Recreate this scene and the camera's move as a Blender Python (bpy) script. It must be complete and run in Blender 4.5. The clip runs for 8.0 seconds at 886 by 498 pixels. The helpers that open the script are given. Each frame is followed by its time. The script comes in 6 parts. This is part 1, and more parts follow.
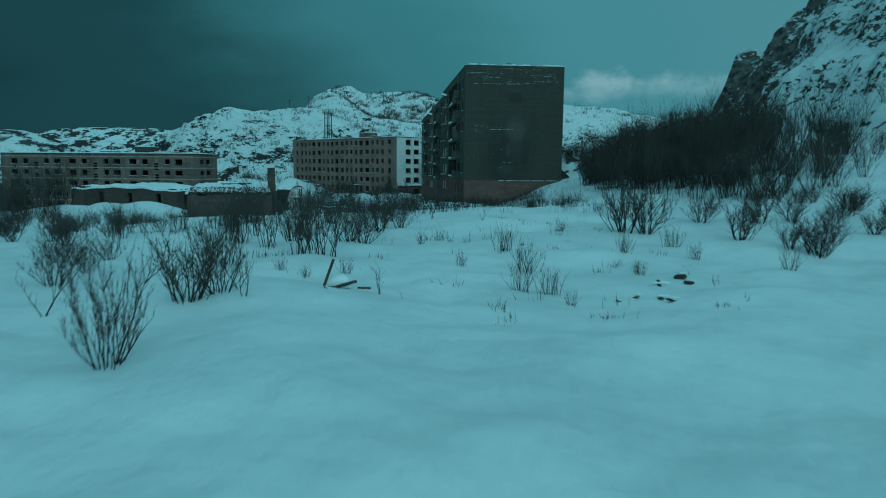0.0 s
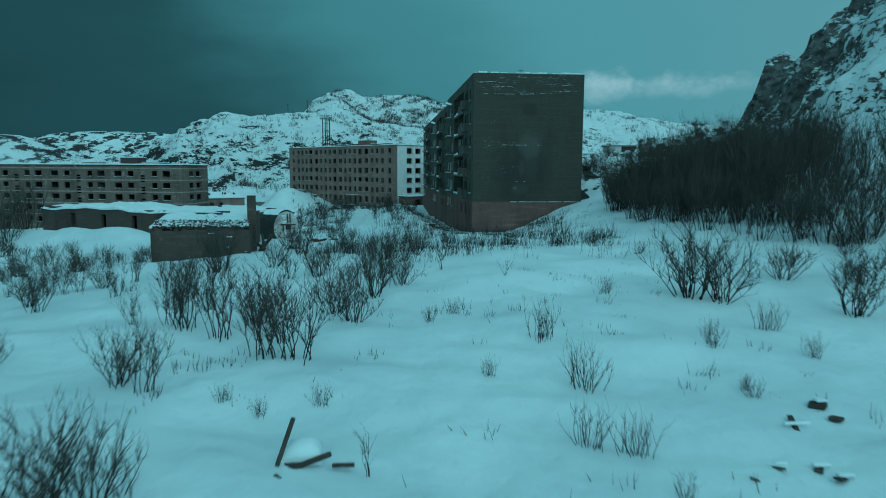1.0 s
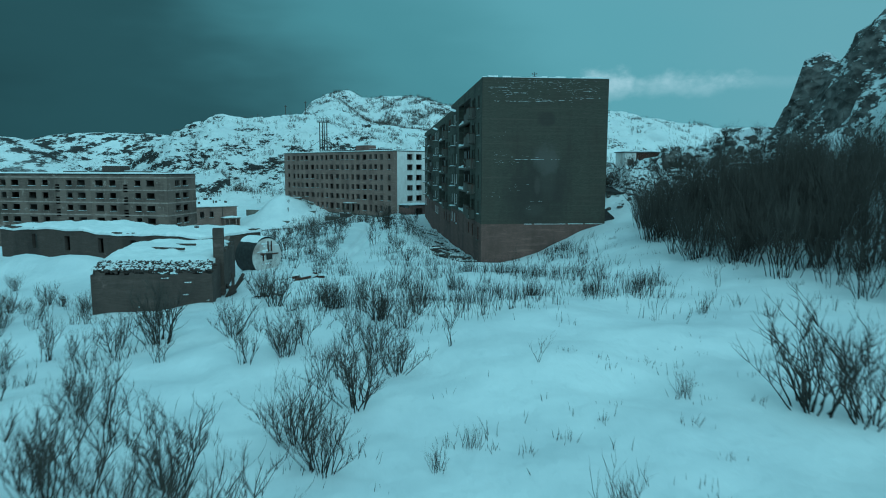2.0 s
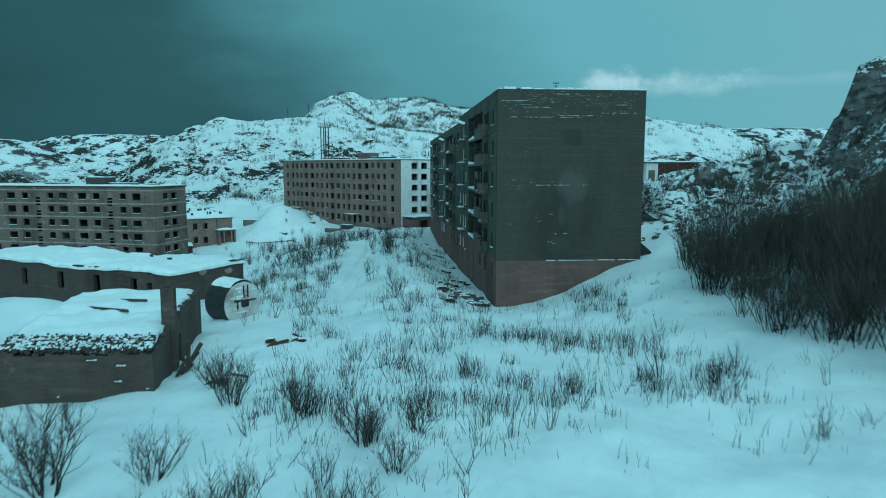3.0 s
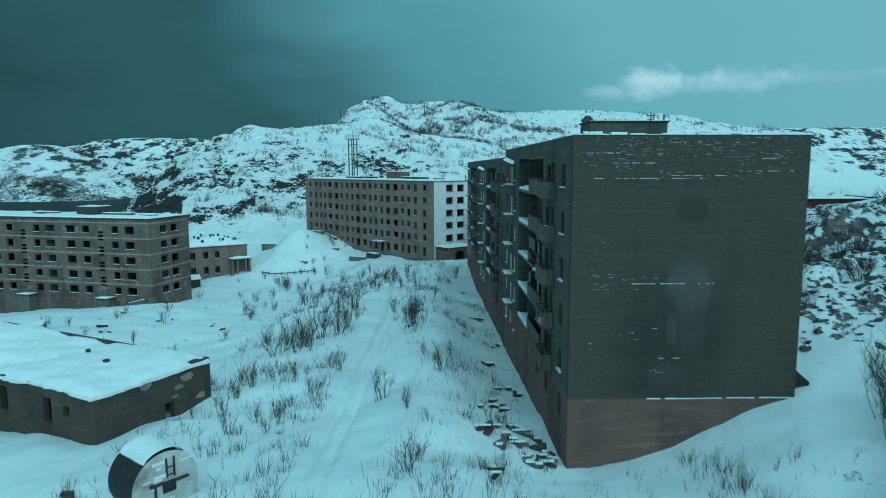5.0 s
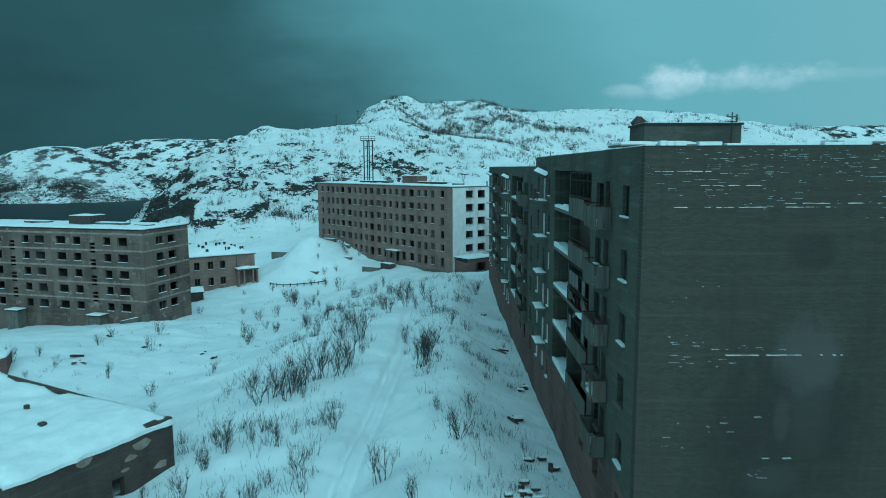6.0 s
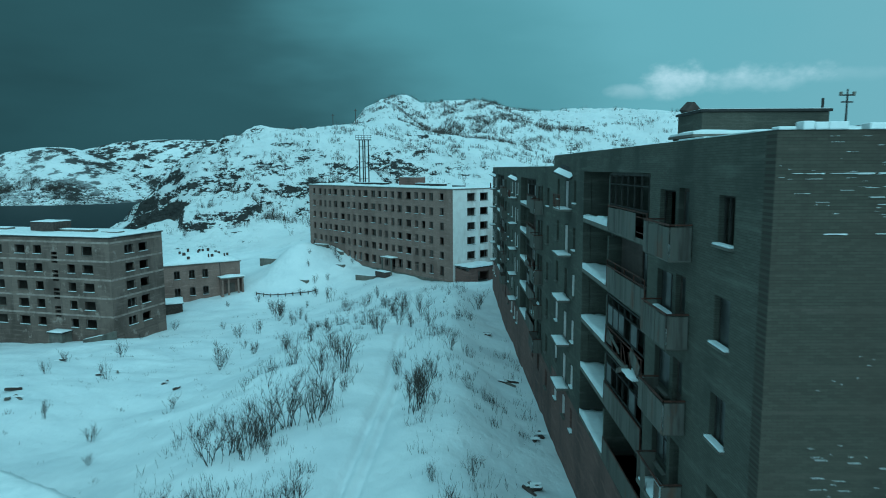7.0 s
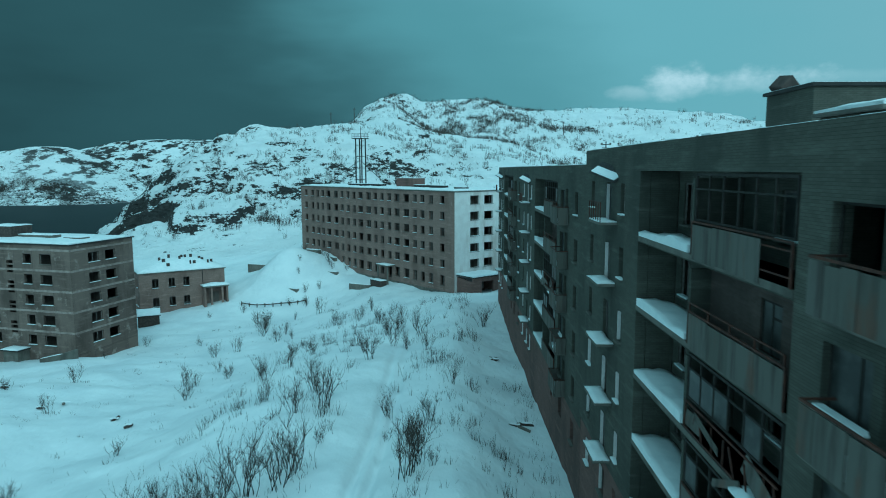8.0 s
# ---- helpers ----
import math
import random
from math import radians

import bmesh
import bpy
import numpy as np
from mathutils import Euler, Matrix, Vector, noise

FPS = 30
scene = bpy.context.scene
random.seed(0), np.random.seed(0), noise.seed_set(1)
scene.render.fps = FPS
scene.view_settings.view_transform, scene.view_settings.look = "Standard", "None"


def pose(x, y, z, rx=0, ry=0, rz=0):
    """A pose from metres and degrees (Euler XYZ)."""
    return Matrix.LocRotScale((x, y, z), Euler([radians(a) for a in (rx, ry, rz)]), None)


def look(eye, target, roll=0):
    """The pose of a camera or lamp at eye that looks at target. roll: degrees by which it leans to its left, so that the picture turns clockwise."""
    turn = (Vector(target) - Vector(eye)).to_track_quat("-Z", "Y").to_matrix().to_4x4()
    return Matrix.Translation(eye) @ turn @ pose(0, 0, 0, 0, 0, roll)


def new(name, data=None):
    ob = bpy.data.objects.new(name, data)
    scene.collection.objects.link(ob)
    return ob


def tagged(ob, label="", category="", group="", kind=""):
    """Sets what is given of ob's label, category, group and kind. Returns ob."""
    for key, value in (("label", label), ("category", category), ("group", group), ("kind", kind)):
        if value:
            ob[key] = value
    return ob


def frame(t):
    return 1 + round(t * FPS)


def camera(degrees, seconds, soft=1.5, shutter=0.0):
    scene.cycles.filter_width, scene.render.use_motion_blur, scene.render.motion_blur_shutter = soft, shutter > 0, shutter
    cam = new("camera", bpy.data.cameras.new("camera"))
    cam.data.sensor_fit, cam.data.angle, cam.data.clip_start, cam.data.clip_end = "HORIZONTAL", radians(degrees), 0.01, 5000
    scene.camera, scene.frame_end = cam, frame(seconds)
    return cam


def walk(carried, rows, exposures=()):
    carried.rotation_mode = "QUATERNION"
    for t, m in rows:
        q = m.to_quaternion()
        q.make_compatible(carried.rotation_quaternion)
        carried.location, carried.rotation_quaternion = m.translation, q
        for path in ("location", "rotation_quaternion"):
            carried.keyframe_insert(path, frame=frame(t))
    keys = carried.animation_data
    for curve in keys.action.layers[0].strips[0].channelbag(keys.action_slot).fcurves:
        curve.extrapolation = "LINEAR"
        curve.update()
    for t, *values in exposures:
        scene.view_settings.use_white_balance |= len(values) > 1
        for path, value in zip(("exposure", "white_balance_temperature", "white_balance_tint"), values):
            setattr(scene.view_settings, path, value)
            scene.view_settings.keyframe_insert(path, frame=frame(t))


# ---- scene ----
cam = camera(68.0, 8.0, 1.0, 0.3)
PATH = [
    (0, (-9.613, 2.297, 9.209), (-9.427, 4.273, 8.962), 0.5),
    (0.5, (-9.522, 7.045, 10.385), (-9.338, 9.022, 10.139), 0.4),
    (1, (-9.353, 11.918, 11.381), (-9.17, 13.895, 11.139), 0.3),
    (1.5, (-9.113, 16.9, 12.303), (-8.931, 18.877, 12.06), 0.2),
    (3, (-8.098, 32.364, 15.73), (-7.936, 34.343, 15.486), 0.1),
    (3.5, (-7.718, 37.645, 17.147), (-7.574, 39.625, 16.903), 0.1),
    (4, (-7.347, 42.965, 18.559), (-7.221, 44.946, 18.314), 0.1),
    (4.5, (-7.004, 48.311, 19.827), (-6.911, 50.294, 19.582), -0.0),
    (6, (-6.278, 64.362, 21.802), (-6.291, 66.346, 21.555), -0.2),
    (6.5, (-6.164, 69.669, 21.855), (-6.177, 71.654, 21.609), -0.3),
    (7, (-6.111, 74.932, 21.778), (-6.126, 76.917, 21.533), -0.3),
    (7.5, (-6.109, 80.137, 21.699), (-6.123, 82.122, 21.454), -0.2),
    (8, (-6.136, 85.268, 21.635), (-6.154, 87.254, 21.393), -0.1),
]
walk(cam, [(t, look(eye, target, roll)) for t, eye, target, roll in PATH],
     [(0.0, -0.9, 3810, -48), (1.0, -0.58, 3880, -46), (1.5, -0.42, 3940, -43), (3.0, -0.08, 4110, -39), (8.0, -0.05, 4110, -38)])

# ---------------------------------------------------------------- light
SUN_AZ, SUN_EL = radians(165), radians(38)
world = bpy.data.worlds.new("overcast_sky")
scene.world = world
world.use_nodes = True


def build_sky(tree):
    """Overcast sky: a bright layer overhead and behind, a storm front ahead to the lake side, a few puffs under it."""
    nodes, links = tree.nodes, tree.links
    nodes.clear()

    def add(kind, **values):
        n = nodes.new(kind)
        for k, v in values.items():
            n.inputs[k].default_value = v
        return n

    def calc(op, a, b=None, c=None, clamp=False):
        n = nodes.new("ShaderNodeMath")
        n.operation, n.use_clamp = op, clamp
        for slot, v in enumerate((a, b, c)):
            if v is None:
                continue
            if isinstance(v, (int, float)):
                n.inputs[slot].default_value = v
            else:
                links.new(v, n.inputs[slot])
        return n.outputs[0]

    def span(v, lo, hi):
        n = nodes.new("ShaderNodeMapRange")
        n.interpolation_type = "SMOOTHSTEP"
        n.inputs[1].default_value, n.inputs[2].default_value = lo, hi
        links.new(v, n.inputs[0])
        return n.outputs[0]

    coord = nodes.new("ShaderNodeTexCoord").outputs["Generated"]
    sep = nodes.new("ShaderNodeSeparateXYZ")
    links.new(coord, sep.inputs[0])
    x, y, z = sep.outputs
    # position along the axis from the storm front to the bright side
    axis = nodes.new("ShaderNodeVectorMath")
    axis.operation = "DOT_PRODUCT"
    axis.inputs[1].default_value = Vector((0.62, -0.66, 0.0))
    links.new(coord, axis.inputs[0])
    streak = nodes.new("ShaderNodeMapping")
    streak.inputs["Scale"].default_value = (1.0, 1.0, 3.2)
    links.new(coord, streak.inputs[0])
    haze = add("ShaderNodeTexNoise", Scale=2.2, Detail=4.0, Roughness=0.55)
    links.new(streak.outputs[0], haze.inputs["Vector"])
    along = calc("ADD", calc("ADD", axis.outputs["Value"], calc("MULTIPLY", calc("MULTIPLY", z, z), 0.85)), calc("MULTIPLY", calc("SUBTRACT", haze.outputs[0], 0.5), 0.22))
    ramp = nodes.new("ShaderNodeValToRGB")
    ramp.color_ramp.interpolation = "EASE"
    stops = [(0.0, (0.033, 0.043, 0.044)), (0.1, (0.067, 0.09, 0.092)), (0.2, (0.212, 0.282, 0.286)), (0.3, (0.31, 0.385, 0.39)),
             (0.42, (0.35, 0.4, 0.405)), (0.7, (0.62, 0.66, 0.67))]
    while len(ramp.color_ramp.elements) < len(stops):
        ramp.color_ramp.elements.new(0.5)
    for e, (p, c) in zip(ramp.color_ramp.elements, stops):
        e.position, e.color = p, (*c, 1)
    unit = nodes.new("ShaderNodeMapRange")
    unit.inputs[1].default_value, unit.inputs[2].default_value = -1.0, 1.0
    links.new(along, unit.inputs[0])
    links.new(unit.outputs[0], ramp.inputs[0])
    # puffs of cloud low over the hills
    puff_map = nodes.new("ShaderNodeMapping")
    puff_map.inputs["Scale"].default_value = (20.0, 20.0, 30.0)
    puff_map.inputs["Location"].default_value = (2.3, 0.4, 0.35)
    links.new(coord, puff_map.inputs[0])
    puff = add("ShaderNodeTexNoise", Scale=1.0, Detail=8.0, Roughness=0.58)
    links.new(puff_map.outputs[0], puff.inputs["Vector"])

    def bank(cx, cz, rx, rz):
        dx, dz = calc("DIVIDE", calc("SUBTRACT", x, cx), rx), calc("DIVIDE", calc("SUBTRACT", z, cz), rz)
        d = calc("ADD", calc("ADD", calc("MULTIPLY", dx, dx), calc("MULTIPLY", dz, dz)), calc("MULTIPLY", calc("SUBTRACT", puff.outputs[0], 0.5), 4.8))
        body = calc("SUBTRACT", 1.0, span(d, -0.7, 1.6))
        return calc("MULTIPLY", body, calc("ADD", 0.45, calc("MULTIPLY", 0.55, span(dz, -1.1, 0.5))))

    heads = calc("MAXIMUM", calc("MAXIMUM", bank(0.322, 0.122, 0.042, 0.022), calc("MULTIPLY", bank(0.255, 0.106, 0.03, 0.01), 0.35)), calc("MAXIMUM", calc("MULTIPLY", bank(0.41, 0.119, 0.07, 0.017), 0.7), calc("MULTIPLY", bank(0.5, 0.115, 0.12, 0.008), 0.14)))
    cloud = calc("MULTIPLY", heads, span(y, 0.3, 0.6))
    mix = nodes.new("ShaderNodeMix")
    mix.data_type = "RGBA"
    links.new(calc("MULTIPLY", cloud, 0.68), mix.inputs[0])
    links.new(ramp.outputs[0], mix.inputs[6])
    mix.inputs[7].default_value = (1.15, 0.85, 0.82, 1)
    over = nodes.new("ShaderNodeBackground")
    over.inputs["Strength"].default_value = 1.0
    links.new(mix.outputs[2], over.inputs["Color"])
    sky = nodes.new("ShaderNodeTexSky")
    sky.sky_type, sky.sun_disc = "NISHITA", False
    sky.sun_elevation, sky.sun_rotation = SUN_EL, SUN_AZ
    sky.dust_density = 4.0
    clear = nodes.new("ShaderNodeBackground")
    clear.inputs["Strength"].default_value = 0.1
    links.new(sky.outputs[0], clear.inputs["Color"])
    # a thin share of blue sky shows through the layer where it is bright
    blend = nodes.new("ShaderNodeMixShader")
    links.new(calc("MULTIPLY", span(along, -0.1, 0.6), 0.12), blend.inputs[0])
    links.new(over.outputs[0], blend.inputs[1])
    links.new(clear.outputs[0], blend.inputs[2])
    out = nodes.new("ShaderNodeOutputWorld")
    links.new(blend.outputs[0], out.inputs[0])


build_sky(world.node_tree)
sun = new("sun", bpy.data.lights.new("sun", "SUN"))
sun.data.energy, sun.data.angle, sun.data.color = 0.78, radians(45), (1.0, 0.97, 0.93)
sun.matrix_world = look((100 * math.sin(SUN_AZ), 100 * math.cos(SUN_AZ), 100 * math.tan(SUN_EL)), (0, 0, 0))


# ---------------------------------------------------------------- materials
class Nodes:
    """Short ways to wire one material."""

    def __init__(self, name):
        self.mat = bpy.data.materials.new(name)
        self.mat.use_nodes = True
        self.tree = self.mat.node_tree
        self.bsdf = self.tree.nodes["Principled BSDF"]
        self.coord = self.tree.nodes.new("ShaderNodeTexCoord").outputs["Object"]

    def link(self, a, b):
        self.tree.links.new(a, b)

    def mapped(self, scale, source=None):
        n = self.tree.nodes.new("ShaderNodeMapping")
        n.inputs["Scale"].default_value = scale
        self.link(source or self.coord, n.inputs[0])
        return n.outputs[0]

    def noise(self, scale, detail=4.0, rough=0.55, stretch=None, source=None):
        n = self.tree.nodes.new("ShaderNodeTexNoise")
        n.inputs["Scale"].default_value, n.inputs["Detail"].default_value, n.inputs["Roughness"].default_value = scale, detail, rough
        self.link(self.mapped(stretch, source) if stretch else (source or self.coord), n.inputs["Vector"])
        return n.outputs[0]

    def span(self, v, lo, hi, to=(0.0, 1.0)):
        n = self.tree.nodes.new("ShaderNodeMapRange")
        n.interpolation_type = "SMOOTHSTEP"
        n.inputs[1].default_value, n.inputs[2].default_value = lo, hi
        n.inputs[3].default_value, n.inputs[4].default_value = to
        self.link(v, n.inputs[0])
        return n.outputs[0]

    def calc(self, op, a, b):
        n = self.tree.nodes.new("ShaderNodeMath")
        n.operation = op
        for slot, v in enumerate((a, b)):
            if isinstance(v, (int, float)):
                n.inputs[slot].default_value = v
            else:
                self.link(v, n.inputs[slot])
        return n.outputs[0]

    def mix(self, f, a, b):
        n = self.tree.nodes.new("ShaderNodeMix")
        n.data_type = "RGBA"
        for slot, v in ((0, f), (6, a), (7, b)):
            if isinstance(v, (int, float)):
                n.inputs[slot].default_value = v
            elif isinstance(v, tuple):
                n.inputs[slot].default_value = (*v, 1)
            else:
                self.link(v, n.inputs[slot])
        return n.outputs[2]

    def bump(self, height, strength, distance=0.05, below=None):
        n = self.tree.nodes.new("ShaderNodeBump")
        n.inputs["Strength"].default_value, n.inputs["Distance"].default_value = strength, distance
        self.link(height, n.inputs["Height"])
        if below:
            self.link(below, n.inputs["Normal"])
        return n.outputs[0]

    def done(self, color, rough, normal=None, metal=0.0):
        for slot, v in (("Base Color", color), ("Roughness", rough), ("Normal", normal)):
            if v is None:
                continue
            if isinstance(v, tuple):
                self.bsdf.inputs[slot].default_value = (*v, 1)
            elif isinstance(v, (int, float)):
                self.bsdf.inputs[slot].default_value = v
            else:
                self.link(v, self.bsdf.inputs[slot])
        self.bsdf.inputs["Metallic"].default_value = metal
        self.bsdf.inputs["Specular IOR Level"].default_value = 0.25
        return self.mat


def weathered(name, a, b, scale=1.5, rough=0.88, stain=None, streak=False, metal=0.0, bump=0.4):
    """Two tones of one surface, stains at a large scale, grain and relief at a small one."""
    n = Nodes(name)
    base = n.mix(n.span(n.noise(scale), 0.35, 0.65), a, b)
    if stain:
        big = n.noise(0.35, 5.0, 0.6, (1, 1, 0.25) if streak else None)
        base = n.mix(n.span(big, 0.5, 0.68, (0.0, 0.85)), base, stain)
    fine = n.noise(scale * 14, 3.0, 0.7)
    base = n.mix(n.span(fine, 0.3, 0.75, (0.0, 0.25)), base, tuple(v * 0.45 for v in a))
    return n.done(base, rough, n.bump(fine, bump, 0.02), metal)


def brick(name, a, b, joint, stain, course=0.075, length=0.26, shift=0.5, gap=0.006, patch=(0.0, 0.0, 0.0), patch_share=0.0):
    """Masonry in courses along the walls of a thing, with stains and losses."""
    n = Nodes(name)
    sep = n.tree.nodes.new("ShaderNodeSeparateXYZ")
    n.link(n.coord, sep.inputs[0])
    wall = n.tree.nodes.new("ShaderNodeCombineXYZ")
    n.link(n.calc("ADD", sep.outputs[0], sep.outputs[1]), wall.inputs[0])
    n.link(sep.outputs[2], wall.inputs[1])
    t = n.tree.nodes.new("ShaderNodeTexBrick")
    t.inputs["Color1"].default_value, t.inputs["Color2"].default_value = (*a, 1), (*b, 1)
    t.inputs["Mortar"].default_value = (*joint, 1)
    for slot, v in (("Scale", 1.0), ("Mortar Size", gap), ("Mortar Smooth", 0.3), ("Bias", 0.0), ("Brick Width", length), ("Row Height", course)):
        t.inputs[slot].default_value = v
    t.offset = shift
    n.link(wall.outputs[0], t.inputs["Vector"])
    color = n.mix(n.span(n.noise(0.3, 6.0, 0.62, (1, 1, 0.45)), 0.42, 0.66, (0.0, 0.75)), t.outputs[0], stain)
    color = n.mix(n.span(n.noise(0.9, 5.0, 0.65, (0.35, 0.35, 3.0)), 0.5, 0.75, (0.0, 0.5)), color, tuple(v * 1.7 for v in a))
    if patch_share:
        color = n.mix(n.span(n.noise(0.55, 7.0, 0.66), 0.99 - patch_share, 1.09 - patch_share), color, patch)
    grain = n.noise(22, 3.0, 0.7)
    color = n.mix(n.span(grain, 0.3, 0.8, (0.0, 0.3)), color, tuple(v * 0.4 for v in a))
    inv = n.calc("SUBTRACT", 1.0, t.outputs["Fac"])
    return n.done(color, 0.9, n.bump(grain, 0.35, 0.015, n.bump(inv, 0.6, 0.012)))


def snow_ground():
    """Wind-packed snow that lies on all but the steep faces, where the dark rock shows."""
    n = Nodes("snow_and_rock")
    geo = n.tree.nodes.new("ShaderNodeNewGeometry")
    sep = n.tree.nodes.new("ShaderNodeSeparateXYZ")
    n.link(geo.outputs["Normal"], sep.inputs[0])
    pos = n.tree.nodes.new("ShaderNodeSeparateXYZ")
    n.link(n.coord, pos.inputs[0])
    slope = n.calc("SUBTRACT", 1.0, sep.outputs[2])
    ledge = n.calc("SUBTRACT", n.noise(0.75, 9.0, 0.74, (1, 1, 1.5)), 0.5)
    # bare stony ground behind the long block
    stones = n.calc("MULTIPLY", n.span(pos.outputs[0], 16.0, 22.0), n.calc("MULTIPLY", n.span(pos.outputs[1], 88.0, 98.0), n.span(pos.outputs[1], 150.0, 172.0, (1.0, 0.0))))
    near = n.span(n.calc("ADD", n.calc("ADD", n.calc("MULTIPLY", slope, 0.6), n.calc("MULTIPLY", stones, 0.24)), n.calc("MULTIPLY", ledge, 2.1)), 0.36, 0.41)
    near = n.calc("MULTIPLY", near, n.span(pos.outputs[0], 10.0, 20.0))
    # on the far hills the rock breaks out in groups of dark ledges
    group = n.calc("SUBTRACT", n.noise(0.03, 4.0, 0.6), 0.5)
    broken = n.calc("SUBTRACT", n.noise(0.2, 10.0, 0.7, (1, 0.7, 2.6)), 0.5)
    crumb = n.calc("SUBTRACT", n.noise(0.75, 6.0, 0.7, (1, 0.7, 2.2)), 0.5)
    outcrop = n.calc("ADD", n.calc("ADD", n.calc("MULTIPLY", slope, 1.15), n.calc("MULTIPLY", broken, 1.5)), n.calc("ADD", n.calc("MULTIPLY", group, 1.0), n.calc("MULTIPLY", crumb, 1.15)))
    foot = n.calc("MULTIPLY", n.span(pos.outputs[2], 4.0, 15.0, (1.0, 0.0)), n.span(pos.outputs[0], -110.0, -62.0, (1.0, 0.0)))
    outcrop = n.calc("ADD", outcrop, n.calc("MULTIPLY", foot, 0.2))
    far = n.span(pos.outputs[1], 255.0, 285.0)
    bare = n.calc("ADD", n.calc("MULTIPLY", near, n.calc("SUBTRACT", 1.0, far)), n.calc("MULTIPLY", n.span(outcrop, 0.43, 0.465), far))
    # rock spread wider beyond y=600, also darkening the ridge as haze would
    distant = n.calc("MULTIPLY", n.span(pos.outputs[1], 600.0, 720.0), n.span(n.calc("ADD", n.noise(0.06, 9.0, 0.72, (1, 0.6, 2.4)), n.calc("MULTIPLY", group, 0.5)), 0.49, 0.54))
    bare = n.calc("MAXIMUM", bare, distant)
    rock = n.mix(n.span(n.noise(0.5, 6.0, 0.65), 0.35, 0.65), (0.06, 0.056, 0.053), (0.2, 0.186, 0.175))
    rock = n.mix(n.calc("MULTIPLY", far, 0.8), rock, (0.034, 0.033, 0.032))
    snow = n.mix(n.span(n.noise(0.16, 5.0, 0.6), 0.3, 0.75), (0.83, 0.84, 0.85), (0.69, 0.71, 0.735))
    snow = n.mix(n.span(n.noise(2.2, 5.0, 0.65, (1, 0.45, 1)), 0.55, 0.8, (0.0, 0.35)), snow, (0.58, 0.6, 0.63))
    # hill snow painted paler for the brighter light on its south-facing slopes
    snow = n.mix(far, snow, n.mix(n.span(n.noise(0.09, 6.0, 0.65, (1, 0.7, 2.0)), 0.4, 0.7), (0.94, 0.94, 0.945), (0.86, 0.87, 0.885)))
    ripple = n.noise(0.9, 5.0, 0.5, (1, 0.7, 1))
    crust = n.noise(9.0, 4.0, 0.6)
    cells = n.tree.nodes.new("ShaderNodeTexVoronoi")
    cells.inputs["Scale"].default_value = 0.55
    n.link(n.mapped((1, 1, 1.7)), cells.inputs["Vector"])
    facets = n.calc("MULTIPLY", bare, cells.outputs["Distance"])
    normal = n.bump(facets, 1.0, 0.9, n.bump(crust, 0.22, 0.05, n.bump(ripple, 0.7, 0.3, n.bump(n.calc("MULTIPLY", n.noise(0.2, 8.0, 0.66, (1, 0.7, 2.0)), far), 1.0, 3.2))))
    return n.done(n.mix(bare, snow, rock), n.mix(bare, (0.55, 0.55, 0.55), (0.9, 0.9, 0.9)), normal)


def fresh_snow():
    n = Nodes("snow")
    c = n.mix(n.span(n.noise(1.3, 5.0, 0.6), 0.3, 0.75), (0.88, 0.885, 0.89), (0.77, 0.785, 0.8))
    return n.done(c, 0.6, n.bump(n.noise(3.0, 6.0, 0.6), 0.4, 0.08))


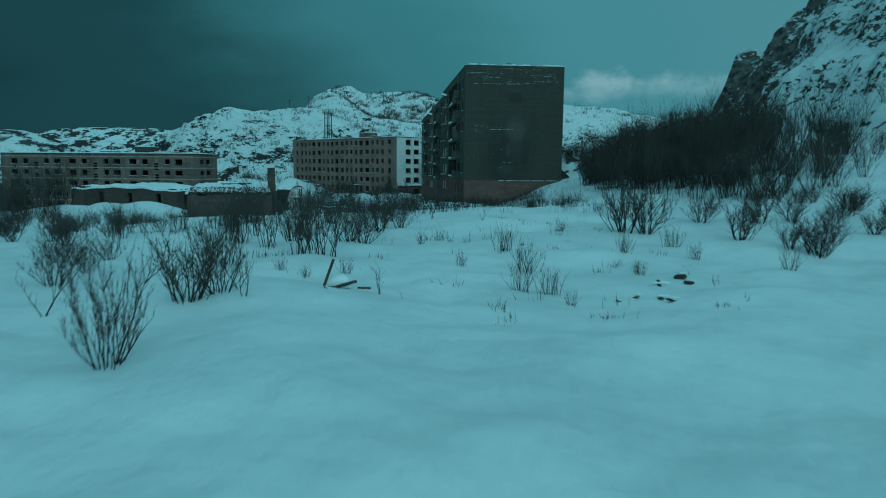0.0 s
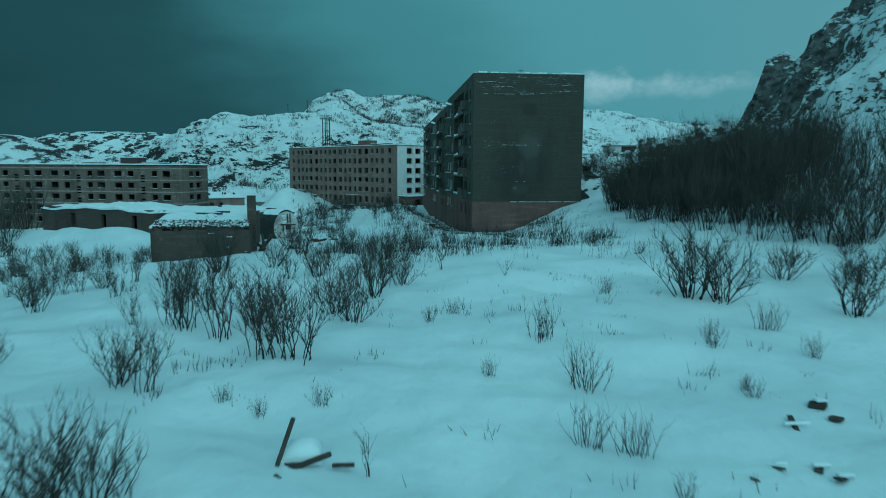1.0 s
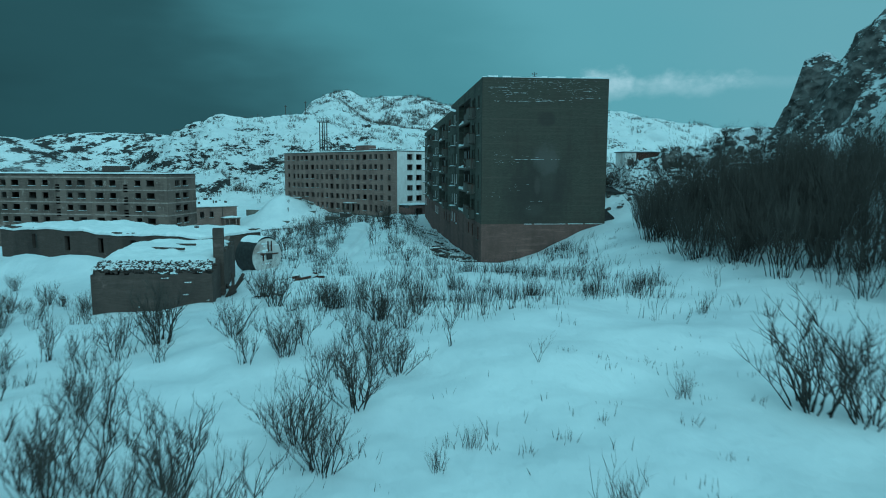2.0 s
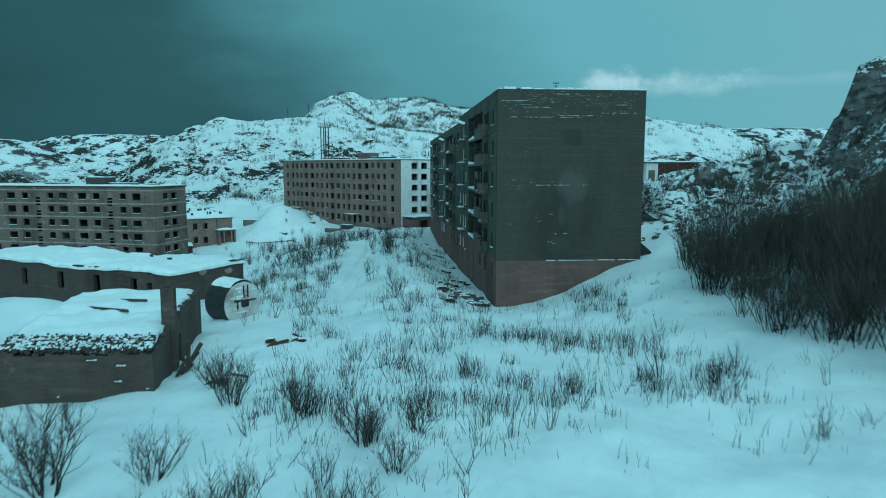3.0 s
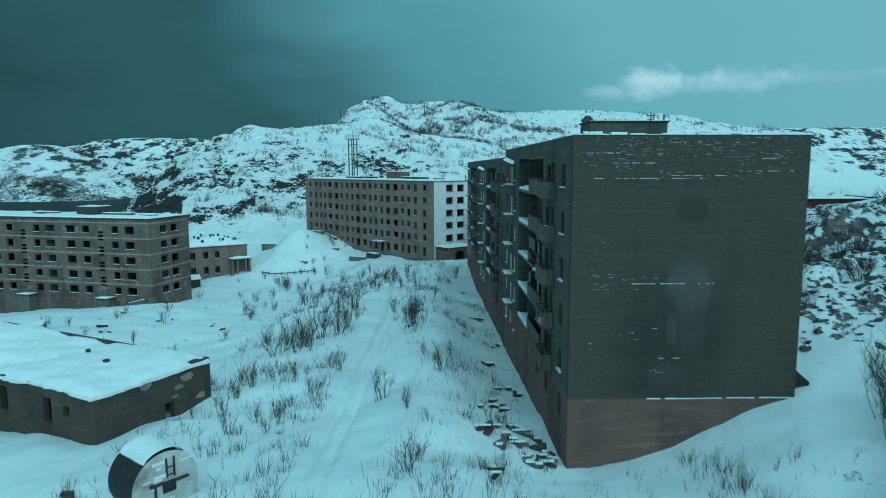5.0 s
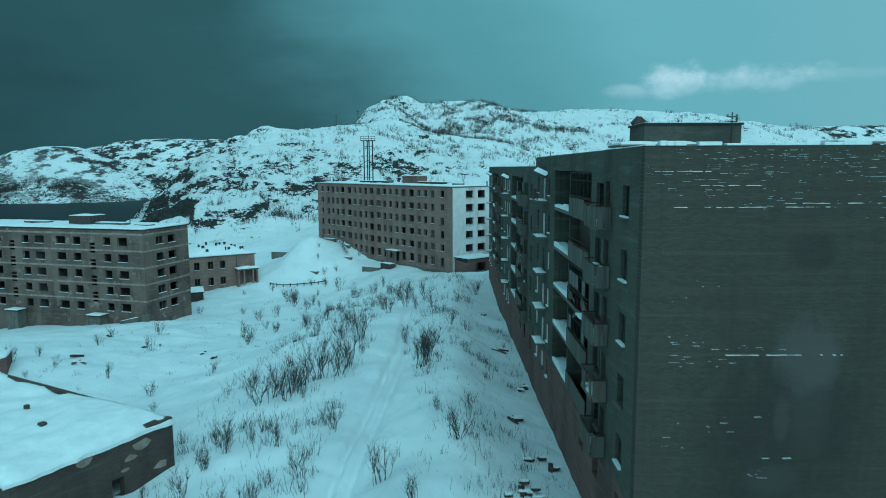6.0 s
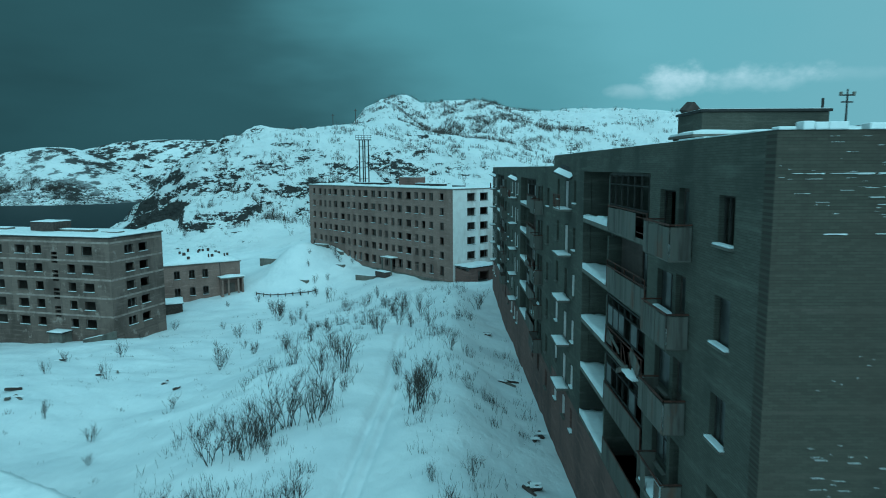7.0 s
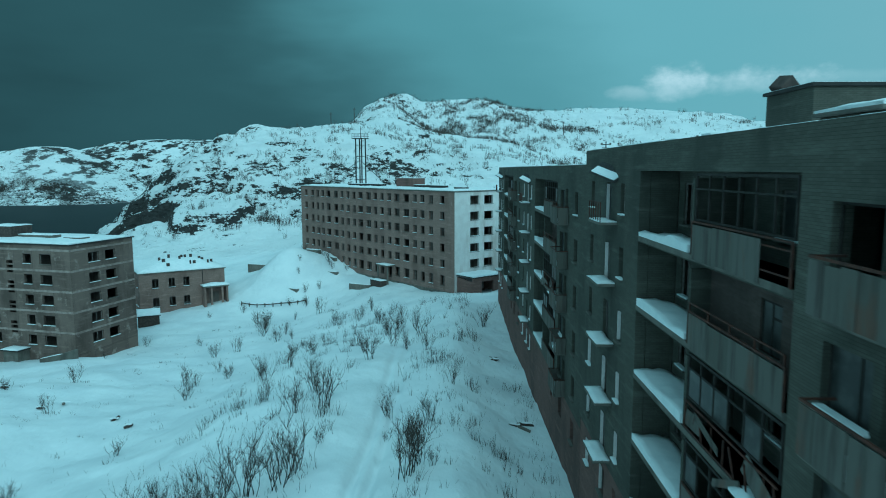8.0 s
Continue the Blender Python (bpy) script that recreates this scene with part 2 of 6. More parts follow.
def end_wall_brick():
    """The gable's dark coat over brick, with the ghost of a large faded painting in pale and dark patches."""
    n = Nodes("coated_gable_brick")
    sep = n.tree.nodes.new("ShaderNodeSeparateXYZ")
    n.link(n.coord, sep.inputs[0])
    wall = n.tree.nodes.new("ShaderNodeCombineXYZ")
    n.link(sep.outputs[0], wall.inputs[0])
    n.link(sep.outputs[2], wall.inputs[1])
    t = n.tree.nodes.new("ShaderNodeTexBrick")
    t.inputs["Color1"].default_value, t.inputs["Color2"].default_value = (0.084, 0.079, 0.063, 1), (0.063, 0.059, 0.047, 1)
    t.inputs["Mortar"].default_value = (0.052, 0.043, 0.036, 1)
    for slot, v in (("Scale", 1.0), ("Mortar Size", 0.006), ("Mortar Smooth", 0.3), ("Brick Width", 0.26), ("Row Height", 0.075)):
        t.inputs[slot].default_value = v
    n.link(wall.outputs[0], t.inputs["Vector"])
    color = t.outputs[0]
    cloud = n.noise(0.35, 6.0, 0.6)
    color = n.mix(n.span(cloud, 0.4, 0.66, (0.0, 0.6)), color, (0.064, 0.054, 0.044))
    # courses that weathered apart, and soot washed down the coat
    color = n.mix(n.span(n.noise(0.8, 6.0, 0.7, (0.12, 0.12, 6.0)), 0.45, 0.7, (0.0, 0.55)), color, (0.1, 0.088, 0.071))
    color = n.mix(n.span(n.noise(0.9, 6.0, 0.68, (1.0, 1.0, 0.12)), 0.5, 0.72, (0.0, 0.55)), color, (0.05, 0.042, 0.036))
    wob = n.calc("MULTIPLY", n.calc("SUBTRACT", n.noise(0.8, 7.0, 0.72, (1, 1, 0.7)), 0.5), 4.2)

    def blot(cx, cz, rx, rz, tone, share, edge=0.45):
        dx = n.calc("DIVIDE", n.calc("SUBTRACT", sep.outputs[0], cx), rx)
        dz = n.calc("DIVIDE", n.calc("SUBTRACT", sep.outputs[2], cz), rz)
        d = n.calc("ADD", n.calc("ADD", n.calc("MULTIPLY", dx, dx), n.calc("MULTIPLY", dz, dz)), wob)
        return n.mix(n.span(d, 1 - edge, 1 + edge, (share, 0.0)), color, tone)

    color = blot(5.4, 10.8, 2.9, 3.4, (0.042, 0.037, 0.034), 0.75, 1.2)
    color = blot(8.5, 11.6, 0.9, 2.8, (0.049, 0.043, 0.039), 0.5, 1.0)
    color = blot(6.8, 18.4, 0.9, 0.7, (0.049, 0.043, 0.039), 0.7, 0.8)
    color = blot(6.9, 14.4, 1.25, 1.5, (0.12, 0.111, 0.103), 0.55, 0.8)
    color = blot(7.0, 12.4, 0.8, 2.4, (0.098, 0.090, 0.08), 0.28, 1.0)
    color = blot(5.9, 11.6, 0.28, 0.9, (0.15, 0.125, 0.115), 0.22, 1.0)
    color = blot(5.7, 9.0, 1.0, 0.6, (0.115, 0.104, 0.094), 0.25, 1.0)
    grain = n.noise(20, 3.0, 0.7)
    inv = n.calc("SUBTRACT", 1.0, t.outputs["Fac"])
    color = n.mix(n.span(n.noise(1.2, 5.0, 0.7, (0.25, 0.25, 4.0)), 0.58, 0.8, (0.0, 0.5)), color, (0.139, 0.107, 0.098))
    return n.done(color, 0.9, n.bump(grain, 0.3, 0.015, n.bump(inv, 0.5, 0.01)))


def streaked_board():
    """Faded cement board with runs of soot and rust down it, a tone of its own for each board."""
    n = Nodes("faded_balcony_board")
    lot = n.tree.nodes.new("ShaderNodeObjectInfo").outputs["Random"]
    base = n.mix(lot, (0.105, 0.098, 0.084), (0.145, 0.135, 0.12))
    run = n.noise(2.6, 5.0, 0.65, (1, 1, 0.1))
    base = n.mix(n.span(run, 0.46, 0.7, (0.0, 0.8)), base, (0.055, 0.046, 0.041))
    base = n.mix(n.span(n.noise(1.3, 5.0, 0.65, (1, 1, 0.3)), 0.56, 0.72, (0.0, 0.7)), base, (0.13, 0.075, 0.052))
    grain = n.noise(18, 3.0, 0.7)
    return n.done(base, 0.88, n.bump(grain, 0.35, 0.015))


SNOW = fresh_snow()
SNOW_GROUND = snow_ground()
GABLE = end_wall_brick()
DARK_BRICK = brick("dark_facade_brick", (0.114, 0.109, 0.089), (0.09, 0.085, 0.069), (0.058, 0.056, 0.047), (0.05, 0.049, 0.041))
RED_PLINTH = brick("reddish_plinth", (0.19, 0.118, 0.101), (0.152, 0.096, 0.082), (0.11, 0.08, 0.07), (0.082, 0.059, 0.051), patch=(0.22, 0.16, 0.138), patch_share=0.36)
RUIN_BRICK = brick("sooty_ruin_brick", (0.108, 0.082, 0.07), (0.08, 0.06, 0.051), (0.085, 0.072, 0.066), (0.05, 0.039, 0.035), patch=(0.17, 0.125, 0.11), patch_share=0.38)
PALE_BRICK = brick("pale_pink_brick", (0.285, 0.203, 0.172), (0.235, 0.165, 0.14), (0.2, 0.155, 0.133), (0.15, 0.104, 0.087), patch=(0.34, 0.255, 0.22), patch_share=0.38)
PANEL = brick("stained_panel_concrete", (0.185, 0.14, 0.118), (0.13, 0.098, 0.083), (0.1, 0.075, 0.063), (0.06, 0.045, 0.038), 2.8, 3.1, 0.0, 0.03, patch=(0.3, 0.24, 0.21), patch_share=0.42)
SEAM = weathered("pale_seam_mortar", (0.36, 0.29, 0.26), (0.24, 0.19, 0.165), 1.2, stain=(0.16, 0.12, 0.1))
WHITE_WALL = weathered("peeling_white_wash", (0.82, 0.77, 0.75), (0.74, 0.68, 0.66), 0.8, stain=(0.5, 0.42, 0.38), streak=True)
CONCRETE = weathered("old_concrete", (0.185, 0.17, 0.148), (0.135, 0.124, 0.108), 1.6, stain=(0.075, 0.069, 0.058), streak=True)
BALCONY_PANEL = streaked_board()
DARK_FRAME = weathered("blackened_window_wood", (0.05, 0.043, 0.038), (0.028, 0.025, 0.023), 4.0)
# room plaster kept darker than real plaster: indoor shade is in the colour
SHADED_INSIDE = weathered("shade_darkened_interior", (0.19, 0.165, 0.15), (0.13, 0.112, 0.1), 0.8)
TAR = weathered("roofing_felt", (0.05, 0.046, 0.044), (0.035, 0.033, 0.032), 1.2)
WOOD = weathered("grey_old_wood", (0.09, 0.07, 0.06), (0.055, 0.044, 0.038), 3.0, stain=(0.045, 0.036, 0.03))
PALE_FRAME = weathered("flaking_window_paint", (0.24, 0.21, 0.195), (0.13, 0.11, 0.1), 4.0)
RUST = weathered("rusty_steel", (0.11, 0.055, 0.04), (0.06, 0.038, 0.032), 3.0, 0.75, metal=0.4)
STEEL = weathered("dark_steel", (0.06, 0.056, 0.055), (0.04, 0.037, 0.036), 3.0, 0.6, metal=0.5)
TANK_PAINT = weathered("pale_tank_paint", (0.66, 0.63, 0.61), (0.5, 0.46, 0.44), 1.2, 0.7, stain=(0.16, 0.09, 0.07))
RUBBLE = weathered("rubble", (0.09, 0.07, 0.062), (0.055, 0.044, 0.04), 3.0)
BARK = weathered("dark_bark", (0.042, 0.037, 0.032), (0.029, 0.026, 0.023), 6.0)
TWIG = weathered("brown_twigs", (0.088, 0.077, 0.067), (0.058, 0.051, 0.045), 6.0)
SCRUB = weathered("grey_birch_scrub", (0.1, 0.088, 0.078), (0.065, 0.057, 0.051), 0.4)
STRAW = weathered("dry_stems", (0.056, 0.05, 0.043), (0.037, 0.034, 0.03), 5.0)


def lake_water():
    n = Nodes("dark_lake_water")
    m = n.done((0.022, 0.026, 0.028), 0.55, n.bump(n.noise(0.25, 5.0, 0.6, (1, 3, 1)), 0.25, 0.3))
    n.bsdf.inputs["Specular IOR Level"].default_value = 0.08
    return m


WATER = lake_water()


def dusty_glass():
    n = Nodes("dusty_glass")
    return n.done(n.mix(n.span(n.noise(2.0, 4.0, 0.6), 0.4, 0.7), (0.03, 0.03, 0.029), (0.075, 0.073, 0.068)), 0.32)


GLASS = dusty_glass()

# ---------------------------------------------------------------- terrain
def lattice(ix, iy, seed):
    h = (ix * 374761393 + iy * 668265263 + seed * 974634577).astype(np.int64)
    h = (h ^ (h >> 13)) * 1274126177
    h = h ^ (h >> 16)
    return (h & 0xFFFF) / 65535.0


def value_noise(x, y, seed=0):
    ix, iy = np.floor(x).astype(np.int64), np.floor(y).astype(np.int64)
    fx, fy = x - ix, y - iy
    fx, fy = fx * fx * fx * (fx * (fx * 6 - 15) + 10), fy * fy * fy * (fy * (fy * 6 - 15) + 10)
    a, b = lattice(ix, iy, seed), lattice(ix + 1, iy, seed)
    c, d = lattice(ix, iy + 1, seed), lattice(ix + 1, iy + 1, seed)
    return (a + (b - a) * fx + (c - a) * fy + (a - b - c + d) * fx * fy) * 2 - 1


def fractal(x, y, octaves, seed=0, gain=0.5):
    total, amp = 0, 1.0
    for k in range(octaves):
        c, s = math.cos(k * 0.7), math.sin(k * 0.7)
        total = total + amp * value_noise((c * x - s * y) * 2**k, (s * x + c * y) * 2**k, seed + k)
        amp *= gain
    return total


# heights of the lie of the land: rows run away from the start, columns from the lake side to the cliff side
LAND_X = [-110, -50, -32, -18, -6, 4, 14, 26]
LAND = {
    -30: [4, 4.5, 4.5, 4.4, 4.3, 4.0, 4.2, 5.0],
    27: [4, 4.8, 5.0, 5.0, 4.5, 4.4, 4.6, 5.5],
    50: [3, 3.8, 4.2, 4.9, 5.4, 5.5, 6.4, 9.0],
    70: [1, 2.4, 2.9, 4.4, 5.5, 5.3, 7.4, 10.5],
    81: [-0.2, 2.2, 2.9, 4.1, 5.2, 4.8, 7.4, 10.1],
    88: [-1, 2.0, 2.7, 3.7, 4.6, 3.6, 7.3, 9.8],
    108: [-2, 0.5, 1.2, 3.4, 4.0, 2.5, 8.0, 10.8],
    135: [-4, 1.2, -0.2, 3.7, 3.2, 2.0, 8.0, 11.0],
    160: [-6, -2.0, -2.0, 1.4, 2.0, 1.2, 8.0, 10.0],
    182: [-8, -4.4, -3.2, -1.0, 1.6, 2.0, 7.5, 9.0],
    205: [-7.5, -4.7, -4.2, -0.2, 0.4, 1.6, 7.0, 8.5],
    228: [-5.5, -1.4, 3.2, 2.4, 3.0, 4.0, 7.0, 8.0],
    262: [-5, 0.0, 6.0, 6.0, 6.0, 6.0, 7.5, 8.0],
}
LAKE_Z = -9.0


def hermite(xs, values, x):
    """Smooth interpolation of rows of values over stations xs."""
    xs = np.array(xs, float)
    slope = np.gradient(values, xs, axis=0)
    x = np.clip(x, xs[0], xs[-1])
    k = np.clip(np.searchsorted(xs, x) - 1, 0, len(xs) - 2)
    w = xs[k + 1] - xs[k]
    t = (x - xs[k]) / w
    h00, h10, h01, h11 = 2 * t**3 - 3 * t**2 + 1, t**3 - 2 * t**2 + t, 3 * t**2 - 2 * t**3, t**3 - t**2
    shape = (-1,) + (1,) * (values.ndim - 1)
    h00, h10, h01, h11, w = (v.reshape(shape) for v in (h00, h10, h01, h11, w))
    return h00 * values[k] + h10 * w * slope[k] + h01 * values[k + 1] + h11 * w * slope[k + 1]


def land(xs, ys):
    """Heights of the ground over the grid of xs and ys (rows are ys)."""
    rows = hermite(list(LAND), np.array(list(LAND.values()), float), ys)
    base = hermite(LAND_X, rows.T, xs).T
    X, Y = np.meshgrid(xs, ys)
    base = base - 0.3 * np.clip(-116 - X, 0, 50) * np.clip((Y - 190) / 50, 0, 1)
    base = base + np.clip(X - 26, 0, 60) * 0.25 * np.clip((150 - Y) / 34, 0, 1)
    wob = 9 * fractal(X / 60, Y / 60, 3, 31)
    hills = 0
    for cx, cy, rx, ry, h, p in ((-84, 412, 80, 78, 44, 1.9), (-20, 440, 80, 80, 33.5, 1.5), (-40, 494, 31, 60, 62.5, 1.25), (-2, 525, 58, 60, 55, 1.3),
                                 (80, 545, 165, 90, 53, 1.6), (205, 560, 88, 90, 44, 1.6), (-404, 735, 100, 72, 64, 1.4), (-430, 1130, 260, 120, 88, 1.5),
                                 (640, 1050, 520, 150, 72, 1.5), (100, 1500, 1500, 200, 60, 1.5)):
        q = ((X - cx + wob) / rx) ** 2 + ((Y - cy - wob) / ry) ** 2
        hills = hills + (h * np.exp(-(q**p))) ** 4
    hills = hills**0.25
    rough = np.clip(hills / 12, 0, 1) * np.clip((Y - 262) / 40, 0, 1)
    ridged = 1 - np.abs(fractal(X / 30, Y / 30, 4, 7))
    lee = 0.3 + 0.75 * np.clip((-50 - X) / 50, 0, 1) * np.clip((640 - Y) / 80, 0, 1)
    crag = rough * lee * (4.0 * (ridged - 0.6) + 1.6 * fractal(X / 10, Y / 10, 3, 11))
    # ledges: gentle treads between short steep risers, broken along their length
    level = (hills + crag) / 3.4 + 1.3 * fractal(X / 34, Y / 26, 3, 41)
    riser = level - np.floor(level)
    riser = np.clip((riser - 0.55) / 0.3, 0, 1)
    crag = crag + rough * 2.6 * np.clip(fractal(X / 15, Y / 15, 3, 47) * 2.6 - 0.25 + 0.7 * lee, 0, 1) * (riser - (level - np.floor(level)))
    # crags one above the other where the hill breaks off towards the lake
    edge = rough * np.clip((24 - hills) / 8, 0, 1) * np.clip((-52 - X) / 30, 0.08, 1)
    crag = crag + edge * 2.3 * np.sin((hills + crag) * 0.74 + 4 * fractal(X / 24, Y / 24, 3, 81))
    d = np.hypot(X - 102, Y - 73) + 2.6 * fractal(X / 18, Y / 18, 3, 21)
    rise = np.clip(66.3 - d, 0, 60)
    step = np.clip(rise / 5, 0, 1)
    cliff = rise * 0.98 + step * (3.4 * (1 - np.abs(fractal(X / 11, Y / 11, 3, 5))) + 1.9 * fractal(X / 4.5, Y / 4.5, 4, 9) - 2.0)
    cliff = cliff + step * 0.7 * np.sin(cliff * 1.15 + 2.2 * fractal(X / 9, Y / 9, 2, 51))
    # stony ground behind the long block, on the cliff side
    stony = np.clip((X - 15) / 6, 0, 1) * np.clip((Y - 92) / 8, 0, 1) * np.clip((170 - Y) / 20, 0, 1)
    stony = stony * (1.4 * np.clip(fractal(X / 3.2, Y / 2.6, 2, 61) * 3.5 - 0.6, 0, 1) + 1.9 * np.clip(fractal(X / 9, Y / 6, 2, 63) * 4 - 0.8, 0, 1))
    drift = 0.25 * fractal(X / 11, Y / 11, 2, 2) + 0.2 * fractal(X / 4.2, Y / 3.2, 3, 3) + 0.09 * fractal(X / 1.9, Y / 1.5, 2, 71)
    # hollow scoured by the wind along the long facade, and the packed track beside it
    along = np.clip((Y - 84) / 10, 0, 1) * np.clip((186 - Y) / 10, 0, 1)
    bank = 0.9 * along * np.exp(-(((X + 6.0) / 3.2) ** 2))
    track_x = -12.6 + 1.6 * np.sin((Y - 90) / 38) + 0.3 * np.sin(Y / 9)
    used = np.clip((Y - 84) / 12, 0, 1) * np.clip((165 - Y) / 20, 0, 1)
    off = np.abs(X - track_x)
    rut = used * (-0.42 * np.exp(-(((off - 0.55) / 0.26) ** 2)) - 0.25 * np.exp(-((off / 1.7) ** 2)))
    mound = 5.6 * np.exp(-(((X + 39.8) / 6.4) ** 2 + ((Y - 220) / 6.4) ** 2))
    # snow bank thrown up in front of the long low ruin, and the drift against the brick ruin
    off_s, off_u = -((X + 28.9) * 0.478 + (Y - 96.2) * 0.878), -(X + 28.9) * 0.878 + (Y - 96.2) * 0.478
    bank = bank + 2.3 * np.exp(-(((off_s - 9.5) / 4.2) ** 2)) * np.clip((off_u + 1) / 8, 0, 1) * np.clip((60 - off_u) / 20, 0, 1)
    bank = bank + 1.0 * np.exp(-(((X + 24.0) / 6) ** 2 + ((Y - 57.6) / 3.0) ** 2))
    return base + mound + hills + crag + cliff + stony + drift + bank + rut


def stations(*spans):
    out = []
    for a, b, s in spans:
        out += list(np.arange(a, b, s))
    return np.array(out + [spans[-1][1]])


def grid_mesh(name, xs, ys, zs):
    X, Y = np.meshgrid(xs, ys)
    verts = np.stack([X, Y, zs], -1).reshape(-1, 3)
    nx, ny = len(xs), len(ys)
    i = (np.arange(ny - 1)[:, None] * nx + np.arange(nx - 1)[None]).ravel()
    me = bpy.data.meshes.new(name)
    me.from_pydata(verts.tolist(), [], np.stack([i, i + 1, i + nx + 1, i + nx], -1).tolist())
    me.polygons.foreach_set("use_smooth", [True] * len(me.polygons))
    return me


GX = stations((-2500, -700, 120), (-700, -300, 14), (-300, -130, 3.5), (-130, -34, 0.9), (-34, -17, 0.6), (-17, -8, 0.24), (-8, 16, 0.6),
              (16, 100, 0.8), (100, 140, 3), (140, 240, 2.5), (240, 420, 6), (420, 2500, 130))
GY = stations((-300, -20, 20), (-20, 0, 2), (0, 60, 0.6), (60, 262, 0.8), (262, 300, 2.0), (300, 540, 1.5), (540, 560, 3), (560, 1200, 9), (1200, 3000, 120))
GZ = land(GX, GY)
ground = tagged(new("ground", grid_mesh("ground", GX, GY, GZ)), "deep wind-packed snow over rocky ground and hills", "ground", kind="structure")
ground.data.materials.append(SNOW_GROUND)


def ground_z(x, y):
    i = int(np.clip(np.searchsorted(GX, x) - 1, 0, len(GX) - 2))
    j = int(np.clip(np.searchsorted(GY, y) - 1, 0, len(GY) - 2))
    u, v = (x - GX[i]) / (GX[i + 1] - GX[i]), (y - GY[j]) / (GY[j + 1] - GY[j])
    return float((GZ[j, i] * (1 - u) + GZ[j, i + 1] * u) * (1 - v) + (GZ[j + 1, i] * (1 - u) + GZ[j + 1, i + 1] * u) * v)


water_x, water_y = np.linspace(-1500, -70, 30), np.linspace(225, 1000, 30)
water = tagged(new("water", grid_mesh("water", water_x, water_y, np.full((30, 30), LAKE_Z))), "dark still lake water below the snowy hills", "water", kind="structure")
water.data.materials.append(WATER)


# ---------------------------------------------------------------- building kit
def part(name, bm, mat, parent, label=""):
    """Links a bmesh as one mesh object under a thing or a part."""
    me = bpy.data.meshes.new(name)
    bm.to_mesh(me)
    bm.free()
    for m in mat if isinstance(mat, (list, tuple)) else [mat]:
        me.materials.append(m)
    ob = new(name, me)
    ob.parent = parent
    return tagged(ob, label) if label else ob


def thing(name, m, label, category, group="", kind=""):
    ob = new(name)
    ob.empty_display_size = 0.2
    ob.matrix_world = m
    return tagged(ob, label, category, group, kind)


def add_box(bm, x0, x1, y0, y1, z0, z1, bevel=0.0, m=None, mat=0):
    x0, x1, y0, y1, z0, z1 = min(x0, x1), max(x0, x1), min(y0, y1), max(y0, y1), min(z0, z1), max(z0, z1)
    v = [bm.verts.new((x, y, z)) for z in (z0, z1) for y in (y0, y1) for x in (x0, x1)]
    faces = [bm.faces.new([v[i] for i in q]) for q in ((0, 2, 3, 1), (4, 5, 7, 6), (0, 1, 5, 4), (1, 3, 7, 5), (3, 2, 6, 7), (2, 0, 4, 6))]
    for f in faces:
        f.material_index = mat
    if bevel:
        edges = list({e for f in faces for e in f.edges})
        bmesh.ops.bevel(bm, geom=edges, offset=bevel, segments=1, affect="EDGES")
        return
    if m is not None:
        for q in v:
            q.co = m @ q.co


def boxes(*spans, bevel=0.0):
    bm = bmesh.new()
    for s in spans:
        add_box(bm, *s, bevel=bevel)
    return bm


def wall_mesh(length, z0, z1, thick, openings, place):
    """A wall along u from 0 to length with real openings (u0, u1, z0, z1). place(u, depth, z) gives the local point; depth runs inwards."""
    us = sorted({0.0, length, *(v for o in openings for v in o[:2])})
    zs = sorted({z0, z1, *(v for o in openings for v in o[2:])})
    nu, nz = len(us) - 1, len(zs) - 1
    solid = [[not any(o[0] - 1e-6 <= us[i] and us[i + 1] <= o[1] + 1e-6 and o[2] - 1e-6 <= zs[j] and zs[j + 1] <= o[3] + 1e-6 for o in openings)
              for j in range(nz)] for i in range(nu)]
    bm = bmesh.new()
    cache = {}

    def vert(i, d, j):
        key = (i, d, j)
        if key not in cache:
            cache[key] = bm.verts.new(place(us[i], thick * d, zs[j]))
        return cache[key]

    def full(i, j):
        return 0 <= i < nu and 0 <= j < nz and solid[i][j]

    for i in range(nu):
        for j in range(nz):
            if not solid[i][j]:
                continue
            bm.faces.new([vert(i, 0, j), vert(i + 1, 0, j), vert(i + 1, 0, j + 1), vert(i, 0, j + 1)])
            bm.faces.new([vert(i, 1, j), vert(i, 1, j + 1), vert(i + 1, 1, j + 1), vert(i + 1, 1, j)])
            if not full(i - 1, j):
                bm.faces.new([vert(i, 0, j), vert(i, 0, j + 1), vert(i, 1, j + 1), vert(i, 1, j)])
            if not full(i + 1, j):
                bm.faces.new([vert(i + 1, 0, j), vert(i + 1, 1, j), vert(i + 1, 1, j + 1), vert(i + 1, 0, j + 1)])
            if not full(i, j - 1):
                bm.faces.new([vert(i, 0, j), vert(i, 1, j), vert(i + 1, 1, j), vert(i + 1, 0, j)])
            if not full(i, j + 1):
                bm.faces.new([vert(i, 0, j + 1), vert(i + 1, 0, j + 1), vert(i + 1, 1, j + 1), vert(i, 1, j + 1)])
    bmesh.ops.recalc_face_normals(bm, faces=bm.faces)
    return bm


def ragged_wall(length, base, top, thick, openings, place, rng, cell=0.3):
    """Masonry with a broken top edge: the courses step up and down along it. base and top are functions of u."""
    n = max(1, int(length / cell))
    heights = [round((top(length * (i + 0.5) / n) - 0.075 * rng.randrange(0, 3)) / 0.075) * 0.075 for i in range(n)]
    peak = max(heights) + 0.001
    notches = [(length * i / n, length * (i + 1) / n, h, peak) for i, h in enumerate(heights)]
    return wall_mesh(length, base(0), peak, thick, openings + notches, place)


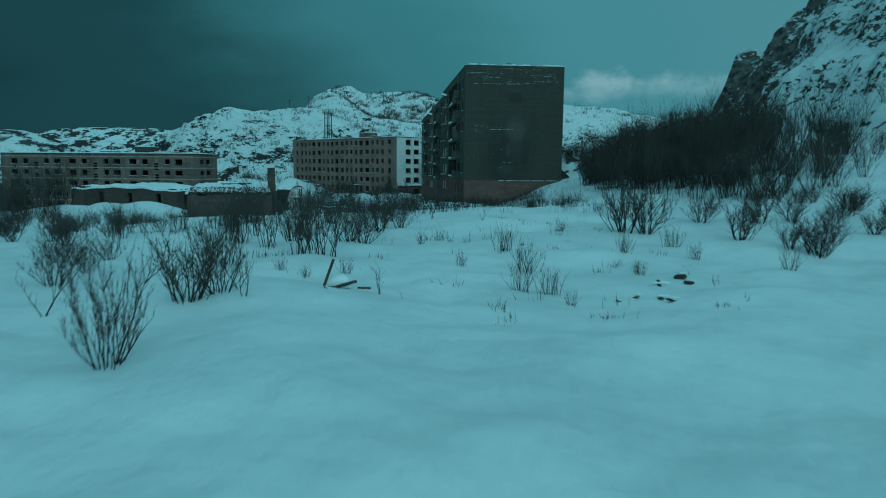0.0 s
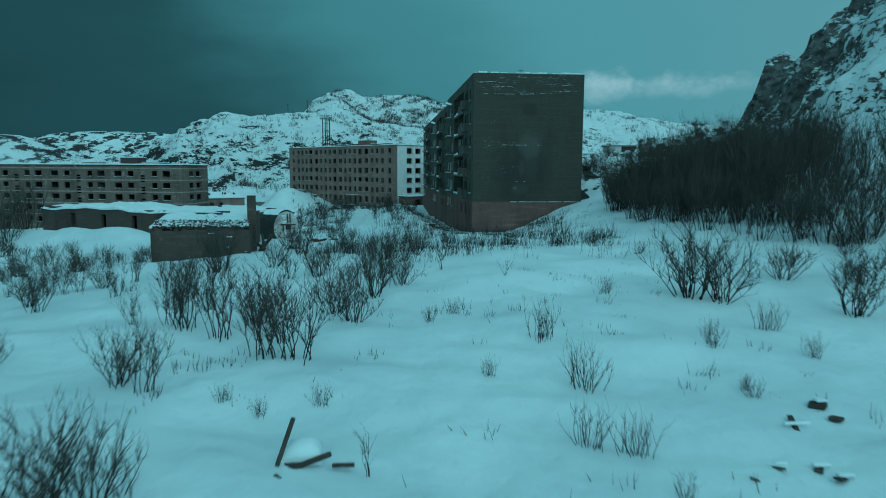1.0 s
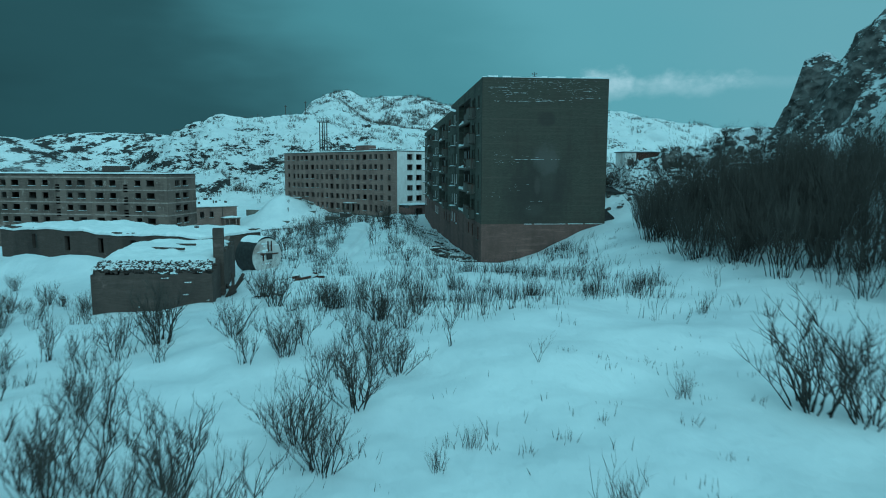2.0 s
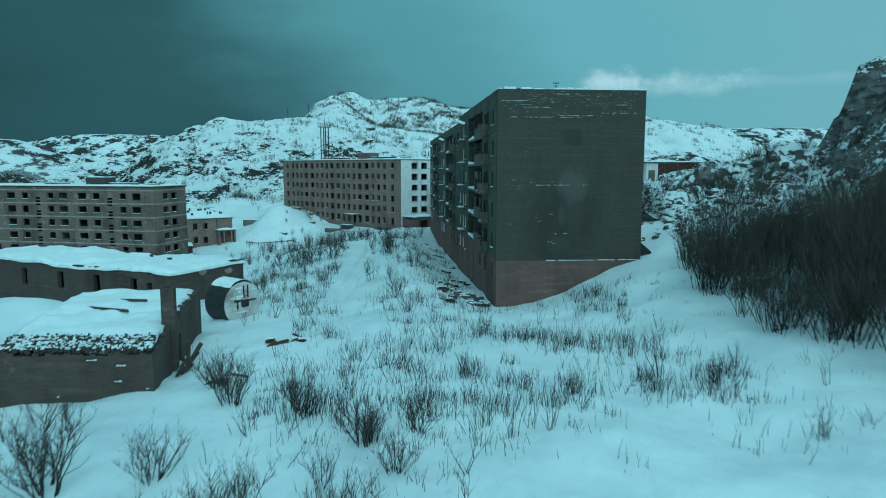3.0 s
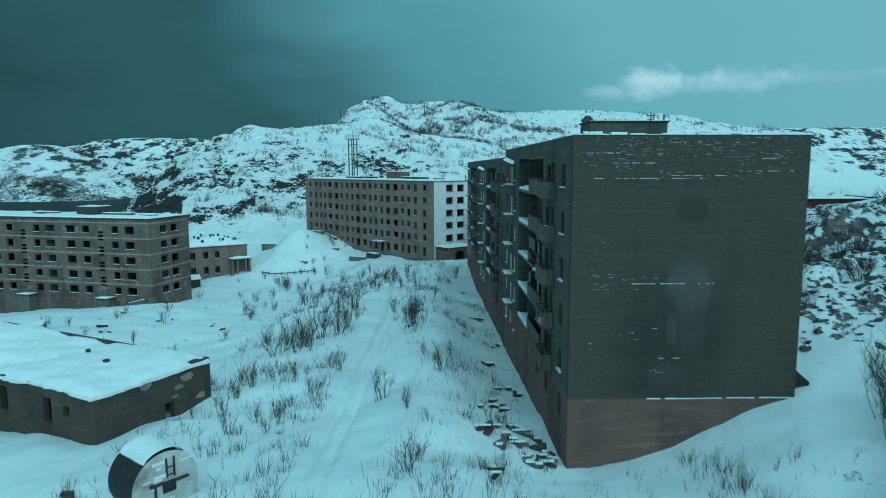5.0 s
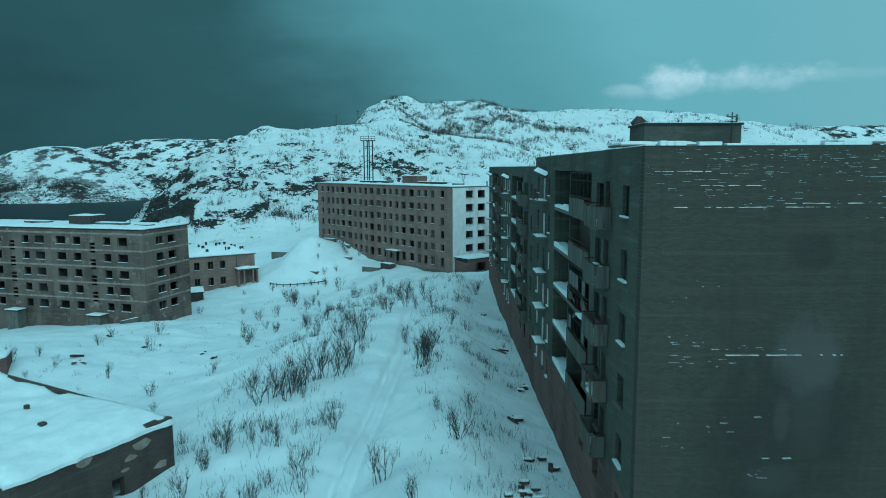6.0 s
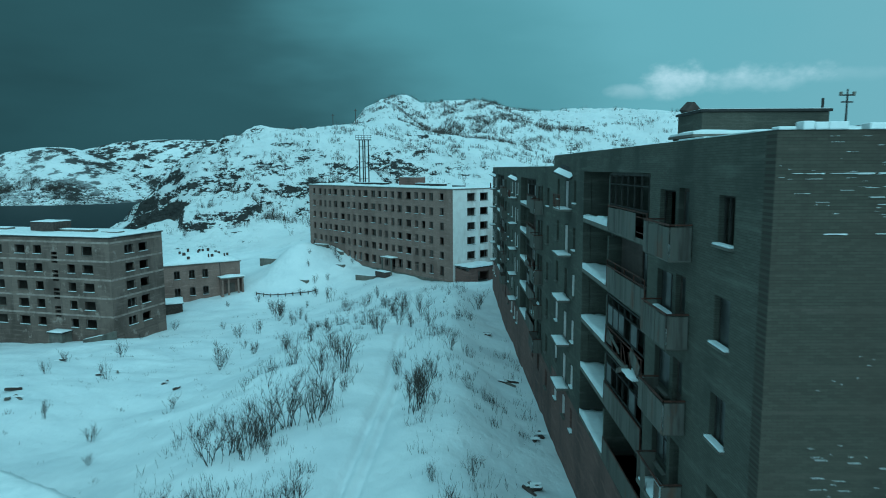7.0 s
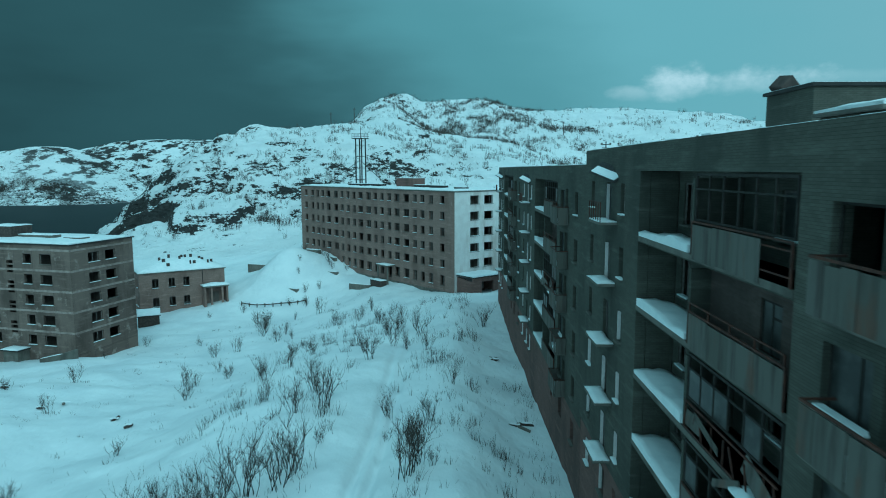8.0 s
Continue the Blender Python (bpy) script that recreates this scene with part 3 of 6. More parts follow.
def snow_sheet(x0, x1, y0, y1, z, thick, seed, step=0.5, edge=0.12, sag=None):
    """A blanket of snow with a wavy surface, rounded rim and uneven edge."""
    nx, ny = max(3, int((x1 - x0) / step)), max(3, int((y1 - y0) / step))
    bm = bmesh.new()
    rows = []
    for j in range(ny + 1):
        row = []
        for i in range(nx + 1):
            u, v = i / nx, j / ny
            x, y = x0 + (x1 - x0) * u, y0 + (y1 - y0) * v
            rim = min(u * nx, (1 - u) * nx, v * ny, (1 - v) * ny)
            w = noise.noise(Vector((x * 0.5, y * 0.5, seed * 7.3)))
            w2 = noise.noise(Vector((x * 1.7, y * 1.7, seed * 3.1)))
            h = thick * (0.8 + 0.5 * w + 0.2 * w2) * (0.45 if rim < 0.5 else 0.85 if rim < 1.5 else 1.0)
            if rim < 0.5:
                x += edge * w2 * (1 if u in (0, 1) else 0)
                y += edge * w2 * (1 if v in (0, 1) else 0)
            base = z + (sag(x, y) if sag else 0)
            row.append((bm.verts.new((x, y, base + max(0.02, h))), bm.verts.new((x, y, base))))
        rows.append(row)
    for j in range(ny):
        for i in range(nx):
            f = bm.faces.new([rows[j][i][0], rows[j][i + 1][0], rows[j + 1][i + 1][0], rows[j + 1][i][0]])
            f.smooth = True
            bm.faces.new([rows[j][i][1], rows[j + 1][i][1], rows[j + 1][i + 1][1], rows[j][i + 1][1]])
    ring = [rows[0][i] for i in range(nx)] + [rows[j][nx] for j in range(ny)] + [rows[ny][i] for i in range(nx, 0, -1)] + [rows[j][0] for j in range(ny, 0, -1)]
    for a, b in zip(ring, ring[1:] + ring[:1]):
        bm.faces.new([a[1], b[1], b[0], a[0]])
    return bm


def sash(w, h, kind, rng):
    """What is left of a window in an opening of w by h: u along, y depth, z up, from the lower corner."""
    bm = bmesh.new()
    t = 0.06
    if kind == 0:
        return None
    add_box(bm, 0, t, 0, 0.05, 0, h)
    add_box(bm, w - t, w, 0, 0.05, 0, h)
    add_box(bm, t, w - t, 0, 0.05, h - t, h)
    if kind > 1:
        m = w * rng.choice((0.36, 0.5, 0.64))
        add_box(bm, m - t / 2, m + t / 2, 0.0, 0.05, 0, h - t)
    if kind > 2:
        add_box(bm, t, m - t / 2, 0.0, 0.05, h * 0.68, h * 0.68 + t)
    return bm


class Front:
    """One face of a building: u runs along it, depth inwards; makes openings, sashes and snowy sills as parts."""

    def __init__(self, owner, place, seed):
        self.owner, self.place, self.rng, self.meshes = owner, place, random.Random(seed), {}
        o, u, d = Vector(place(0, 0, 0)), Vector(place(1, 0, 0)), Vector(place(0, 1, 0))
        self.frame = Matrix(((u - o).to_tuple(), (d - o).to_tuple(), (0, 0, 1))).transposed().to_4x4()

    def put(self, name, me, u, d, z):
        ob = new(name, me)
        ob.parent = self.owner
        ob.matrix_basis = Matrix.Translation(self.place(u, d, z)) @ self.frame
        return ob

    def window(self, u0, u1, z0, z1, kinds=(0, 1, 1, 2, 3), depth=0.16, frame_mat=None, snow=0.8, reveal=0.0, glass=0.0):
        w, h = u1 - u0, z1 - z0
        kind = self.rng.choice(kinds)
        key = (round(w, 2), round(h, 2), kind)
        if key not in self.meshes:
            bm = sash(w - 0.02, h - 0.01, kind, self.rng) or boxes((0.01, w - 0.03, 0, 0.05, h - 0.07, h - 0.02))
            me = bpy.data.meshes.new("window")
            bm.to_mesh(me)
            me.materials.append(frame_mat or PALE_FRAME)
            sill = boxes((-0.05, w + 0.03, -0.15, 0.05, -0.06, 0.0))
            se = bpy.data.meshes.new("sill")
            sill.to_mesh(se)
            se.materials.append(CONCRETE)
            cap = boxes((-0.05, w + 0.03, -0.14, 0.1, 0.0, 0.065), bevel=0.025)
            ce = bpy.data.meshes.new("sill_snow")
            cap.to_mesh(ce)
            ce.materials.append(SNOW)
            jamb = boxes((w - 0.05, w - 0.025, -depth + 0.01, 0.0, 0.0, h - 0.08))
            je = bpy.data.meshes.new("reveal")
            jamb.to_mesh(je)
            je.materials.append(WHITE_WALL)
            pane = boxes((0.05, w - 0.07, 0.02, 0.028, 0.03, h - 0.07))
            pe = bpy.data.meshes.new("pane")
            pane.to_mesh(pe)
            pe.materials.append(GLASS)
            self.meshes[key] = (me, se, ce, je, pe)
        me, se, ce, je, pe = self.meshes[key]
        win = self.put("window", me, u0 + 0.01, depth, z0)
        for name, data, want in (("sill", se, 1.0), ("sill_snow", ce, snow), ("reveal", je, reveal), ("pane", pe, glass)):
            if self.rng.random() < want:
                s = new(name, data)
                s.parent = win
                s.matrix_basis = Matrix.Translation((0, 0 if name in ("reveal", "pane") else -depth, 0))
        return win


# ---------------------------------------------------------------- the long dark block
AX, AY, AW, MODULE, DROP = 1.40, 90.14, 13.3, 31.5, 0.75
STOREY = 2.8


def long_block():
    house = thing("apartment_building", pose(AX, AY, 0), "abandoned long dark brick apartment block with broken balconies", "building")
    rng = random.Random(5)
    gable = part("end_wall", wall_mesh(AW, 7.5, 22.6, 0.5, [], lambda u, d, z: (u, d, z)), GABLE, house, "dark coated brick gable with a faded painting")
    part("plinth", wall_mesh(AW - 0.03, 0.0, 7.5, 0.47, [], lambda u, d, z: (u + 0.015, d + 0.03, z)), RED_PLINTH, house, "reddish brown plinth of the gable")
    # ledge of snow where coat and plinth meet, and snow caught in the courses above
    bm = bmesh.new()
    u = 4.6
    while u < 12.9:
        run = rng.uniform(0.25, 1.1)
        add_box(bm, u, u + run, -rng.uniform(0.03, 0.08), 0.03, 7.47, 7.5 + rng.uniform(0.005, 0.03), bevel=0.004)
        u += run + rng.choice((0.02, 0.02, 0.3))
    tagged(part("ledge_snow", bm, SNOW, house), "thin snow on the plinth ledge", kind="stuff")
    bm = bmesh.new()
    for _ in range(70):
        z0 = 22.4 - abs(rng.gauss(0, 1)) * 0.9 if rng.random() < 0.88 else rng.uniform(8.2, 20)
        u0 = rng.uniform(0.3, AW - 1.6)
        for _ in range(rng.randrange(2, 9)):
            z = min(22.45, z0 + 0.075 * rng.randrange(-3, 4))
            u = min(max(u0 + rng.gauss(0, 0.7), 0.1), AW - 0.4)
            add_box(bm, u, u + rng.choice((0.05, 0.08, 0.12, 0.3)), -rng.uniform(0.004, 0.016), 0.0, z, z + rng.uniform(0.003, 0.01))
    for z, u0, u1 in ((14.25, 3.4, 8.2), (20.2, 1.2, 7.5), (20.35, 5.5, 9.4), (20.6, 8.5, 12.4), (21.05, 2.2, 5.0), (21.6, 0.4, 2.8), (21.3, 9.6, 12.0), (9.9, 5.2, 6.4)):
        u = u0
        while u < u1:
            s = rng.uniform(0.06, 0.34)
            if rng.random() < 0.6:
                add_box(bm, u, min(u + s, u1), -0.035, 0.0, z + rng.uniform(-0.01, 0.005), z + rng.uniform(0.008, 0.024))
            u += s
    tagged(part("streak_snow", bm, SNOW, house), "thin snow caught in the brick courses", kind="stuff")
    part("back_wall", boxes((AW - 0.5, AW, 0.5, 3 * MODULE, 0, 21.85)), DARK_BRICK, house)
    part("far_end_wall", boxes((0.5, AW - 0.5, 3 * MODULE - 0.5, 3 * MODULE, 0, 21.85)), DARK_BRICK, house)

    for s in range(3):
        v0, drop = MODULE * s, DROP * (s > 0)
        front = Front(house, lambda u, d, z, v0=v0: (d, v0 + u, z), 40 + s)
        top = 22.6 - drop
        floors = [19.0 - drop - STOREY * k for k in range(6)]
        openings, wins = [], []
        for k, f in enumerate(floors):
            z0, z1 = f + 0.62, f + 2.0
            wins += [(2.0, 3.05, z0, z1), (23.35, 24.05, z0, z1), (25.7, 26.7, z0 - (0.5 if k < 5 else 0), z1), (29.1, 29.95, z0, z1)]
            openings.append((9.3, 21.2, f, f + 2.55) if k < 5 else (10.0, 11.2, f + 0.6, f + 1.9))
            openings += [(5.3, 6.2, f + 0.02, f + 2.1), (6.5, 8.1, z0, z1)] if k < 5 else [(6.4, 7.6, z0, z1)]
        openings += wins
        cut = 0.5 if s == 0 else 0.0
        moved = [(a - cut, b - cut, lo, hi) for a, b, lo, hi in openings]
        part("front_wall", wall_mesh(MODULE - 0.02 - cut, floors[-1] + 2.5, top, 0.42, [o for o in moved if o[2] > floors[-1] + 2.4],
                                     lambda u, d, z, v0=v0 + cut: (d, v0 + u, z)), DARK_BRICK, house)
        part("lower_wall", wall_mesh(MODULE - 0.05 - cut, 0.0, floors[-1] + 2.49, 0.38, [o for o in moved if o[3] < floors[-1] + 2.4],
                                     lambda u, d, z, v0=v0 + cut: (d + 0.02, v0 + u + 0.015, z)), RED_PLINTH, house, "reddish brown ground storey wall")
        for w in wins:
            front.window(*w, kinds=(0, 1, 1, 2, 2, 3), reveal=0.75 if w[0] > 20 else 0.0, snow=0.6 if w[0] > 20 else 0.35, frame_mat=DARK_FRAME if w[0] < 20 else None, glass=0.85 if w[0] < 20 else 0.4)
        for k, f in enumerate(floors[:5]):
            front.window(6.5, 8.1, f + 0.62, f + 2.0, kinds=(1, 1, 2, 3), frame_mat=DARK_FRAME, snow=0.4, glass=0.6)
        # inner floors and the spine wall that shade the rooms; their colour is shade-darkened
        for k, f in enumerate(floors):
            part("inner_floor", boxes((0.43, AW - 0.51, v0 + 0.51 * (s == 0), v0 + MODULE - 0.03 - 0.5 * (s == 2), f - 0.2, f)), SHADED_INSIDE, house)
        part("spine_wall", boxes((6.0, 6.2, v0 + 0.52, v0 + MODULE - 0.6, 2.0, top - 0.9)), SHADED_INSIDE, house)
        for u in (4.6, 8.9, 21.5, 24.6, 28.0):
            part("cross_wall", boxes((2.0 if u in (8.9, 21.5) else 0.44, 5.98, v0 + u, v0 + u + 0.18, 2.0, top - 1.0)), SHADED_INSIDE, house)
        part("roof", boxes((0.42, AW - 0.5, v0 + 0.5 * (s == 0), v0 + MODULE - 0.01, top - 0.75, top - 0.5)), TAR, house, "flat felt roof")
        part("roof_snow", snow_sheet(0.45, AW - 0.55, v0 + 0.55, v0 + MODULE - 0.3, top - 0.5, 0.5, s + 1, 0.8), SNOW, house, "snow on the flat roof")
        # loggia bay: recessed back wall, slabs, partitions and parapet boards
        back = wall_mesh(11.9, 4.4 - drop, 21.6 - drop, 0.2, [o for f in floors[:5] for o in ((1.2, 2.1, f + 0.02, f + 2.1), (2.3, 3.9, f + 0.7, f + 2.05), (7.6, 8.9, f + 0.7, f + 2.05), (10.4, 11.3, f + 0.5, f + 2.1))],
                         lambda u, d, z, v0=v0: (1.55 + d, v0 + 9.3 + u, z))
        part("loggia_wall", back, DARK_BRICK, house)
        inner = Front(house, lambda u, d, z, v0=v0: (1.55 + d, v0 + 9.3 + u, z), 60 + s)
        for k, f in enumerate(floors[:5]):
            inner.window(2.3, 3.9, f + 0.7, f + 2.05, kinds=(1, 2, 3), depth=0.08, snow=0.3, frame_mat=PALE_FRAME, glass=0.7)
            inner.window(7.6, 8.9, f + 0.7, f + 2.05, kinds=(1, 2, 3), depth=0.08, snow=0.3, frame_mat=PALE_FRAME, glass=0.7)
            inner.window(10.4, 11.3, f + 0.5, f + 2.1, kinds=(2, 3), depth=0.06, snow=0.7, frame_mat=PALE_FRAME, glass=0.4)
            slab = part("loggia_slab", boxes((-0.03, 1.54, v0 + 9.32, v0 + 21.18, f - 0.2, f), bevel=0.015), CONCRETE, house)
            part("slab_snow", loggia_snow(v0 + 15.75, v0 + 21.1, f, rng), SNOW, slab, "snow drifted in on the bare slab")
            if k not in (2,):
                y0, y1 = v0 + 9.4, v0 + 15.3
                frame_ob = part("parapet", boxes((-0.08, -0.03, y0 - 0.05, y1 + 0.05, f + 1.0, f + 1.05), (-0.08, -0.03, y0 - 0.04, y0 + 0.01, f, f + 1.0), (-0.08, -0.03, y1 - 0.01, y1 + 0.04, f, f + 1.0),
                                                 (-0.035, 0.0, y0, y1, f + 0.2, f + 0.24), (-0.035, 0.0, y0, y1, f + 0.8, f + 0.84)), RUST, house, "faded parapet boards on a rusty frame")
                w = (y1 - y0) / 4
                for i in range(4):
                    if not (k == 0 and i == 0):
                        out = rng.uniform(-0.008, 0.008)
                        part("board", boxes((-0.065 + out, -0.04 + out, y0 + w * i + 0.005, y0 + w * (i + 1) - 0.005, f - 0.12 + rng.uniform(-0.02, 0.02), f + 0.97 - rng.uniform(0, 0.04)), bevel=0.004), BALCONY_PANEL, frame_ob)
                if k == 1:
                    part("upper_rail", boxes((-0.08, -0.04, y0, y1, f + 1.28, f + 1.32), *((-0.08, -0.04, y0 + 1.45 * q, y0 + 1.45 * q + 0.04, f + 1.05, f + 1.28) for q in range(5))), RUST, frame_ob)
            else:
                wreck = part("parapet", parapet_wreck(v0 + 9.4, v0 + 15.3, f, rng), RUST, house, "torn balcony rail with loose boards")
                part("snow_clot", snow_sheet(-0.3, 0.3, v0 + 9.8, v0 + 11.3, f + 0.02, 0.22, 70 + s, 0.3), SNOW, wreck)
                for q in range(4):
                    bm = boxes((-0.02, 0.02, 0, rng.uniform(0.9, 1.7), 0, rng.uniform(0.2, 0.7)), bevel=0.005)
                    bmesh.ops.rotate(bm, verts=bm.verts, cent=(0, 0, 0), matrix=Euler((rng.uniform(-0.5, 0.5), rng.uniform(-0.25, 0.25), rng.uniform(-0.15, 0.15))).to_matrix())
                    bmesh.ops.translate(bm, verts=bm.verts, vec=(-0.12, v0 + 9.8 + 1.35 * q, f + rng.uniform(0.0, 0.35)))
                    part("loose_board", bm, BALCONY_PANEL, wreck)
        for f in floors[:5]:
            part("partition", boxes((0.02, 1.53, v0 + 15.42, v0 + 15.62, f + 0.01, f + 2.34)), DARK_BRICK, house)
            part("loggia_lining", boxes((0.44, 1.53, v0 + 9.1, v0 + 9.29, f + 0.01, f + 2.5)), DARK_BRICK, house)
            part("loggia_lining", boxes((0.44, 1.53, v0 + 21.21, v0 + 21.4, f + 0.01, f + 2.5)), DARK_BRICK, house)
        f = floors[1]
        part("infill_wall", wall_mesh(5.9, f + 0.01, f + 2.5, 0.12, [(1.5, 2.6, f + 0.7, f + 2.1)], lambda u, d, z, v0=v0: (0.62 + d, v0 + 9.45 + u, z)), RUIN_BRICK, house, "thin brick wall closing a loggia")
        inner = Front(house, lambda u, d, z, v0=v0: (0.62 + d, v0 + 9.45 + u, z), 80 + s)
        inner.window(1.5, 2.6, f + 0.7, f + 2.1, kinds=(2, 3), depth=0.04, snow=0.0, frame_mat=DARK_FRAME, glass=1.0)
        # what is left of the glazing over the top and middle parapets
        for k, keep in ((0, 0.2), (2, 0.6), (3, 0.45)):
            f = floors[k]
            glazing = part("glazing", boxes((0.0, 0.06, v0 + 9.4, v0 + 15.3, f + 2.42, f + 2.5), (0.0, 0.06, v0 + 9.4, v0 + 15.3, f + 1.06, f + 1.12),
                                            *((0.0, 0.06, v0 + 9.4 + 0.97 * q, v0 + 9.46 + 0.97 * q, f + 1.12, f + 2.42) for q in range(7)),
                                            (0.0, 0.05, v0 + 9.46, v0 + 15.2, f + 2.0, f + 2.05)), DARK_FRAME, house, "old wooden loggia glazing with missing panes")
            for q in range(6):
                if rng.random() < keep:
                    part("pane", boxes((0.02, 0.028, v0 + 9.47 + 0.97 * q, v0 + 10.36 + 0.97 * q, f + 1.13, f + 1.99)), GLASS, glazing)
        # balconies that stand out from the wall
        for k, f in enumerate(floors[:5]):
            if (k + s) % 4 != 3:
                leaf = part("balcony_door", boxes((0.16, 0.21, v0 + 5.33, v0 + 6.17, f + 0.03, f + 0.9), (0.16, 0.21, v0 + 5.33, v0 + 5.43, f + 0.9, f + 2.08), (0.16, 0.21, v0 + 6.07, v0 + 6.17, f + 0.9, f + 2.08), (0.16, 0.21, v0 + 5.43, v0 + 6.07, f + 1.98, f + 2.08)), WOOD, house, "old half-glazed balcony door")
                part("pane", boxes((0.18, 0.188, v0 + 5.43, v0 + 6.07, f + 0.9, f + 1.98)), GLASS, leaf)
            balcony(house, v0 + 4.9, v0 + 7.5, f, 0.72, rng, boards=(k != 3), s=s)
        # small landing slabs with snow by the stair windows
        for k, f in enumerate(floors[:5]):
            slab = part("small_balcony", boxes((-0.8, 0.0, v0 + 24.5, v0 + 26.9, f + 0.12, f + 0.24), bevel=0.015), CONCRETE, house)
            part("slab_snow", snow_sheet(-0.79, -0.01, v0 + 24.55, v0 + 26.85, f + 0.24, 0.14, 20 + k + 9 * s, 0.26, 0.05), SNOW, slab)
            if k == 0:
                for q in range(6):
                    part("baluster", boxes((-0.78, -0.74, v0 + 24.55 + 0.46 * q, v0 + 24.59 + 0.46 * q, f + 0.24, f + 1.1)), RUST, slab)
                part("rail", boxes((-0.79, -0.73, v0 + 24.5, v0 + 26.9, f + 1.1, f + 1.14)), RUST, slab)
        # torn tin canopy over the top landing
        bm = boxes((-0.7, 0.15, 0.3, 2.3, 0, 0.05))
        bmesh.ops.rotate(bm, verts=bm.verts, cent=(0, 1.3, 0), matrix=Euler((radians(16), radians(-34), radians(14))).to_matrix())
        bmesh.ops.translate(bm, verts=bm.verts, vec=(0, v0 + 24.2, floors[0] + 2.62))
        can = part("canopy", bm, STEEL, house, "bent sheet metal canopy")
        bm = boxes((-0.64, -0.2, 0.4, 2.2, 0.05, 0.1), bevel=0.02)
        bmesh.ops.rotate(bm, verts=bm.verts, cent=(0, 1.3, 0), matrix=Euler((radians(16), radians(-34), radians(14))).to_matrix())
        bmesh.ops.translate(bm, verts=bm.verts, vec=(0, v0 + 24.2, floors[0] + 2.62))
        part("canopy_snow", bm, SNOW, can)
        # ragged line of snow along the parapet
        bm = bmesh.new()
        u = 0.0
        while u < MODULE - 0.8:
            run = rng.uniform(0.5, 2.2)
            add_box(bm, 0.02 + rng.uniform(0, 0.2), 0.4, v0 + u, v0 + min(u + run, MODULE - 0.1), top, top + rng.uniform(0.02, 0.07), bevel=0.01)
            u += run + (rng.uniform(0.2, 2.4) if rng.random() < 0.6 else 0.02)
        tagged(part("parapet_snow", bm, SNOW, house), "thin broken line of snow", kind="stuff")
    # coping of the gable, with its snow
    bm = bmesh.new()
    u = 0.0
    while u < AW - 0.3:
        run = rng.uniform(0.25, 1.2)
        add_box(bm, u, min(u + run, AW), -0.06, 0.3, 22.6, 22.6 + rng.uniform(0.04, 0.2), bevel=0.018)
        u += run + (rng.uniform(0.1, 0.7) if rng.random() < 0.35 else 0.015)
    tagged(part("coping_snow", bm, SNOW, house), "broken line of snow along the coping", kind="stuff")
    return house


def loggia_snow(y0, y1, z, rng):
    """Snow blown into an open loggia: deep at the far corner, scooped towards the wall."""
    bm = bmesh.new()
    nx, ny = 6, 12
    rows = []
    for j in range(ny + 1):
        row = []
        for i in range(nx + 1):
            u, v = i / nx, j / ny
            h = 0.1 + 0.22 * (1 - u) * (0.6 + 0.4 * math.sin(v * 5 + z)) + 0.55 * max(0, u - 0.55) ** 1.2 * max(0, 1 - v * 2.2) + 0.12 * noise.noise(Vector((u * 3, v * 5, z)))
            row.append(bm.verts.new((-0.02 + 1.5 * u, y0 + (y1 - y0) * v, z + max(0.03, h))))
        rows.append(row)
    for j in range(ny):
        for i in range(nx):
            bm.faces.new([rows[j][i], rows[j][i + 1], rows[j + 1][i + 1], rows[j + 1][i]]).smooth = True
    low = {v: bm.verts.new((v.co.x, v.co.y, z)) for r in rows for v in r}
    ring = [rows[0][i] for i in range(nx)] + [rows[j][nx] for j in range(ny)] + [rows[ny][i] for i in range(nx, 0, -1)] + [rows[j][0] for j in range(ny, 0, -1)]
    for a, b in zip(ring, ring[1:] + ring[:1]):
        bm.faces.new([low[a], low[b], b, a])
    for v in [low[v] for r in rows for v in r if not low[v].link_faces]:
        bm.verts.remove(v)
    return bm


def parapet_wreck(y0, y1, f, rng):
    bm = boxes((-0.08, -0.04, y0, y1, f + 0.95, f + 1.0), (-0.08, -0.04, y0, y1, f + 0.1, f + 0.14))
    for i in range(9):
        y = y0 + (y1 - y0) * i / 8
        m = Matrix.Translation((-0.06, y, f + 0.1)) @ Euler((rng.uniform(-0.25, 0.25), rng.uniform(-0.2, 0.1), 0)).to_matrix().to_4x4()
        add_box(bm, -0.02, 0.02, -0.02, 0.02, 0, 0.88, m=m)
    return bm


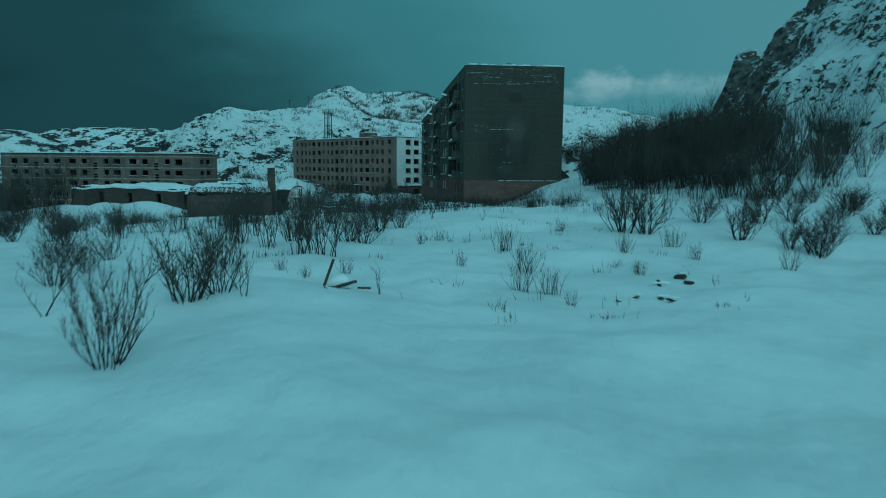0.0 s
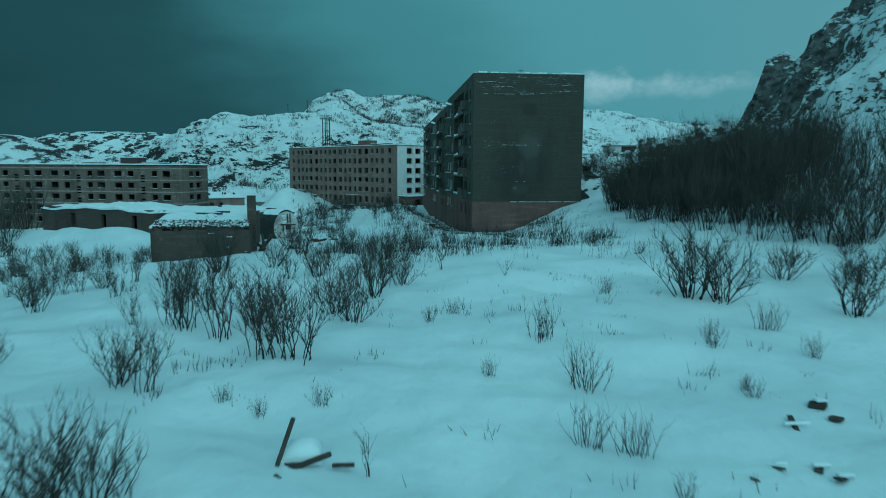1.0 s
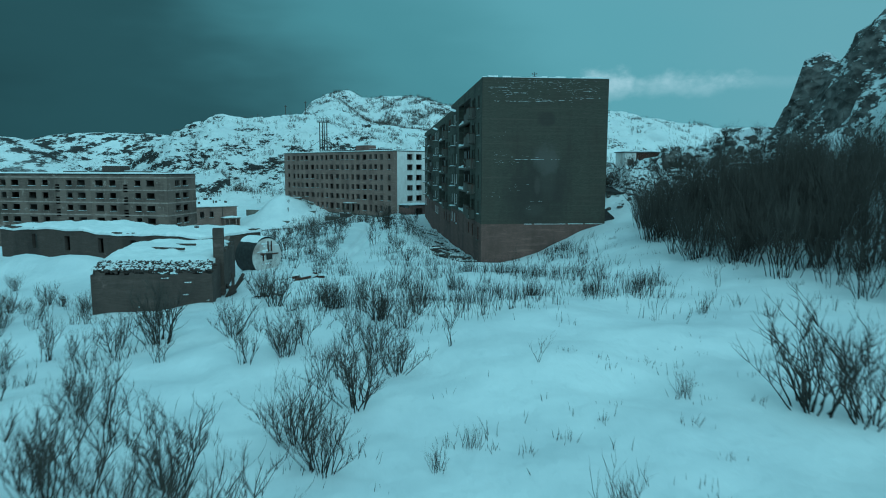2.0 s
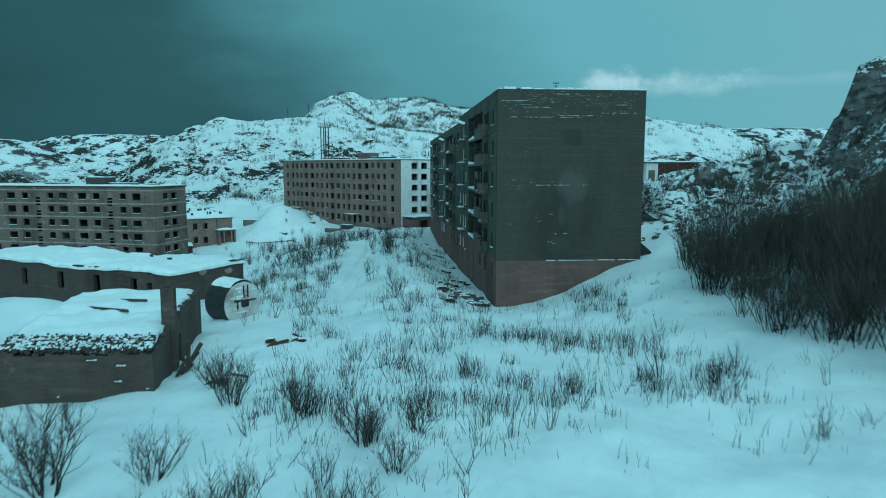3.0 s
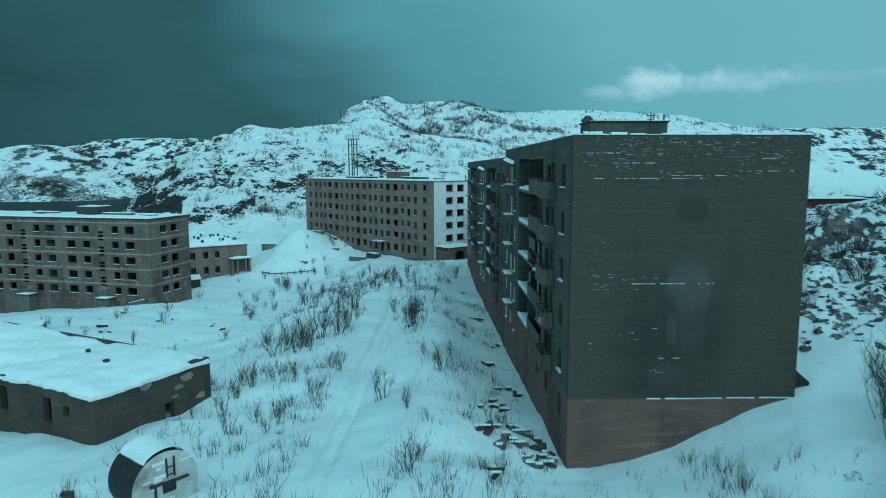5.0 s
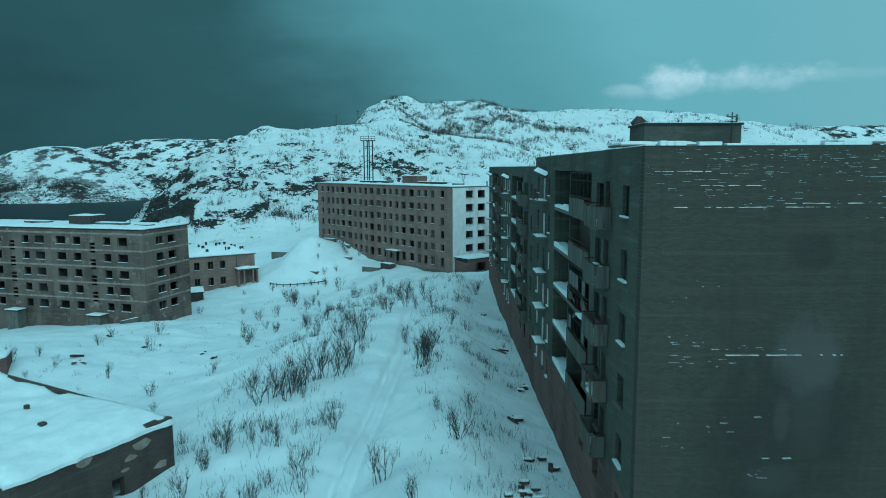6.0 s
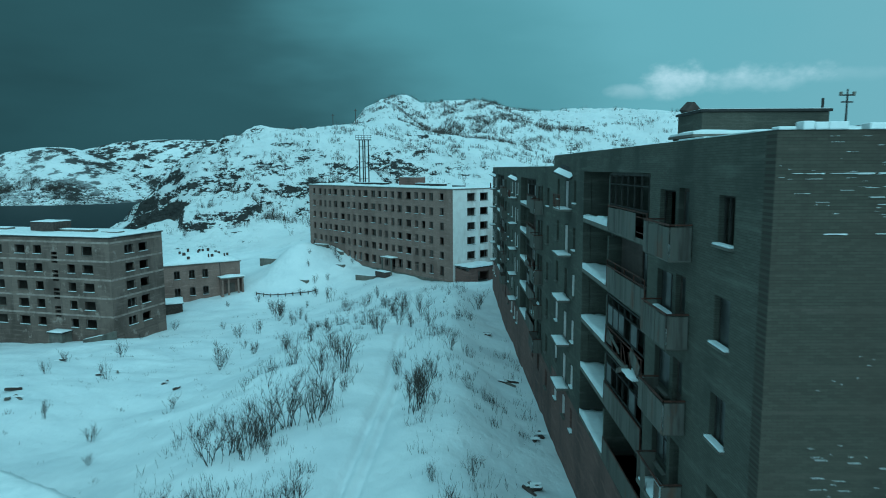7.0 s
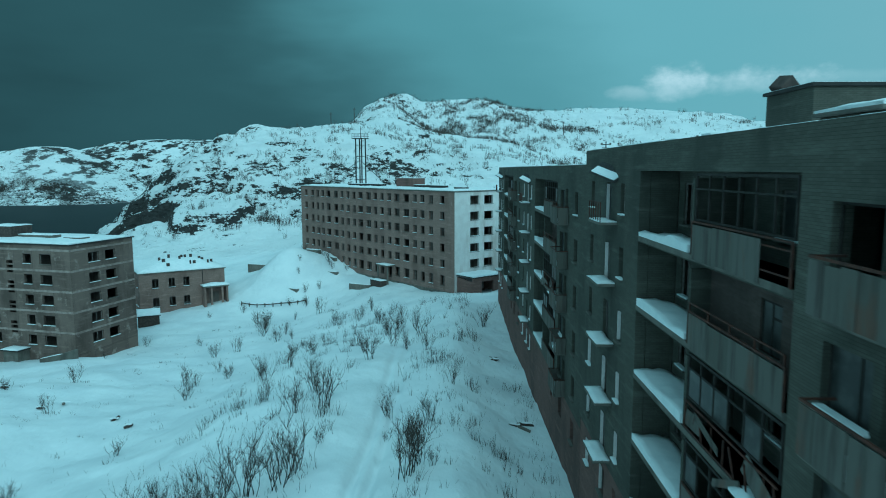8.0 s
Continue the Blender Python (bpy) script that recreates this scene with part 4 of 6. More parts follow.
def balcony(house, y0, y1, f, out, rng, boards, s):
    slab = part("balcony", boxes((-out, 0.0, y0, y1, f - 0.16, f), bevel=0.02), CONCRETE, house, "projecting concrete balcony with boarded rail")
    n = 5
    w = (y1 - y0) / n
    for i in range(n):
        if boards and not (s == 0 and i == 1 and rng.random() < 0.4) or i in (0, 3):
            lean = rng.uniform(-0.02, 0.02)
            part("board", boxes((-out - 0.03 + lean, -out + lean, y0 + w * i + 0.012, y0 + w * (i + 1) - 0.012, f - 0.1, f + 0.95 - rng.uniform(0, 0.06))), BALCONY_PANEL, slab)
    part("side_board", boxes((-out + 0.03, -0.04, y0 - 0.03, y0, f - 0.1, f + 0.93)), BALCONY_PANEL, slab)
    if rng.random() < 0.6:
        part("side_board", boxes((-out + 0.03, -0.04, y1, y1 + 0.03, f - 0.1, f + 0.93)), BALCONY_PANEL, slab)
    part("rail", boxes((-out - 0.02, -out + 0.03, y0 - 0.02, y1 + 0.02, f + 0.97, f + 1.02), (-out, -0.02, y0 - 0.02, y0 + 0.03, f + 0.97, f + 1.02), (-out, -0.02, y1 - 0.03, y1 + 0.02, f + 0.97, f + 1.02)), RUST, slab)
    part("balcony_snow", snow_sheet(-out + 0.05, -0.02, y0 + 0.1, y1 - 0.1, f, 0.24, rng.randrange(50), 0.3, 0.03), SNOW, slab)


long_block()


def roof_house():
    m = pose(7.15, 109.8, 22.0)
    house = thing("roof_stairhead", m, "low brick stairhead with snowy roof on the flat roof", "roof structure")
    part("wall", boxes((0, 6.6, 0, 3.6, 0, 2.6), bevel=0.02), DARK_BRICK, house)
    part("roof", boxes((-0.12, 6.72, -0.12, 3.72, 2.6, 2.74), bevel=0.02), TAR, house)
    part("roof_snow", snow_sheet(0.0, 6.6, 0.0, 3.6, 2.74, 0.1, 3, 0.4), SNOW, house)
    bm = boxes((-0.35, 0.35, -0.4, 0.4, 0, 0.7), bevel=0.04)
    bmesh.ops.rotate(bm, verts=bm.verts, cent=(0, 0, 0), matrix=Euler((0.15, 0.75, 0.3)).to_matrix())
    bmesh.ops.translate(bm, verts=bm.verts, vec=(0.3, 3.2, 2.7))
    part("chimney_block", bm, RUBBLE, house, "toppled chimney block on the corner")
    part("pipe", boxes((6.3, 6.4, 0.2, 0.3, 2.7, 3.3)), STEEL, house)


def roof_slab(x, y, lx, ly, h, label):
    t = thing("roof_vent", pose(x, y, 22.1), label, "roof vent")
    part("curb", boxes((0, lx, 0, ly, 0, h), bevel=0.02), DARK_BRICK, t)
    part("lid", boxes((-0.15, lx + 0.15, -0.15, ly + 0.15, h, h + 0.1), bevel=0.02), CONCRETE, t)
    part("lid_snow", snow_sheet(-0.1, lx + 0.1, -0.1, ly + 0.1, h + 0.1, 0.22, int(x * 7), 0.35), SNOW, t)


def antenna(x, y, z, h, label):
    t = thing("antenna_pole", pose(x, y, z), label, "antenna")
    bm = bmesh.new()
    bmesh.ops.create_cone(bm, cap_ends=True, segments=8, radius1=0.05, radius2=0.03, depth=h, matrix=Matrix.Translation((0, 0, h / 2)))
    part("pole", bm, STEEL, t)
    part("crossbar", boxes((-0.3, 0.3, -0.03, 0.03, h * 0.9, h * 0.92), bevel=0.008), STEEL, t)
    part("crossbar", boxes((-0.22, 0.22, -0.03, 0.03, h * 0.8, h * 0.82), bevel=0.008), STEEL, t)
    for q in (-0.25, 0.25):
        part("insulator", boxes((q - 0.05, q + 0.05, -0.05, 0.05, h * 0.9, h * 0.96), bevel=0.015), CONCRETE, t)


roof_house()
roof_slab(2.9, 99.2, 3.9, 2.4, 0.75, "low roof vent under thick snow")
roof_slab(11.6, 94.8, 1.9, 1.6, 0.7, "small roof hatch capped with snow")
antenna(9.2, 100.7, 22.1, 2.6, "steel antenna pole with crossbars on the roof")
antenna(3.0, 124.0, 21.3, 1.9, "thin bent pipe pole on the roof")
roof_slab(6.0, 118.0, 2.2, 1.6, 0.8, "small vent curb with snow lid")

# ---------------------------------------------------------------- five-storey panel block by the lake
def panel_block():
    length, width, z0, top = 54.0, 11.3, -9.0, 11.8
    house = thing("panel_apartment_block", pose(-55.3, 169.3, 0, 0, 0, 180 - 15), "gutted five-storey panel block with empty windows and snowy sills", "building")
    # u runs from the near corner along the front; depth inwards is local -y here
    front = Front(house, lambda u, d, z: (u, -d, z), 11)
    side = Front(house, lambda u, d, z: (d, -u, z), 12)
    tops = [10.6 - 2.75 * k for k in range(6)]
    wins, stairs = [], []
    for s in (10.1, 26.9, 43.7):
        for k, t in enumerate(tops[:5]):
            if k < 4:
                stairs += [(s - 0.55, s + 0.55, t - 1.9 - 0.62 * q + 0.5, t - 1.48 - 0.62 * q + 0.5) for q in range(3)]
            for off, w in ((-6.0, 1.9), (-3.0, 1.35), (3.1, 1.5), (6.4, 1.9)):
                if s + off < length - 1:
                    wins.append((s + off - w / 2, s + off + w / 2, t - 1.36, t))
    part("front_wall", wall_mesh(length, z0, top, 0.35, wins + stairs, front.place), PANEL, house)
    ends = [(a, a + 1.9, t - 1.36, t) for t in tops[:5] for a in (2.6, 5.6)]
    part("end_wall", wall_mesh(width - 0.35, z0, top, 0.35, ends, lambda u, d, z: (d, -0.35 - u, z)), PANEL, house)
    part("back_wall", boxes((0.35, length, -width, -width + 0.35, z0, top)), PANEL, house)
    part("far_wall", boxes((length - 0.35, length, -width + 0.35, -0.35, z0, top)), PANEL, house)
    for w in wins:
        front.window(*w, kinds=(0, 0, 1, 1), depth=0.18, snow=0.85)
    for w in ends:
        Front.window(side, w[0] + 0.35, w[1] + 0.35, w[2], w[3], kinds=(0, 0, 1, 2), depth=0.18, snow=0.85)
    for t in tops[:5]:
        # storey seams, a hair proud of the panels
        part("seam", boxes((0.02, length, 0, 0.012, t + 0.42, t + 0.7)), SEAM, house)
        part("seam", boxes((-0.012, 0, -width, -0.02, t + 0.42, t + 0.7)), SEAM, house)
        part("inner_floor", boxes((0.36, length - 0.36, -width + 0.36, -0.36, t - 2.25, t - 2.1)), SHADED_INSIDE, house)
    part("spine_wall", boxes((0.4, length - 0.4, -5.8, -5.6, z0, top - 0.4)), SHADED_INSIDE, house)
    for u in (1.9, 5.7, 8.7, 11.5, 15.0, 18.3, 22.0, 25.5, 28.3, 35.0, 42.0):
        part("cross_wall", boxes((u, u + 0.15, -5.58, -0.37, z0, top - 0.4)), SHADED_INSIDE, house)
    part("roof", boxes((-0.2, length + 0.2, -width - 0.2, 0.2, top, top + 0.18), bevel=0.03), TAR, house)
    part("roof_snow", snow_sheet(-0.1, length, -width, 0.1, top + 0.18, 0.3, 8, 1.0, 0.1), SNOW, house, "snow on the flat roof")
    for u, w, h in ((7.5, 6.0, 0.55), (2.6, 3.0, 0.35), (24.0, 5.0, 0.55)):
        vent = part("roof_curb", boxes((u, u + w, -6.2, -4.6, top + 0.2, top + 0.2 + h), bevel=0.03), CONCRETE, house)
        part("curb_snow", snow_sheet(u, u + w, -6.2, -4.6, top + 0.2 + h, 0.16, int(u), 0.5), SNOW, vent)
    hut = part("roof_hut", boxes((14.0, 18.5, -7.5, -4.0, top + 0.2, top + 1.9), bevel=0.03), RUBBLE, house, "brick lift hut on the roof")
    part("hut_snow", snow_sheet(14.0, 18.5, -7.5, -4.0, top + 1.9, 0.2, 4, 0.5), SNOW, hut)
    # entrance lean-tos at the foot of the front
    for u in (9.0, 26.0):
        porch = part("porch", boxes((u - 1.2, u + 1.2, 0.02, 1.9, -6.5, -2.3), bevel=0.03), CONCRETE, house)
        part("porch_roof", boxes((u - 1.5, u + 1.5, 0.02, 2.2, -2.3, -2.15), bevel=0.02), TAR, porch)
        part("porch_snow", snow_sheet(u - 1.45, u + 1.45, 0.05, 2.15, -2.15, 0.18, int(u), 0.4), SNOW, porch)
        # flat sheet in the dark room colour stands for shade in the doorway
        part("porch_door", boxes((u - 0.5, u + 0.5, 1.9, 1.93, -6.0, -2.9)), SHADED_INSIDE, porch)


panel_block()


def collapsed_porch():
    g = ground_z(-57.5, 166.5)
    t = thing("collapsed_porch", pose(-58.2, 168.2, g, 0, 0, -15), "collapsed concrete porch wall half buried in snow", "ruin")
    bm = boxes((0, 3.4, -1.6, -1.2, -0.8, 1.2))
    for v in bm.verts:
        if v.co.z > 0 and v.co.x < 1:
            v.co.z = 0.4
    part("wall", bm, CONCRETE, t)
    part("side", boxes((3.05, 3.4, -1.19, 1.2, -0.8, 1.2), bevel=0.03), CONCRETE, t)
    part("snow", snow_sheet(0.1, 3.3, -1.55, -1.25, 1.2, 0.12, 2, 0.3, 0.02, sag=lambda x, y: -0.8 * max(0, 1 - x / 3.2)), SNOW, t)


collapsed_porch()


# ---------------------------------------------------------------- the far pale block
def pale_block():
    length, width, z0, top = 53.6, 12.5, -5.0, 17.75
    ang = math.degrees(math.atan2(0.76, -0.65))
    house = thing("brick_apartment_block", pose(-5.2, 195.4, 0, 0, 0, ang), "abandoned six-storey pale brick block with whitewashed gable", "building")
    front = Front(house, lambda u, d, z: (u, -d, z), 21)
    side = Front(house, lambda u, d, z: (d, -u, z), 22)
    tops = [17.1 - 2.75 * k for k in range(6)]
    wide = {5, 6, 10, 11, 15, 16}
    cols = [3.2, 6.3, 8.7, 10.9, 13.5, 16.4, 18.85, 21.25, 23.5, 25.9, 28.8, 31.2, 33.5, 35.8, 38.35, 41.4, 43.85, 46.05, 48.3, 51.2]
    wins = []
    for i, c in enumerate(cols):
        w = 1.65 if i + 1 in wide else 1.15
        for k, t in enumerate(tops):
            if k == 5 and i > 13:
                continue
            if (k, i) == (5, 6):
                continue
            wins.append((c - w / 2, c + w / 2, t - 1.42 - (0.35 if k == 5 else 0), t))
    door = (18.2, 19.5, 1.0, 3.4)
    part("front_wall", wall_mesh(length, z0, top, 0.4, wins + [door], front.place), PALE_BRICK, house)
    ends = [(a, a + 2.1, t - 1.45, t) for t in tops[:5] for a in (3.2, 6.5)]
    part("end_wall", wall_mesh(width - 0.4, z0, top, 0.4, ends, lambda u, d, z: (d, -0.4 - u, z)), WHITE_WALL, house, "whitewashed gable wall, peeling")
    part("corner_strip", boxes((-0.012, 0, -0.39, -0.02, z0, top)), WHITE_WALL, house)
    part("back_wall", boxes((0.4, length, -width, -width + 0.4, z0, top)), PALE_BRICK, house)
    part("far_wall", boxes((length - 0.4, length, -width + 0.4, -0.4, z0, top)), PALE_BRICK, house)
    for w in wins:
        front.window(*w, kinds=(0, 1, 2, 2, 3), depth=0.14, snow=0.6)
    for w in ends:
        side.window(w[0] + 0.4, w[1] + 0.4, w[2], w[3], kinds=(0, 1, 2), depth=0.14, snow=0.5)
    for t in tops:
        part("inner_floor", boxes((0.42, length - 0.42, -width + 0.42, -0.42, t - 2.25, t - 2.1)), SHADED_INSIDE, house)
    part("spine_wall", boxes((0.5, length - 0.5, -6.2, -6.0, z0, top - 0.4)), SHADED_INSIDE, house)
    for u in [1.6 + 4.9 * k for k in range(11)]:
        part("cross_wall", boxes((u, u + 0.15, -5.98, -0.42, z0, top - 0.4)), SHADED_INSIDE, house)
    part("cornice", boxes((-0.15, length + 0.15, -width - 0.15, 0.15, top, top + 0.2), bevel=0.04), CONCRETE, house)
    part("roof_snow", snow_sheet(-0.1, length + 0.1, -width - 0.1, 0.1, top + 0.2, 0.32, 15, 1.0, 0.1), SNOW, house, "snow on the flat roof")
    for u, w, h in ((8.0, 4.0, 0.6), (13.5, 3.2, 0.6), (27.5, 6.5, 0.55), (35.0, 5.0, 0.5), (2.5, 2.5, 0.4)):
        c = part("roof_curb", boxes((u, u + w, -5.5, -4.2, top + 0.25, top + 0.3 + h), bevel=0.03), TAR, house)
        part("curb_snow", snow_sheet(u, u + w, -5.5, -4.2, top + 0.3 + h, 0.15, int(u), 0.5), SNOW, c)
    hut = part("roof_hut", boxes((18.6, 24.2, -8.5, -5.6, top + 0.25, top + 2.1), bevel=0.03), RED_PLINTH, house, "red brick stairhead on the roof")
    part("hut_snow", snow_sheet(18.6, 24.2, -8.5, -5.6, top + 2.1, 0.15, 9, 0.5), SNOW, hut)
    # entrance with a slab on two posts
    porch = part("porch", boxes((17.0, 20.8, 0.02, 1.9, 3.4, 3.6), bevel=0.02), CONCRETE, house, "entrance canopy slab with snow")
    part("post", boxes((17.2, 17.45, 1.5, 1.75, 0.0, 3.4), bevel=0.02), CONCRETE, porch)
    part("post", boxes((20.35, 20.6, 1.5, 1.75, 0.0, 3.4), bevel=0.02), CONCRETE, porch)
    part("porch_snow", snow_sheet(17.05, 20.75, 0.05, 1.85, 3.6, 0.2, 6, 0.4), SNOW, porch)
    stoop = part("stoop", boxes((17.2, 20.6, 1.9, 3.4, -1.5, 0.8), bevel=0.04), RUBBLE, house)
    part("stoop_snow", snow_sheet(17.2, 20.6, 1.9, 3.4, 0.8, 0.25, 3, 0.5), SNOW, stoop)
    # plinth course
    part("plinth", boxes((0.02, length, 0.0, 0.05, z0, 0.6)), CONCRETE, house)


pale_block()


def gable_annex():
    ang = math.degrees(math.atan2(0.76, -0.65))
    t = thing("brick_lean_to", pose(-5.2, 195.4, 0, 0, 0, ang), "broken red brick lean-to with snowy roof at the gable", "outbuilding")
    rng = random.Random(8)
    part("wall", ragged_wall(6.5, lambda u: -3.0, lambda u: 3.6, 0.4, [(1.8, 4.6, -1.0, 2.9)], lambda u, d, z: (-4.2 + d, -0.6 - u, z), rng), RED_PLINTH, t)
    part("side_wall", ragged_wall(3.7, lambda u: -3.0, lambda u: 3.4 - 0.1 * u, 0.4, [], lambda u, d, z: (-0.05 - u, -0.55 - d, z), rng), RED_PLINTH, t)
    part("inner_wall", boxes((-3.7, -0.1, -7.1, -6.8, -3.0, 3.5)), RED_PLINTH, t)
    part("roof", boxes((-4.4, -0.03, -7.2, -0.4, 3.6, 3.8), bevel=0.03), TAR, t)
    part("roof_snow", snow_sheet(-4.5, -0.05, -7.2, -0.4, 3.8, 0.45, 12, 0.5), SNOW, t)


gable_annex()


# ---------------------------------------------------------------- two-storey house with the porch
def small_house():
    length, width, z0, top = 15.4, 10.0, -7.5, 2.45
    lx = 2.2
    ang = 33.0
    house = thing("two_storey_house", pose(-61.2, 204.9, 0, 0, 0, ang), "small two-storey plastered house with a pillared porch", "building")
    front = Front(house, lambda u, d, z: (u - lx, d, z), 31)
    side = Front(house, lambda u, d, z: (d - lx, u, z), 32)
    wins = [(u, u + 1.15, z, z + 1.75) for u in (2.2, 5.1, 7.7) for z in (-0.35, -3.9)]
    part("front_wall", wall_mesh(length, z0, top, 0.35, wins, front.place), PALE_BRICK, house)
    sides = [(u, u + 1.1, z, z + 1.7) for u in (1.6, 3.3, 5.6) for z in (-0.35, -3.9)]
    part("side_wall", wall_mesh(width - 0.35, z0, top, 0.35, sides, lambda u, d, z: (d - lx, 0.35 + u, z)), PALE_BRICK, house)
    part("back_wall", boxes((0.35 - lx, length - lx, width - 0.35, width, z0, top)), PALE_BRICK, house)
    part("far_wall", boxes((length - lx - 0.35, length - lx, 0.35, width - 0.35, z0, top)), PALE_BRICK, house)
    for w in wins:
        front.window(*w, kinds=(2, 3, 3), depth=0.12)
    for w in sides:
        side.window(w[0] + 0.35, w[1] + 0.35, w[2], w[3], kinds=(1, 2, 3), depth=0.12)
    part("inner_floor", boxes((0.36 - lx, length - lx - 0.36, 0.36, width - 0.36, -1.3, -1.1)), SHADED_INSIDE, house)
    part("spine_wall", boxes((0.4 - lx, length - lx - 0.4, 4.2, 4.4, z0, top - 0.2)), SHADED_INSIDE, house)
    part("cornice", boxes((-0.25 - lx, length - lx + 0.25, -0.25, width + 0.25, top, top + 0.18), bevel=0.04), CONCRETE, house)

    def hip(x, y):
        return 1.4 * min(1, max(0, min(x + lx, length - lx - x, y * 1.6, (width - y) * 1.6) / 5))

    part("roof_snow", snow_sheet(-0.2 - lx, length - lx + 0.2, -0.2, width + 0.2, top + 0.18, 0.4, 17, 0.7, 0.1, sag=hip), SNOW, house, "snow on the low hipped roof")
    part("downpipe", boxes((9.0, 9.1, -0.12, -0.02, -5.0, top)), STEEL, house)
    rng = random.Random(3)
    for _ in range(14):
        x, y = rng.uniform(-1, 12), rng.uniform(1, 8.5)
        part("chimney_stub", boxes((x, x + rng.uniform(0.25, 0.6), y, y + 0.3, top + 0.3, top + 0.75 + hip(x, y) + rng.uniform(0.1, 0.5)), bevel=0.02), RUBBLE, house)
    porch = part("porch", boxes((8.6, 13.4, -2.4, -0.02, -0.75, -0.45), bevel=0.03), CONCRETE, house, "porch roof slab on square pillars")
    for x in (8.8, 10.0, 12.0, 12.9):
        part("pillar", boxes((x, x + 0.35, -2.2, -1.85, -6.0, -0.75), bevel=0.02), PALE_BRICK, porch)
    part("porch_wall", boxes((8.8, 9.1, -1.84, -0.03, -6.0, -0.76), (12.9, 13.2, -1.84, -0.03, -6.0, -0.76)), PALE_BRICK, porch)
    # no opening here: a dark sheet stands for the shade inside
    part("door", boxes((10.2, 12.0, -0.05, -0.01, -5.0, -2.0)), SHADED_INSIDE, porch, "flat sheet painted dark as a doorway's shade")
    part("porch_snow", snow_sheet(8.5, 13.5, -2.5, 0.0, -0.45, 0.45, 5, 0.4), SNOW, porch)


small_house()


def small_shed():
    x, y = -58.0, 196.0
    t = thing("wooden_shed", pose(x, y, ground_z(x, y) - 0.3, 0, 0, 25), "small dark wooden shed under thick snow", "shed")
    part("wall", boxes((-1.7, 1.7, -1.3, 1.3, 0, 2.0), bevel=0.03), WOOD, t)
    bm = boxes((-1.9, 1.9, -1.5, 1.5, 2.0, 2.15))
    for v in bm.verts:
        if v.co.y > 0:
            v.co.z += 0.6
    part("roof", bm, TAR, t)
    part("roof_snow", snow_sheet(-1.9, 1.9, -1.5, 1.5, 2.15, 0.3, 5, 0.4, 0.05, sag=lambda x, y: 0.3 + 0.2 * y), SNOW, t)


small_shed()


# ---------------------------------------------------------------- low ruined brick buildings near the path
def long_ruin():
    ang = math.degrees(math.atan2(0.478, -0.878))
    t = thing("long_low_ruin", pose(-28.9, 96.2, 0, 0, 0, ang), "long low ruined brick building under deep snow", "ruin")
    rng = random.Random(2)
    length, width = 34.0, 9.6
    openings = [(u, u + 0.95, 3.1, 4.9) for u in (4.6, 9.8, 15.2, 21.0, 27.0)] + [(2.6, 3.3, 3.9, 4.6)]
    part("front_wall", ragged_wall(length, lambda u: 0.5, lambda u: 5.75 + 0.25 * noise.noise(Vector((u * 0.5, 0, 3))) - 0.4 * math.exp(-((u - 1) / 2.0) ** 2), 0.45, openings,
                                   lambda u, d, z: (u, -d, z), rng, 0.8), RUIN_BRICK, t)
    part("end_wall", ragged_wall(width, lambda u: 0.5, lambda u: 5.4 + 0.5 * min(1, u / 4) + 0.12 * noise.noise(Vector((u, 2, 3))), 0.45, [(5.2, 6.0, 2.2, 3.4)],
                                 lambda u, d, z: (d, -0.46 - u, z), rng, 0.9), RUIN_BRICK, t, "sooty brick end wall with flaking plaster")
    part("back_wall", boxes((0.45, length, -width - 0.4, -width, 0.5, 5.8)), RUIN_BRICK, t)
    part("roof", snow_sheet(-0.18, length, -width - 0.4, 0.16, 5.5, 0.6, 33, 0.45, 0.22, sag=lambda x, y: 0.35 * math.sin(x * 0.35) * 0.5 + 0.25 * noise.noise(Vector((x * 0.3, y * 0.3, 1)))), SNOW, t, "sagging roof buried in snow")
    part("inner_wall", boxes((0.5, length - 0.2, -4.2, -4.0, 0.5, 5.2)), SHADED_INSIDE, t)
    for u in (7.3, 12.5, 18.2, 24.3):
        part("cross_wall", boxes((u, u + 0.2, -3.98, -0.47, 0.5, 5.2)), SHADED_INSIDE, t)
    # flaking plaster, a few millimetres proud of the end wall
    bm = bmesh.new()
    for _ in range(5):
        u, z = rng.uniform(0.6, 9.0), rng.uniform(3.0, 5.6)
        n, r = 7, rng.uniform(0.12, 0.5)
        ring = [bm.verts.new((-0.012, -0.46 - u - r * 1.4 * math.cos(a) * rng.uniform(0.6, 1.2), z + r * 0.7 * math.sin(a) * rng.uniform(0.6, 1.2))) for a in [2 * math.pi * k / n for k in range(n)]]
        back = [bm.verts.new((0.02, v.co.y, v.co.z)) for v in ring]
        bm.faces.new(ring)
        for k in range(n):
            bm.faces.new([ring[k], back[k], back[(k + 1) % n], ring[(k + 1) % n]])
    part("plaster", bm, SEAM, t, "pale flakes of old plaster")
    for x, y, s in ((5.0, -5.0, 0.4), (9.0, -6.2, 0.3)):
        part("vent_stub", boxes((x, x + s, y, y + s, 5.4, 6.35), bevel=0.03), RUBBLE, t)


long_ruin()


